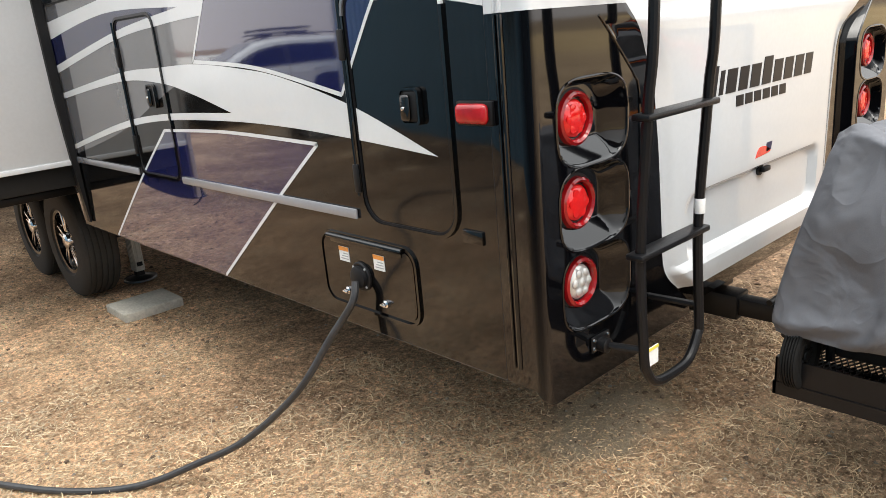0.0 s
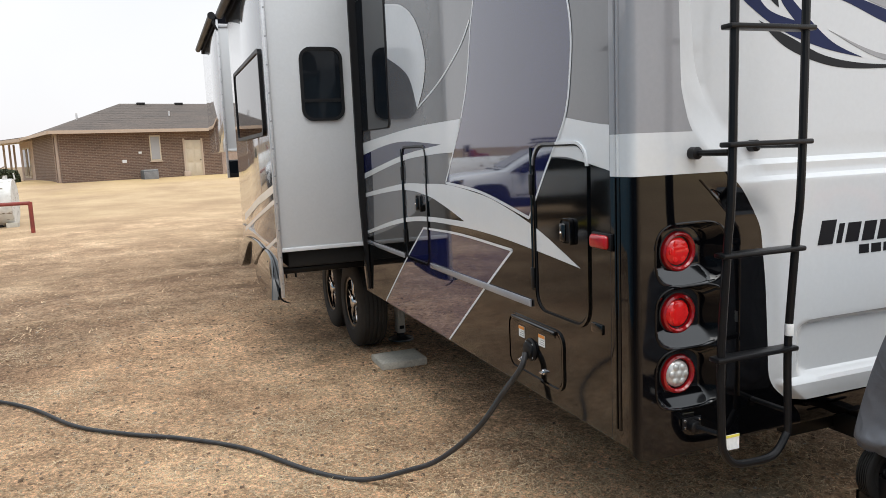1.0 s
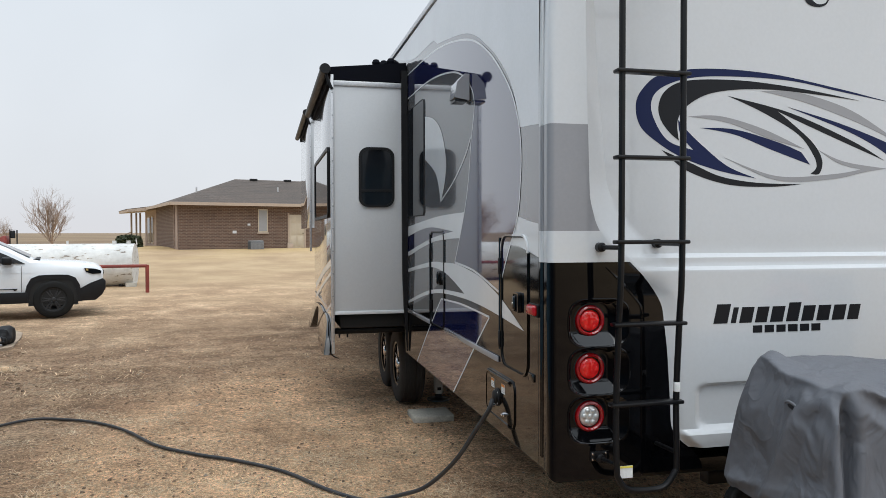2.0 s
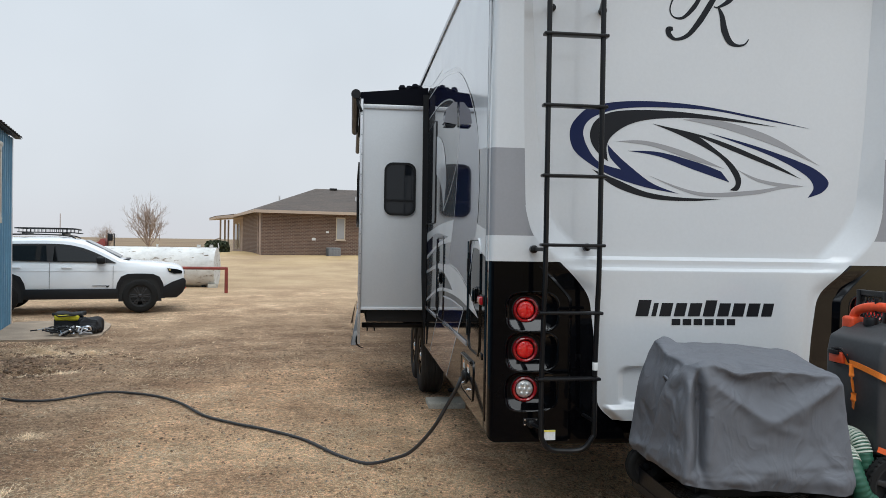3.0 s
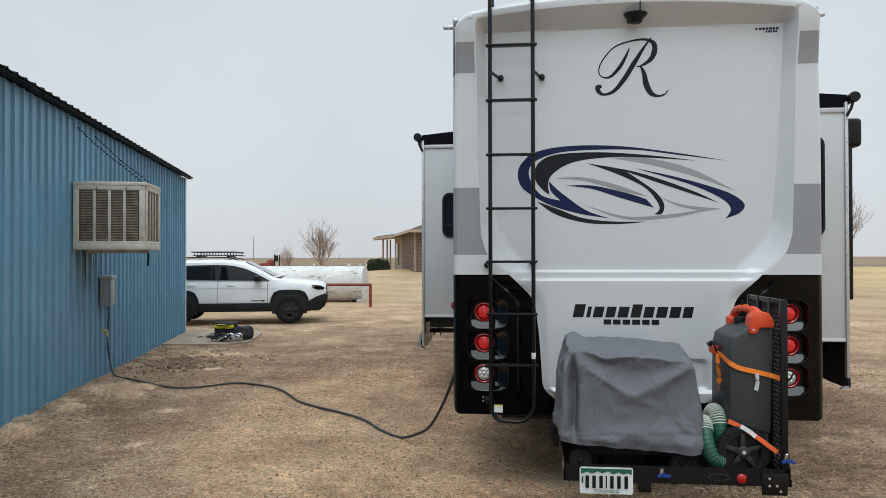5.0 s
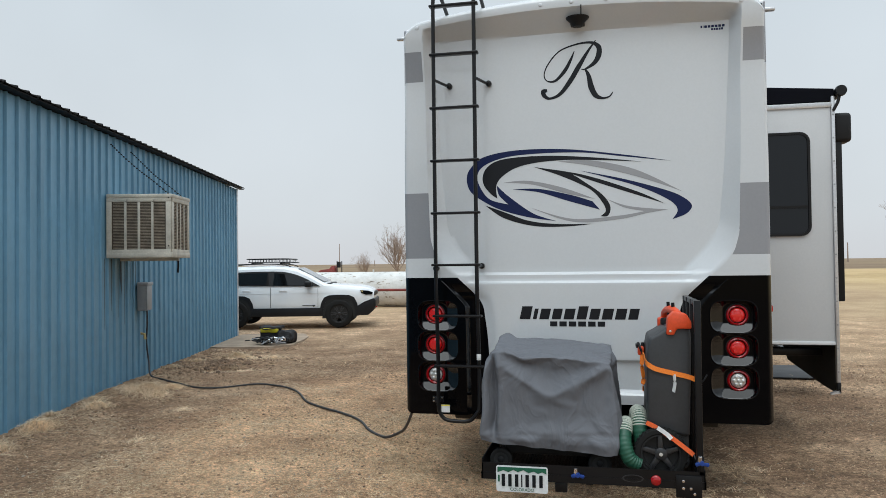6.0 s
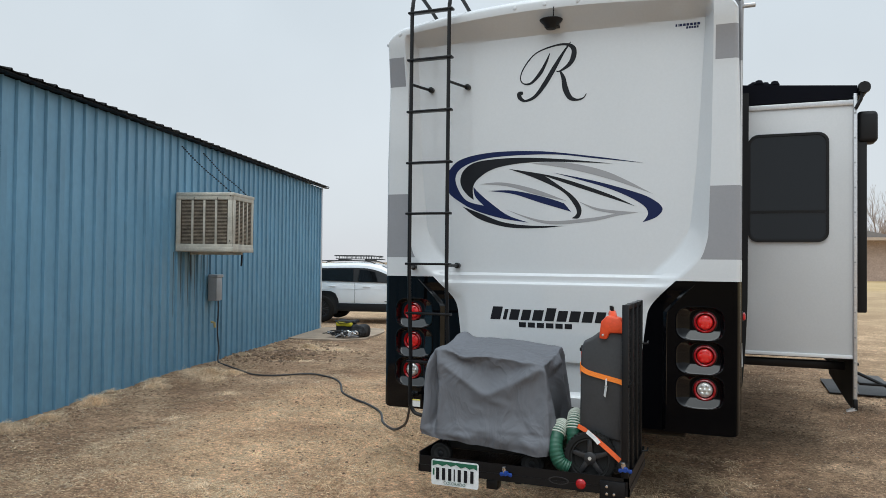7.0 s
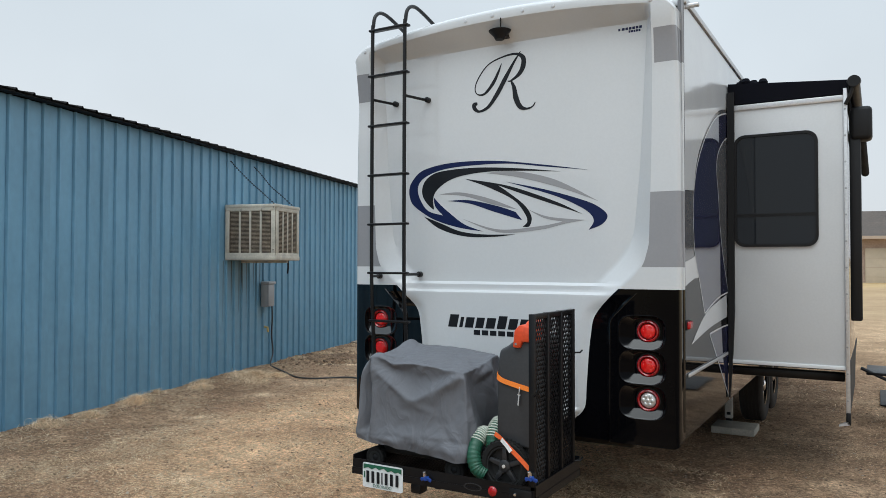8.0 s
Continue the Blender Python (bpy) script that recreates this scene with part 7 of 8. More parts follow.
body = part("body", car_body(), M_CARW, car, "white painted car body", 30)
for s in (-1, 1):
    def on_car(o):
        return lambda x, z, d: (x, s * (car_half(z, 0.92) + o - d), z)
    gls = part("window_band", slab(smooth_outline([(-2.02, 1.141), (-1.88, 1.308), (-1.60, 1.427), (-1.1, 1.462), (-0.3, 1.471), (0.1, 1.418), (0.45, 1.291), (0.86, 1.075)], [(0.86, 1.075), (-0.4, 1.093), (-1.3, 1.110), (-2.02, 1.141)], k=5), 0.03, on_car(0.020)), M_CLAD, body, "black window surround")
    for pts in ([(-1.96, 1.159), (-1.80, 1.317), (-1.58, 1.396), (-1.48, 1.401), (-1.50, 1.141)], [(-1.40, 1.141), (-1.37, 1.405), (-1.05, 1.427), (-0.50, 1.436), (-0.47, 1.115)], [(-0.36, 1.110), (-0.34, 1.431), (-0.10, 1.409), (0.15, 1.352), (0.42, 1.238), (0.66, 1.101)]):
        part("side_window", slab(pts, 0.006, on_car(0.028)), M_CARGLASS, body)
    for cx in (-1.35, 1.35):
        arch = lambda g, zt, zb: [(cx + g * a, zb + (zt - zb) * b) for a, b in ((1.02, 0.0), (1.0, 0.30), (0.93, 0.62), (0.78, 0.88), (0.52, 0.985), (0.2, 1.0), (-0.2, 1.0), (-0.52, 0.985), (-0.78, 0.88), (-0.93, 0.62), (-1.0, 0.30), (-1.02, 0.0))]
        part("wheel_arch", ring_slab(arch(0.50, 0.845, 0.30), arch(0.415, 0.755, 0.30), 0.10, lambda x, z, d: (x, s * (0.938 - d), z)), M_CLAD, body)
        part("wheel_well", slab(arch(0.43, 0.77, 0.24), 0.10, lambda x, z, d: (x, s * (0.926 - d), z)), M_UNDER, body)
        wh = wheel(car, (cx, s * 0.835, 0.36), 0.365, 0.245, pose(0, 0, 0, -s * 90, 0, 0), M_UNDER, M_SPOKE, 6, 0.225, label="all-terrain tyre on a black rim")
    part("sill", box(-0.90, 0.90, s * 0.925 - 0.02, s * 0.925 + 0.02, 0.30, 0.515, 0.012), M_CLAD, body)
    part("door_seam", box(-0.425, -0.418, s * 0.9225 - 0.004, s * 0.9225 + 0.004, 0.52, 1.06), M_CLAD, body)
    part("door_seam", box(0.80, 0.807, s * 0.9225 - 0.004, s * 0.9225 + 0.004, 0.52, 1.02), M_CLAD, body)
    for x in (-1.15, -0.2):
        part("door_handle", box(x, x + 0.2, s * 0.928 - 0.012, s * 0.928 + 0.012, 0.955, 0.985, 0.008), M_CARW, body)
    part("door_emblem", box(0.40, 0.66, s * 0.924 - 0.003, s * 0.924 + 0.003, 0.575, 0.588), M_CLAD, body)
    part("door_emblem", slab([(0.65, 0.592), (0.70, 0.585), (0.735, 0.592), (0.725, 0.56), (0.70, 0.555), (0.69, 0.54), (0.672, 0.56)], 0.006, lambda x, z, d: (x, s * (0.927 - d), z)), M_CLAD, body)
    part("shoulder_crease", box(-1.75, 1.0, s * 0.917 - 0.004, s * 0.917 + 0.004, 0.893, 0.899), M_CARW, body)
    mr = part("door_mirror", box(0.48, 0.66, min(s * 0.93, s * 1.13), max(s * 0.93, s * 1.13), 1.06, 1.21, 0.04, 3), M_CLAD, body)
    hl = part("headlight", slab([(1.90, 0.965), (2.10, 0.945), (2.22, 0.90), (2.21, 0.845), (2.05, 0.84), (1.93, 0.885)], 0.12, lambda x, z, d: (x, s * (float(np.interp(x, [1.9, 2.05, 2.15, 2.23], [0.915, 0.905, 0.885, 0.845])) - d), z)), M_CARGLASS, body, "dark headlight")
    part("amber_marker", slab([(1.925, 0.955), (1.97, 0.95), (1.975, 0.91), (1.94, 0.91)], 0.004, lambda x, z, d: (x, s * (0.919 - d), z)), M_BRASS, hl)
    part("roof_rail", tube(spline([(-1.7, s * 0.60, 1.58), (-1.55, s * 0.61, 1.645), (-0.8, s * 0.62, 1.67), (-0.15, s * 0.62, 1.65), (0.05, s * 0.62, 1.59)], 5), 0.014, 6), M_CLAD, body)
# sky reflection on the glass painted as plain light grey
part("windscreen", slab([(-0.60, 0.12), (0.60, 0.12), (0.70, 0.95), (-0.70, 0.95)], 0.01, lambda y, t, d: (0.12 + 0.85 * t + 0.020 - d, y, 1.598 - 0.44 * t + 0.020 - d)), M_LGREY, body, "windscreen in flat pale grey, the sky's reflection painted in")
part("wiper_cowl", box(0.98, 1.12, -0.72, 0.72, 1.12, 1.155, 0.02), M_CLAD, body)
bmp = slab([(1.80, 0.31), (2.10, 0.31), (2.23, 0.42), (2.295, 0.55), (2.295, 0.70), (2.24, 0.745), (2.0, 0.66), (1.83, 0.56)], 1.70, lambda x, z, d: (x, -0.85 + d, z))
for v in bmp.verts:
    v.co.y *= 1.11 - 0.13 * sstep(1.95, 2.36, v.co.x)
bmesh.ops.bevel(bmp, geom=bmp.edges[:], offset=0.02, segments=2, affect="EDGES", profile=0.5)
part("front_bumper", bmp, M_CLAD, body)
part("grille", box(2.17, 2.275, -0.60, 0.60, 0.80, 0.92, 0.03), M_CLAD, body)
part("rear_bumper", box(-2.36, -2.0, -0.82, 0.82, 0.42, 0.66, 0.05, 3), M_CLAD, body)
part("tow_hook", box(2.27, 2.31, -0.45, -0.42, 0.48, 0.52, 0.008), M_RED, body)
rk = part("roof_basket", tube(spline([(-1.06, -0.5, 1.80), (-0.05, -0.5, 1.80), (0.06, 0.0, 1.77), (-0.05, 0.5, 1.80), (-1.06, 0.5, 1.80), (-1.10, 0.0, 1.80)], 6, True), 0.016, 6, closed=True), M_BSTEEL, car, "black steel roof basket")
for y in (-0.5, -0.25, 0, 0.25, 0.5):
    part("basket_bar", tube([(-1.08, y, 1.715), (-0.02, y, 1.715), (0.10, y, 1.70)], 0.011, 6), M_BSTEEL, rk)
for x in np.arange(-1.05, 0.0, 0.075):
    part("basket_upright", tube([(x, -0.5, 1.715), (x, -0.5, 1.80)], 0.007, 5), M_BSTEEL, rk)
    part("basket_upright", tube([(x, 0.5, 1.715), (x, 0.5, 1.80)], 0.007, 5), M_BSTEEL, rk)
for x in (-0.95, -0.2):
    part("cross_bar", box(x - 0.03, x + 0.03, -0.62, 0.62, 1.655, 1.71, 0.01), M_BSTEEL, rk)
cF, cR = Vector((-6.85, 13.62)), Vector((-9.47, 12.95))
ch = math.degrees(math.atan2((cF - cR).y, (cF - cR).x))
cm = (cF + cR) / 2
car.matrix_basis = pose(cm.x, cm.y, ground_h(cm.x, cm.y) + 0.015, 0, 0, ch)

# ---- old storage tank with a pipe rail ----
tk = thing("storage_tank", (-8.8, 21, 0.2), "old horizontal steel tank with peeling white paint", "tank")
tz = 0.08 + 0.66
r_ = 0.645
bm = lathe([(0, -2.72), (r_ * 0.5, -2.70), (r_ * 0.85, -2.62), (r_ * 0.97, -2.52), (r_, -2.45), (r_, -1.2), (r_ + 0.004, -1.19), (r_, -1.18), (r_, 0.9), (r_ + 0.004, 0.91), (r_, 0.92), (r_, 2.55), (r_ * 0.98, 2.575), (0, 2.58)], pose(-9.0, 20.9, tz, 0, 90, 0), 40)
part("tank_shell", bm, M_TANK, tk)
for x in (-10.4, -6.80):
    part("saddle", box(x - 0.06, x + 0.06, 20.6, 21.2, 0.05, 0.26, 0.01), M_UNDER, tk)
for x in (-7.0, -6.6, -8.3):
    part("filler_neck", tube([(x, 20.8, tz + r_ - 0.02), (x, 20.8, tz + r_ + 0.09)], 0.06 if x > -7.5 else 0.03, 10), M_TANK, tk)
part("lifting_lug", tube([(-6.38, 20.9, tz + r_ - 0.03), (-6.40, 20.9, tz + r_ + 0.15)], 0.02, 6), M_TANK, tk)
rail = thing("pipe_rail", (-7.5, 18.5, 0.1), "rusty red steel pipe guard rail", "rail")
part("top_pipe", tube([(-5.73, 18.46, 0.80), (-11.5, 18.1, 0.80)], 0.045, 10), M_RUST, rail)
for x, y in ((-5.73, 18.46), (-8.6, 18.28), (-11.5, 18.1)):
    part("post", tube([(x, y, 0.0), (x, y, 0.83)], 0.05, 10), M_RUST, rail)
blk = part("concrete_block", box(-6.62, -6.34, 20.35, 20.6, 0.05, 0.22, 0.01), M_CONC)
tagged(blk, "concrete block beside the old tank", "block")

# ---- brick house ----
HU = Vector((0.966, 0.259, 0)).normalized()
HV = Vector((-HU.y, HU.x, 0))
HB = 0.62
HM = Matrix(((HU.x, HV.x, 0, -7.18), (HU.y, HV.y, 0, 39.6), (0, 0, 1, HB), (0, 0, 0, 1)))
house = thing("brick_house", (-1, 42, HB), "single-storey brown brick house with a hipped shingle roof", "house")


def uv_box(x0, x1, y0, y1, z0, z1):
    bm = box(x0, x1, y0, y1, z0, z1)
    uv = bm.loops.layers.uv.new("UVMap")
    for f in bm.faces:
        for lp in f.loops:
            c = lp.vert.co
            lp[uv].uv = (c.x, c.z) if abs(f.normal.y) > 0.5 else (c.y, c.z) if abs(f.normal.x) > 0.5 else (c.x, c.y)
    return bm


WH = 2.74
HL, HD = 17.0, 9.2
part("wall", placed(uv_box(0, 8.25, 0, 0.25, -0.5, WH), HM), M_BRICK, house, "brown brick wall")
part("wall", placed(uv_box(0.0, 0.25, 0.25, HD, -0.5, WH), HM), M_BRICK, house, "brown brick wall")
part("garage_wall", placed(uv_box(8.25, HL, 0.15, 0.4, -0.5, WH), HM), M_TANBRICK, house, "tan brick garage wall")
part("end_wall", placed(uv_box(HL - 0.25, HL, 0.4, HD, -0.5, WH), HM), M_BRICK, house)
part("back_wall", placed(uv_box(0.25, HL - 0.25, HD - 0.25, HD, -0.5, WH), HM), M_BRICK, house)
part("corner_panel", placed(box(-0.05, 0.0, 0.35, 1.05, -0.2, WH - 0.05, 0.01), HM), M_TANBRICK, house, "pale narrow panel on the gable wall")
part("downpipe", placed(tube([(-0.06, 1.2, -0.3), (-0.06, 1.2, WH - 0.05)], 0.05, 8), HM), M_BARK, house)
for y0, y1 in ((10.9, 12.0), (12.4, 13.9)):
    gw = part("window", placed(box(0.0, 0.05, y0, y1, 0.35, 2.25, 0.01), HM), M_HDOOR, house, "tall window with a pale frame")
    part("pane", placed(box(-0.012, 0.0, y0 + 0.12, y1 - 0.12, 0.45, 2.15), HM), M_GLASS, gw)
ev = 0.55
bm = B()
c = [bm.verts.new(p) for p in ((-ev, -ev, WH), (HL + ev, -ev, WH), (HL + ev, HD + ev, WH), (-ev, HD + ev, WH))]
rise = 1.72
rg = [bm.verts.new((4.1, HD / 2, WH + rise)), bm.verts.new((HL - 4.1, HD / 2, WH + rise))]
for f in ((c[0], c[1], rg[1], rg[0]), (c[1], c[2], rg[1]), (c[2], c[3], rg[0], rg[1]), (c[3], c[0], rg[0])):
    bm.faces.new(f)
bm.faces.new(c[::-1])
bmesh.ops.recalc_face_normals(bm, faces=bm.faces)
roof = part("roof", placed(bm, HM), M_SHING, house, "grey-brown asphalt shingle roof")
bm = B()
nrow = 15
for i in range(nrow):
    t0 = i / nrow
    z = WH + rise * t0 + 0.012
    y = -ev + (HD / 2 + ev) * t0
    x0, x1 = -ev + (4.1 + ev) * t0, HL + ev - (4.1 + ev) * t0
    slope = Vector((0, HD / 2 + ev, rise)).normalized() * 0.03
    vs = [bm.verts.new(p) for p in ((x0, y, z), (x1, y, z), (x1, y + 0.02, z + 0.0), (x0, y + 0.02, z + 0.0))]
    bm.faces.new(vs)
part("shingle_courses", placed(bm, HM), M_SHING, roof)
for a in ((-ev, HL + ev, -ev - 0.03, -ev), (-ev - 0.03, -ev, -ev, HD + ev)):
    part("fascia", placed(box(a[0], a[1], a[2], a[3], WH - 0.14, WH + 0.03), HM), M_FASCIA, house, "tan fascia board")
part("soffit", placed(box(-ev, HL + ev, -ev, 0.0, WH - 0.03, WH - 0.005), HM), M_FASCIA, house)
for x, y, z, h in ((6.1, 2.0, WH + 0.85, 0.28), (1.4, 2.6, WH + 0.6, 0.45)):
    part("roof_vent", placed(tube([(x, y, z - 0.1), (x, y, z + h)], 0.05, 8), HM), M_TRIM, house)
for x in (5.0, 7.2):
    part("ridge_vent", placed(box(x, x + 0.45, HD / 2 - 0.3, HD / 2 - 0.05, WH + rise - 0.08, WH + rise + 0.05, 0.01), HM), M_CLAD, house)
hw = part("window", placed(box(4.35, 4.92, -0.03, 0.05, 1.1, 2.45, 0.005), HM), M_HDOOR, house, "narrow window with a pale frame")
part("pane", placed(box(4.41, 4.86, -0.04, -0.028, 1.17, 2.38), HM), M_LGREY, hw)
part("window_sill", placed(box(4.3, 4.97, -0.09, 0.0, 1.03, 1.1), HM), M_FASCIA, hw)
hdoor = part("door", placed(box(6.2, 7.1, -0.02, 0.05, 0.1, 2.15, 0.005), HM), M_HDOOR, house, "cream panelled back door")
for x in (6.3, 6.7):
    for z0, z1 in ((0.27, 0.87), (0.97, 1.57), (1.67, 2.02)):
        part("door_panel", placed(box(x, x + 0.3, -0.032, -0.018, z0, z1, 0.006), HM), M_HDOOR, hdoor)
part("door_frame", placed(box(7.1, 7.2, -0.05, 0.05, 0.1, 2.24), HM), M_FASCIA, hdoor)
part("door_frame", placed(box(6.1, 6.2, -0.05, 0.05, 0.1, 2.24), HM), M_FASCIA, hdoor)
part("door_knob", placed(lathe([(0, 0.06), (0.03, 0.05), (0.03, 0.02), (0, 0)], pose(7.02, -0.02, 1.05, 90), 10), HM), M_CLAD, hdoor)
acu = thing("air_conditioner", (0, 0, 0), "grey outdoor air-conditioning unit beside the house", "air conditioner")
part("casing", placed(box(3.65, 4.40, -1.1, -0.4, -0.2, 0.60, 0.03), HM), M_ACGREY, acu)
bm = B()
for i in range(16):
    x = 3.68 + i * 0.045
    box(x, x + 0.02, -1.125, -1.1, 0.0, 0.55, bm=bm)
part("grille", placed(bm, HM), M_LGREY, acu)
part("fan_guard", placed(box(3.67, 4.38, -1.08, -0.42, 0.60, 0.64, 0.01), HM), M_BOXGREY, acu)
part("hose_reel", placed(box(6.0, 6.35, -0.35, -0.05, 0.05, 0.45, 0.05), HM), M_FASCIA, house)
for x, z, w in ((2.9, 1.05, 0.22), (3.75, 1.5, 0.16)):
    part("wall_vent", placed(box(x, x + w, -0.03, 0.0, z, z + w * 0.7), HM), M_LINE, house)
gd = part("garage_door", placed(box(9.3, 12.6, 0.08, 0.16, 0.0, 2.1, 0.01), HM), M_HDOOR, house, "tan sectional garage door")
for z in (0.52, 1.04, 1.56):
    part("door_joint", placed(box(9.32, 12.58, 0.07, 0.08, z - 0.012, z + 0.012), HM), M_FASCIA, gd)
# porch on the far gable
part("wing_wall", placed(uv_box(0.05, 0.30, HD, 15.6, -0.5, WH), HM), M_TANBRICK, house, "tan wall of the porch wing")
part("porch_roof", placed(slab([(0.1, 2.86), (-1.72, 2.62), (-1.72, 2.46), (0.1, 2.60)], 5.9, lambda u, z, d: (u, HD + 0.5 + d, z)), HM), M_FASCIA, house, "sloping porch roof with a tan fascia")
part("porch_roof_top", placed(slab([(0.1, 2.90), (-1.75, 2.65), (-1.75, 2.625), (0.1, 2.865)], 5.9, lambda u, z, d: (u, HD + 0.5 + d, z)), HM), M_SHING, house)
for u in (-0.95, -0.62, -0.36):
    part("porch_post", placed(box(u - 0.06, u + 0.06, 14.9, 15.02, -0.4, 2.52), HM), M_FASCIA, house)
part("porch_handrail", placed(tube([(-1.9, 14.6, 0.75), (-0.95, 14.9, 1.15)], 0.035, 6), HM), M_FASCIA, house)
part("porch_floor", placed(box(-1.5, 0.05, HD + 0.3, 15.5, -0.5, 0.1), HM), M_CONC, house)


def leafy(name, centre, radius, n, size, material, label, cat, seed):
    rn = random.Random(seed)
    vs, fs = [], []
    for i in range(n):
        a, b, q = rn.uniform(0, 2 * math.pi), rn.uniform(-0.2, 1), rn.uniform(0.6, 1.05)
        c_ = math.sqrt(max(0, 1 - b * b))
        k_ = 1 / max(abs(c_ * math.cos(a)), abs(c_ * math.sin(a)), abs(b)) ** 0.6
        p = Vector((centre[0] + radius[0] * q * k_ * c_ * math.cos(a), centre[1] + radius[1] * q * k_ * c_ * math.sin(a), centre[2] + radius[2] * q * k_ * b))
        u = Vector((rn.gauss(0, 1), rn.gauss(0, 1), rn.gauss(0, 1))).normalized() * size
        w_ = u.orthogonal().normalized() * size * 0.5
        k = len(vs)
        vs += [p - w_, p + u * 0.6, p + w_, p - u * 0.5]
        fs.append((k, k + 1, k + 2, k + 3))
    me_ = bpy.data.meshes.new(name)
    me_.from_pydata(vs, [], fs)
    me_.materials.append(material)
    return tagged(new(name, me_), label, cat)


bp_ = (-10.7, 45.2, 0.85)
leafy("evergreen_bush", bp_, (0.74, 0.7, 0.70), 3200, 0.12, M_BUSH, "dark green clipped evergreen bush by the porch", "bush", 4)


def bare_tree(at, height, seed, label):
    rn = random.Random(seed)
    ob = thing("bare_tree", at, label, "tree", "leafless trees")
    tr, cr = B(), B()

    def grow(p, d, ln, r, lev, bm):
        pts, q = [p], p
        for i in range(3):
            d = (d + Vector((rn.gauss(0, 0.10), rn.gauss(0, 0.10), rn.gauss(0.05, 0.06)))).normalized()
            q = q + d * ln / 3
            pts.append(q)
        tube(pts, [max(r * (1 - 0.5 * i / 3), height * 0.0009) for i in range(4)], 6 if lev < 2 else 4 if lev < 3 else 3, bm)
        if lev >= 5:
            return
        for i in range(8 if lev == 0 else 5 if lev == 1 else 4 if lev < 3 else 3):
            k = rn.choice((1, 2, 3, 3))
            o = Matrix.Rotation(rn.uniform(0, 2 * math.pi), 3, d) @ d.orthogonal().normalized()
            sp = rn.uniform(0.18, 1.15) if lev == 0 else rn.uniform(0.3, 0.85)
            nd = (d + o * sp + Vector((0, 0, 0.2))).normalized()
            grow(pts[k], nd, height * (0.43 - 0.15 * sp) if lev == 0 else ln * rn.uniform(0.55, 0.75), r * 0.5, lev + 1, cr)

    base = Vector(at) - Vector((0, 0, 0.15))
    grow(base, Vector((0, 0, 1)), height * 0.15, height * 0.026, 0, tr)
    part("trunk", tr, M_BARK, ob)
    part("crown", cr, M_BARK, ob)
    return ob


for x, y, h, sd in ((-20.15, 65.0, 5.2, 1), (-24.9, 70.0, 2.9, 5), (24.0, 60.0, 7.4, 3), (28.5, 66.0, 7.0, 7), (11.2, 60.0, 6.5, 4)):
    bare_tree((x, y, ground_h(x, y)), h, sd, "leafless spreading tree in dry grass")

# poles and a red farm machine far off
for x, y, h in ((-170, 448, 15), (-150, 460, 4), (-120, 470, 4), (60, 300, 8), (95, 320, 8)):
    po = part("utility_pole", tube([(x, y, 0), (x, y, h)], [0.30, 0.20], 6), M_BARK)
    tagged(po, "distant wooden utility pole", "pole", "utility poles")
pj = thing("farm_machine", (-10.6, 22.3, 0.1), "small red farm machine behind the old tank", "machine")
bm = slab([(-11.05, 0.55), (-10.34, 0.55), (-10.34, 1.50), (-10.40, 1.64), (-10.50, 1.60), (-10.56, 1.51), (-10.95, 1.46), (-11.05, 1.38)], 0.40, lambda u, v, d: (u, 22.1 + d, v))
bmesh.ops.bevel(bm, geom=bm.edges[:], offset=0.03, segments=2, affect="EDGES", profile=0.5)
part("hood", bm, M_RUST, pj)
for x in (-10.95, -10.45):
    part("machine_wheel", lathe([(0.12, -0.09), (0.30, -0.09), (0.33, -0.05), (0.33, 0.05), (0.30, 0.09), (0.12, 0.09)], pose(x, 22.02, ground_h(x, 22.0) + 0.32, 90), 20), M_TYRE, pj)
part("roll_frame", tube([(-10.10, 22.3, 0.05), (-10.10, 22.3, 1.80), (-10.30, 22.3, 1.815), (-10.30, 22.3, 1.26)], 0.022, 6), M_CLAD, pj)
part("mirror", box(-10.28, -10.15, 22.26, 22.34, 1.55, 1.785, 0.02), M_CLAD, pj)

# ---- tow truck in front of the camper ----
tr = thing("pickup_truck", (0, 12.5, 0), "white pickup truck hitched to the camper", "truck")
bm = box(-0.98, 0.98, 9.7, 12.2, 0.62, 1.38, 0.05, 3)
part("bed", bm, M_CARW, tr)
part("cab", box(-0.98, 0.98, 12.2, 14.6, 0.55, 1.30, 0.06, 3), M_CARW, tr)
part("cab_top", box(-0.86, 0.86, 12.3, 14.0, 1.30, 1.95, 0.12, 3), M_GLASS, tr)
part("bonnet", box(-0.95, 0.95, 14.6, 16.0, 0.55, 1.25, 0.1, 3), M_CARW, tr)
for s in (-1, 1):
    mm = part("tow_mirror", box(min(s * 1.20, s * 1.46), max(s * 1.20, s * 1.46), 12.95, 13.05, 1.31, 1.66, 0.04, 3), M_CLAD, tr, "large black towing mirror")
    part("mirror_glass", box(min(s * 1.22, s * 1.44), max(s * 1.22, s * 1.44), 12.943, 12.952, 1.40, 1.63), M_GLASS, mm)
    part("mirror_arm", tube([(s * 0.95, 13.0, 1.35), (s * 1.25, 13.0, 1.42)], 0.03, 8), M_CLAD, mm)
    for y in (10.7, 14.9):
        wheel(tr, (s * 0.87, y, 0.42), 0.41, 0.27, pose(0, 0, 0, 0, s * 90, 0), M_BLACK, M_CHROME, 6, 0.24)

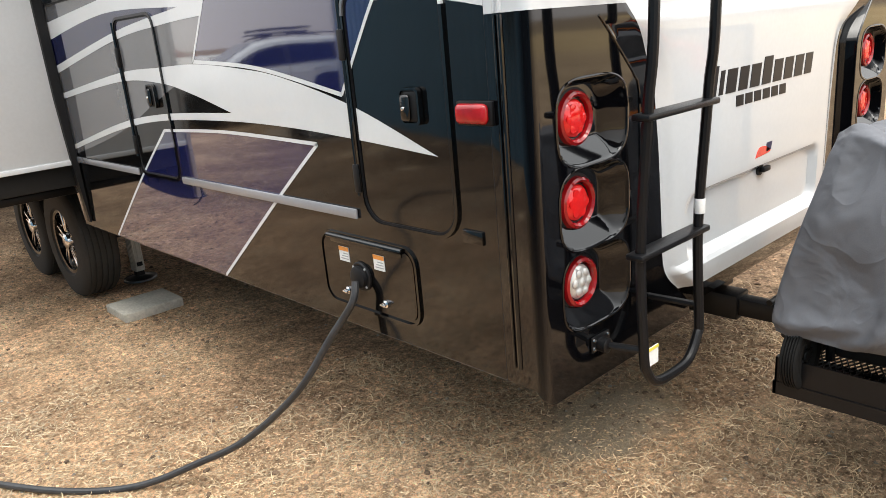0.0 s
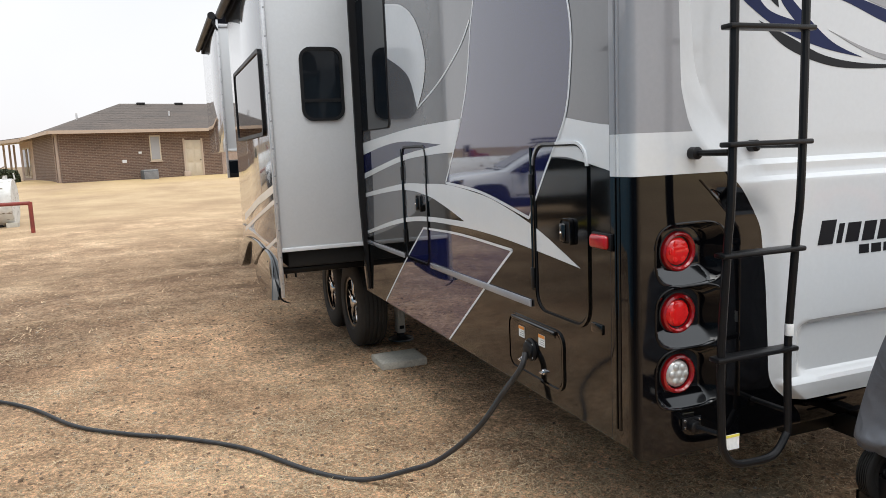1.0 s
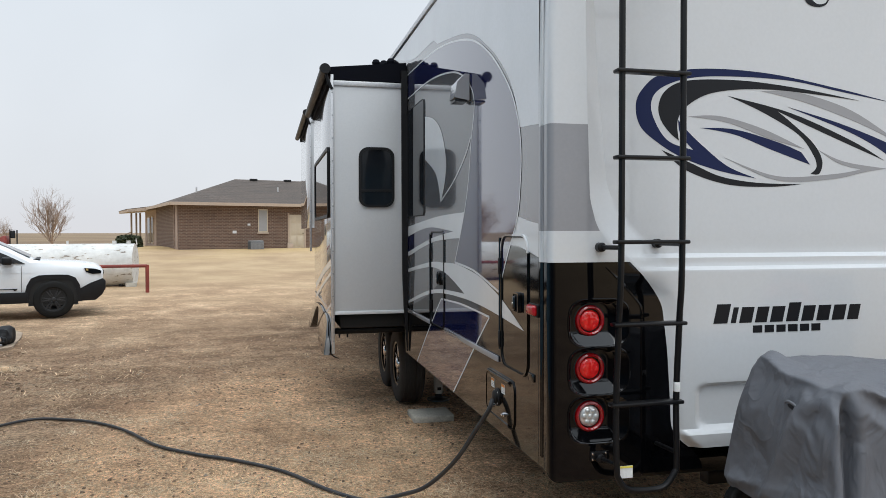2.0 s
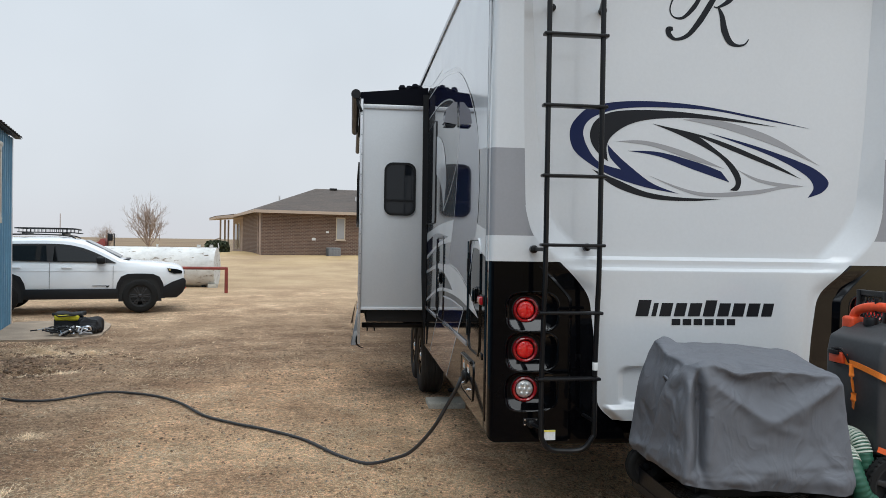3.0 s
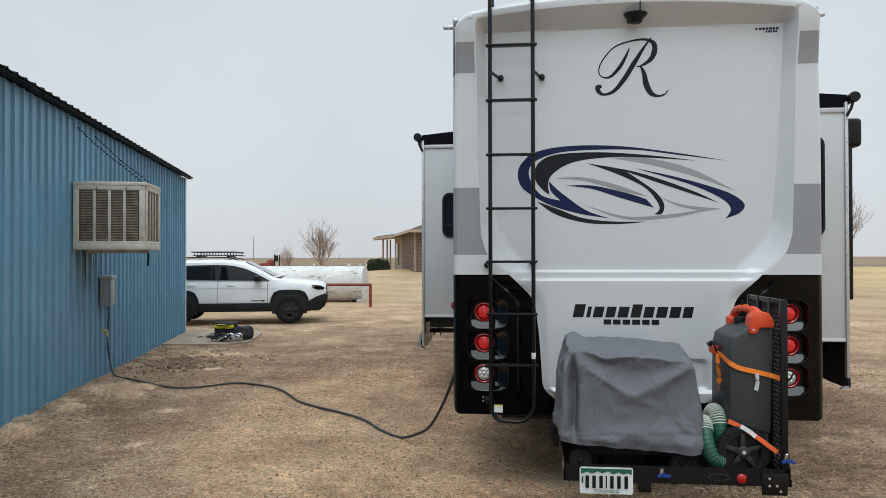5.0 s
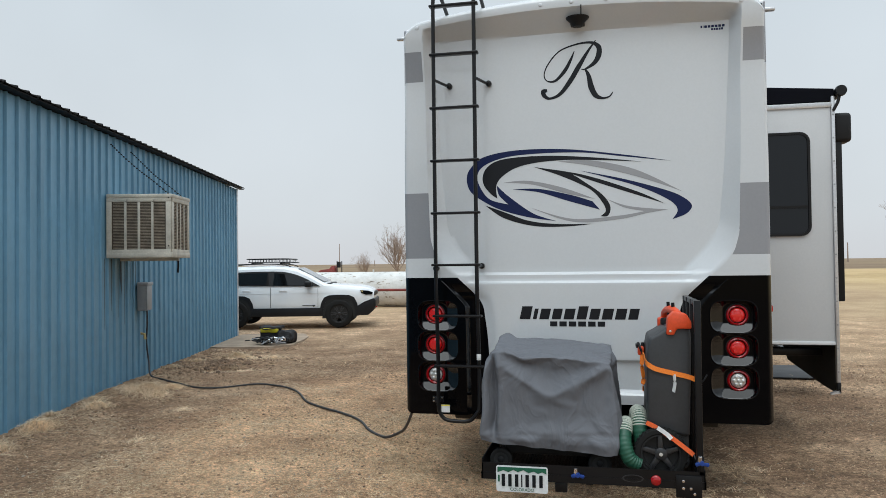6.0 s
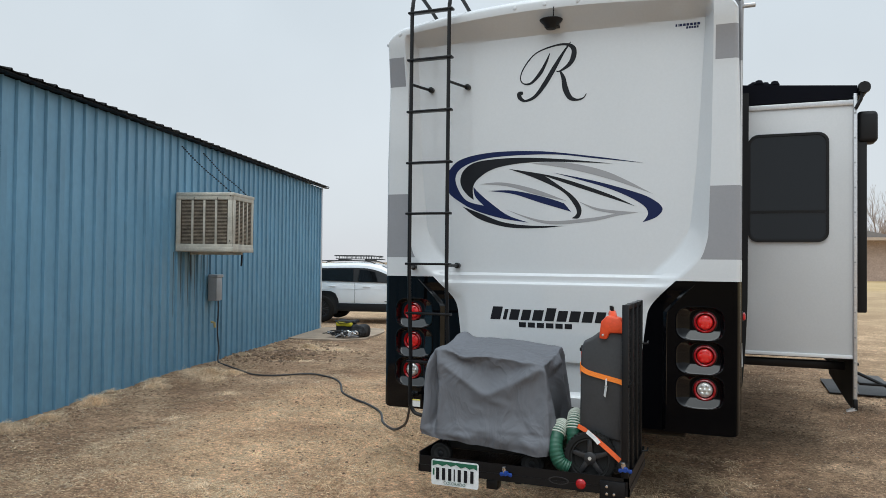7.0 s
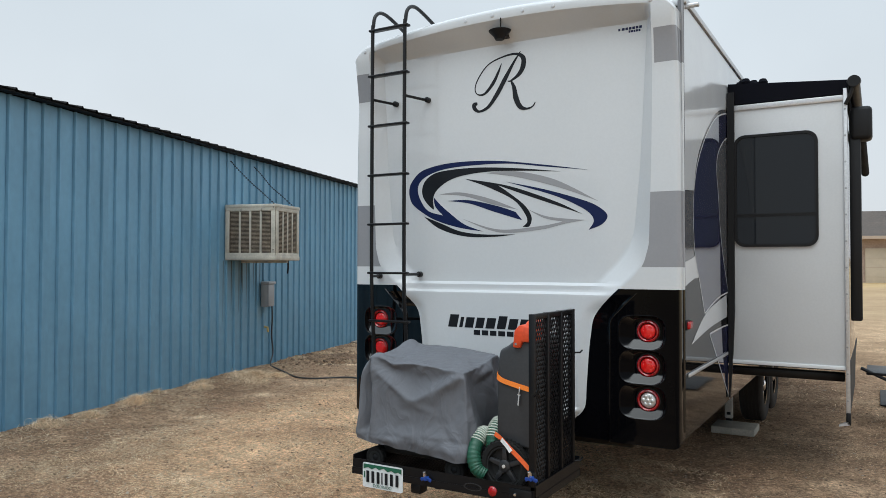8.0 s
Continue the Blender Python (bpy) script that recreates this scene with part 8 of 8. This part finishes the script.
# ---- straw, tufts and gravel ----
def scatter(name, n, box_, ln, wd, lift, material, label, seed, keep=None):
    rn = np.random.RandomState(seed)
    vs, fs = [], []
    x0, x1, y0, y1 = box_
    while len(fs) < n:
        x, y = rn.uniform(x0, x1), rn.uniform(y0, y1)
        if keep and not keep(x, y, rn):
            continue
        a, l_, w_ = rn.uniform(0, 2 * math.pi), rn.uniform(*ln), rn.uniform(*wd)
        t = rn.uniform(-0.15, lift)
        z = ground_h(x, y) + 0.004 + rn.uniform(0, 0.006)
        dx, dy = math.cos(a) * l_ / 2, math.sin(a) * l_ / 2
        px, py = -math.sin(a) * w_ / 2, math.cos(a) * w_ / 2
        dz = max(t * l_, -0.002)
        k = len(vs)
        vs += [(x - dx - px, y - dy - py, z), (x - dx + px, y - dy + py, z + 0.001), (x + px * 1.1, y + py * 1.1, z + dz * 0.6 + 0.002), (x - px * 1.1, y - py * 1.1, z + dz * 0.6 + 0.002), (x + dx, y + dy, z + dz)]
        fs += [(k, k + 3, k + 2, k + 1), (k + 3, k + 4, k + 2)]
    me_ = bpy.data.meshes.new(name)
    me_.from_pydata(vs, [], fs)
    me_.materials.append(material)
    return tagged(new(name, me_), label, "straw", kind="stuff")


def patchy(x, y, rn):
    return noise.noise((x * 0.8, y * 0.8, 7.0)) + 0.35 * noise.noise((x * 3, y * 3, 1.0)) > rn.uniform(-0.75, 0.45) and x > -5.4 - 0.2673 * y


def clippings(name, n, box_, ln, wd, seed):
    """Short curled bits of cut grass lying on the dirt: bent strips of three faces."""
    rn = np.random.RandomState(seed)
    vs, fs = [], []
    x0, x1, y0, y1 = box_
    i = 0
    while i < n:
        x, y = rn.uniform(x0, x1), rn.uniform(y0, y1)
        if not patchy(x, y, rn):
            continue
        i += 1
        a, l_, w_, bend = rn.uniform(0, 6.283), rn.uniform(*ln), rn.uniform(*wd) / 2, rn.uniform(-2.0, 2.0)
        z = ground_h(x, y) + 0.002
        hump = rn.uniform(0.0, 0.18) * l_
        k = len(vs)
        px, py = x, y
        for j, h in enumerate((0.0, 1.0, 0.9, 0.1)):
            ang = a + bend * (j - 1) * 0.5
            cx, cy = math.cos(ang), math.sin(ang)
            ww = w_ * (1.0 if j in (1, 2) else 0.45)
            vs += [(px - cy * ww, py + cx * ww, z + hump * h), (px + cy * ww, py - cx * ww, z + hump * h + 0.0015)]
            px, py = px + cx * l_ / 3, py + cy * l_ / 3
        fs += [(k + 2 * j, k + 2 * j + 1, k + 2 * j + 3, k + 2 * j + 2) for j in range(3)]
    me_ = bpy.data.meshes.new(name)
    me_.from_pydata(vs, [], fs)
    me_.materials.append(M_STRAW)
    return tagged(new(name, me_), "short curled dry grass clippings over the dirt", "straw", kind="stuff")


clippings("straw_litter", 60000, (-4.2, 0.8, -1.6, 3.4), (0.006, 0.016), (0.0020, 0.0040), 1)
clippings("straw_litter", 34000, (-4.0, 0.9, -1.5, 2.6), (0.012, 0.028), (0.0018, 0.0034), 6)
clippings("straw_litter", 60000, (-6.5, 4.5, -4.2, 7.0), (0.007, 0.022), (0.003, 0.006), 3)
scatter("straw_litter", 350, (-6.5, 5.0, -4.2, 6.0), (0.03, 0.08), (0.0016, 0.003), 0.12, M_STRAW, "thin dry straw scattered over the dirt", 4, patchy)
scatter("straw_litter", 22000, (-9.0, 6.0, 5.0, 16.0), (0.04, 0.10), (0.005, 0.009), 0.4, M_STRAW, "thin dry straw scattered over the dirt", 2, patchy)


def dead_grass(name, n, place, ln, wd, seed, material, label, arch=(0.05, 0.30)):
    """Long curling dead grass strands: bent ribbons of six faces that arch over the soil."""
    rn = np.random.RandomState(seed)
    vs, fs = [], []
    for i in range(n):
        x, y = place(rn)
        a, l_, w_, bend = rn.uniform(0, 6.283), rn.uniform(*ln), rn.uniform(*wd) / 2, rn.normal(0, 0.55)
        hump, k = rn.uniform(*arch) * l_, len(vs)
        for j in range(7):
            t = j / 6
            z = ground_h(x, y) + 0.002 + hump * math.sin(math.pi * t) ** 0.8
            cx, cy = math.cos(a), math.sin(a)
            ww = w_ * (1.0 - 0.7 * t)
            vs += [(x - cy * ww, y + cx * ww, z), (x + cy * ww, y - cx * ww, z + 0.001)]
            x, y, a = x + cx * l_ / 6, y + cy * l_ / 6, a + bend
        fs += [(k + 2 * j, k + 2 * j + 1, k + 2 * j + 3, k + 2 * j + 2) for j in range(6)]
    me_ = bpy.data.meshes.new(name)
    me_.from_pydata(vs, [], fs)
    me_.materials.append(material)
    return tagged(new(name, me_), label, "grass", kind="stuff")


def clumped(x0, x1, y0, y1, scale, seed, floor):
    """Places gathered in clumps over a stretch of ground, clear of the dried puddle."""
    def place(rn):
        while True:
            x, y = rn.uniform(x0, x1), rn.uniform(y0, y1)
            if ((x + 0.42) / 0.36) ** 2 + ((y - 0.38) / 0.22) ** 2 > 0.9 and noise.noise((x * scale, y * scale, seed)) > rn.uniform(floor, 0.5):
                return x, y
    return place


dead_grass("dead_grass", 5200, clumped(-1.75, 1.3, -0.55, 1.7, 3.2, 2.0, -0.25), (0.05, 0.13), (0.0022, 0.0042), 71, M_STRAW, "curling dead grass strands under the camper's tail")
dead_grass("dead_grass", 5200, clumped(-4.3, -1.2, -1.2, 4.4, 2.2, 5.0, -0.1), (0.03, 0.075), (0.0020, 0.0036), 72, M_HAY, "short curling dead grass strands on the trodden dirt")


def mound(cx, cy, rx, ry):
    return lambda rn: (cx + rn.normal(0, rx), cy + rn.normal(0, ry))


for k, (x, y, rx, ry, n) in enumerate(((-5.15, -0.21, 0.06, 0.08, 260), (-5.55, 1.14, 0.07, 0.10, 420), (-5.72, 2.29, 0.09, 0.07, 170), (-5.88, 3.36, 0.13, 0.13, 760), (-5.62, 3.05, 0.16, 0.10, 130))):
    dead_grass("dead_grass", n, mound(x, y, rx, ry), (0.06, 0.19), (0.0026, 0.0044), 90 + k, M_STRAWB, "mound of matted pale dead grass at the shed's foot", (0.15, 0.55))


def hay_mat(x, y, rn):
    near = math.exp(-max(0.0, x + 5.3 + 0.2673 * y) / 1.6)
    return x > -5.5 - 0.2673 * y and noise.noise((x * 1.1, y * 1.9, 2.0)) + 0.6 * noise.noise((x * 3.7, y * 5.1, 8.0)) + 0.35 * near > rn.uniform(0.15, 0.75)


scatter("straw_litter", 17000, (-6.9, -1.2, -4.0, 6.5), (0.03, 0.10), (0.0018, 0.0034), 0.08, M_HAY, "matted pale straw strands lying on the dirt", 41, hay_mat)


def tuft(x, y, n, h, seed):
    rn = random.Random(seed)
    vs, fs = [], []
    for i in range(n):
        a, q = rn.uniform(0, 2 * math.pi), min(abs(rn.gauss(0, 0.085)), 0.2)
        bx, by = x + q * math.cos(a), y + q * math.sin(a) * 1.2
        z = ground_h(bx, by) - 0.005
        le, az, ht = rn.uniform(0.03, 0.14), rn.uniform(0, 2 * math.pi), h * rn.uniform(0.35, 1.0) * math.exp(-q * 4.0)
        ex, ey = le * math.cos(az), le * math.sin(az)
        w_ = 0.0024
        k = len(vs)
        vs += [(bx - w_, by, z), (bx + w_, by, z), (bx + ex * 0.45 + w_ * 0.7, by + ey * 0.45, z + ht * 0.8), (bx + ex * 0.45 - w_ * 0.7, by + ey * 0.45, z + ht * 0.8), (bx + ex, by + ey, z + ht * rn.uniform(0.5, 1.1))]
        fs += [(k, k + 1, k + 2, k + 3), (k + 3, k + 2, k + 4)]
    me_ = bpy.data.meshes.new("dry_grass_tuft")
    me_.from_pydata(vs, [], fs)
    me_.materials.append(M_STRAWB)
    return tagged(new("dry_grass_tuft", me_), "tuft of dead yellow grass by the shed", "grass", kind="stuff")


for i, (x, y, n, h) in enumerate(((-5.82, 3.43, 1500, 0.19), (-5.70, 3.75, 700, 0.13), (-5.55, 3.2, 500, 0.10), (-5.54, 1.10, 900, 0.17), (-5.32, 0.33, 600, 0.12), (-5.20, -0.25, 700, 0.15), (-5.75, 2.28, 600, 0.12), (-6.05, 2.6, 400, 0.12),
                                  (-5.9, 1.7, 250, 0.10), (-5.2, -0.9, 400, 0.12), (-5.0, -2.0, 400, 0.14), (-2.46, -0.75, 160, 0.04), (-6.52, 7.15, 900, 0.13), (-6.25, 6.95, 600, 0.10), (-5.75, 7.0, 500, 0.09), (-5.62, 5.52, 260, 0.09), (-5.85, 5.75, 200, 0.06), (-6.75, 5.4, 250, 0.11), (-6.9, 6.4, 250, 0.10), (-4.7, 2.4, 250, 0.05), (-4.3, 1.0, 200, 0.05))):
    tuft(x, y, n, h * 0.78, 20 + i)
for i in range(12):
    rn = random.Random(100 + i)
    tuft(rn.uniform(-5.0, 1.5), rn.uniform(-2.5, 5.0), 60, 0.028, 200 + i)

def clods(name, n, place, size, material, label, cat, seed):
    """Small uneven lumps half sunk in the ground."""
    rn = np.random.RandomState(seed)
    vs, fs = [], []
    for i in range(n):
        x, y = place(rn)
        r = size[0] + (size[1] - size[0]) * rn.rand() ** 3
        z = ground_h(x, y) + r * 0.05
        a, st, k = rn.uniform(0, 6.28), rn.uniform(0.75, 1.25), len(vs)
        for h, w in ((-0.5, 0.9), (0.15, 1.0), (0.55, 0.6)):
            for j in range(6):
                th, q = a + j * math.pi / 3, r * w * rn.uniform(0.55, 1.25)
                vs.append((x + q * st * math.cos(th), y + q / st * math.sin(th), z + r * (h + rn.uniform(-0.12, 0.12))))
        fs.append([k + 12 + j for j in range(6)])
        for b in (0, 6):
            fs += [(k + b + j, k + b + (j + 1) % 6, k + b + 6 + (j + 1) % 6, k + b + 6 + j) for j in range(6)]
    me_ = bpy.data.meshes.new(name)
    me_.from_pydata(vs, [], fs)
    me_.materials.append(material)
    return tagged(new(name, me_), label, cat, kind="stuff")


def along_shed(rn):
    y = rn.uniform(-4.5, 8.2)
    return -5.55 - 0.2673 * y + abs(rn.normal(0.35, 0.45)) + 0.06, y


def in_yard(rn):
    while True:
        x, y = rn.uniform(-6.0, 4.5), rn.uniform(-4.2, 8.0)
        if x > -5.2 - 0.2673 * y and noise.noise((x * 0.6, y * 0.6, 11.0)) > rn.uniform(-0.6, 0.4):
            return x, y


clods("soil_clods", 4200, along_shed, (0.005, 0.024), M_SOIL, "loose lumps of brown soil along the shed", "soil", 31)
def clump(cx, cy, rx, ry):
    return lambda x, y, rn: rn.rand() < math.exp(-((x - cx) / rx) ** 2 - ((y - cy) / ry) ** 2)


for k, (cx, cy, rx, ry, n) in enumerate(((-6.50, 7.15, 0.32, 0.30, 900), (-6.12, 6.85, 0.25, 0.18, 500), (-5.70, 7.0, 0.24, 0.26, 420), (-5.62, 5.50, 0.22, 0.14, 420), (-5.95, 5.20, 0.22, 0.08, 220), (-6.9, 7.75, 0.5, 0.10, 260))):
    scatter("straw_heap", n, (cx - 1, cx + 1, cy - 1, cy + 1), (0.05, 0.14), (0.003, 0.0055), 0.38, M_STRAWB, "loose heap of pale dry straw by the dug hole", 60 + k, clump(cx, cy, rx, ry))


for k, (y, dx, rx, ry, n) in enumerate(((-3.1, 0.20, 0.26, 0.45, 130), (-2.1, 0.35, 0.30, 0.40, 120), (-1.2, 0.22, 0.22, 0.40, 130), (-0.2, 0.30, 0.28, 0.35, 150), (0.7, 0.20, 0.20, 0.35, 110), (1.5, 0.28, 0.26, 0.30, 120), (2.4, 0.22, 0.22, 0.40, 150), (3.3, 0.30, 0.32, 0.35, 260))):
    cx = -5.52 - 0.2673 * y + dx
    scatter("straw_heap", n, (cx - 0.8, cx + 0.8, y - 0.9, y + 0.9), (0.05, 0.16), (0.003, 0.0055), 0.42, M_HAY, "loose pale dry straw gathered along the shed's foot", 80 + k, lambda x, yy, rn, c=clump(cx, y, rx, ry): x > -5.50 - 0.2673 * yy and c(x, yy, rn))


def round_hole(rn):
    a, q = rn.uniform(0, 6.283), abs(rn.normal(0, 0.62))
    return max(-6.25 + q * 0.95 * math.cos(a), -7.6), 6.0 + q * 1.1 * math.sin(a)


def apron_edge(rn):
    t = rn.uniform(0, 1)
    return -7.35 + 1.35 * t + rn.normal(0, 0.10), 7.55 + 0.75 * min(t * 1.6, 1) + rn.normal(0, 0.16)


clods("soil_clods", 1500, round_hole, (0.006, 0.042), M_SOILD, "dark damp soil thrown up round a dug hole", "soil", 33)
clods("soil_clods", 1500, apron_edge, (0.008, 0.035), M_SOIL, "loose soil lying over the apron's worn edge", "soil", 34)
clods("soil_clods", 9000, in_yard, (0.005, 0.017), M_SOILD, "dark crumbs of soil in the yard", "soil", 35)
clods("soil_clods", 9000, in_yard, (0.004, 0.016), M_SOIL, "small crumbs of dry soil in the yard", "soil", 32)

rn = np.random.RandomState(5)
vs, fs = [], []
for i in range(3500):
    x, y = rn.uniform(-6.5, 4.5), rn.uniform(-4.2, 9.0)
    if x < -5.3 - 0.2673 * y:
        continue
    r = rn.uniform(0.004, 0.011) * (1.8 if rn.rand() < 0.04 else 1)
    z = ground_h(x, y) + r * 0.3
    k = len(vs)
    j = rn.uniform(0.7, 1.3, 6)
    vs += [(x + r * j[0], y, z), (x, y + r * j[1], z), (x - r * j[2], y, z), (x, y - r * j[3], z), (x, y, z + r * 0.7 * j[4]), (x, y, z - r)]
    fs += [(k, k + 1, k + 4), (k + 1, k + 2, k + 4), (k + 2, k + 3, k + 4), (k + 3, k, k + 4)]
me = bpy.data.meshes.new("gravel")
me.from_pydata(vs, [], fs)
me.materials.append(M_STONE)
tagged(new("gravel", me), "small loose pebbles on the dirt", "gravel", kind="stuff")
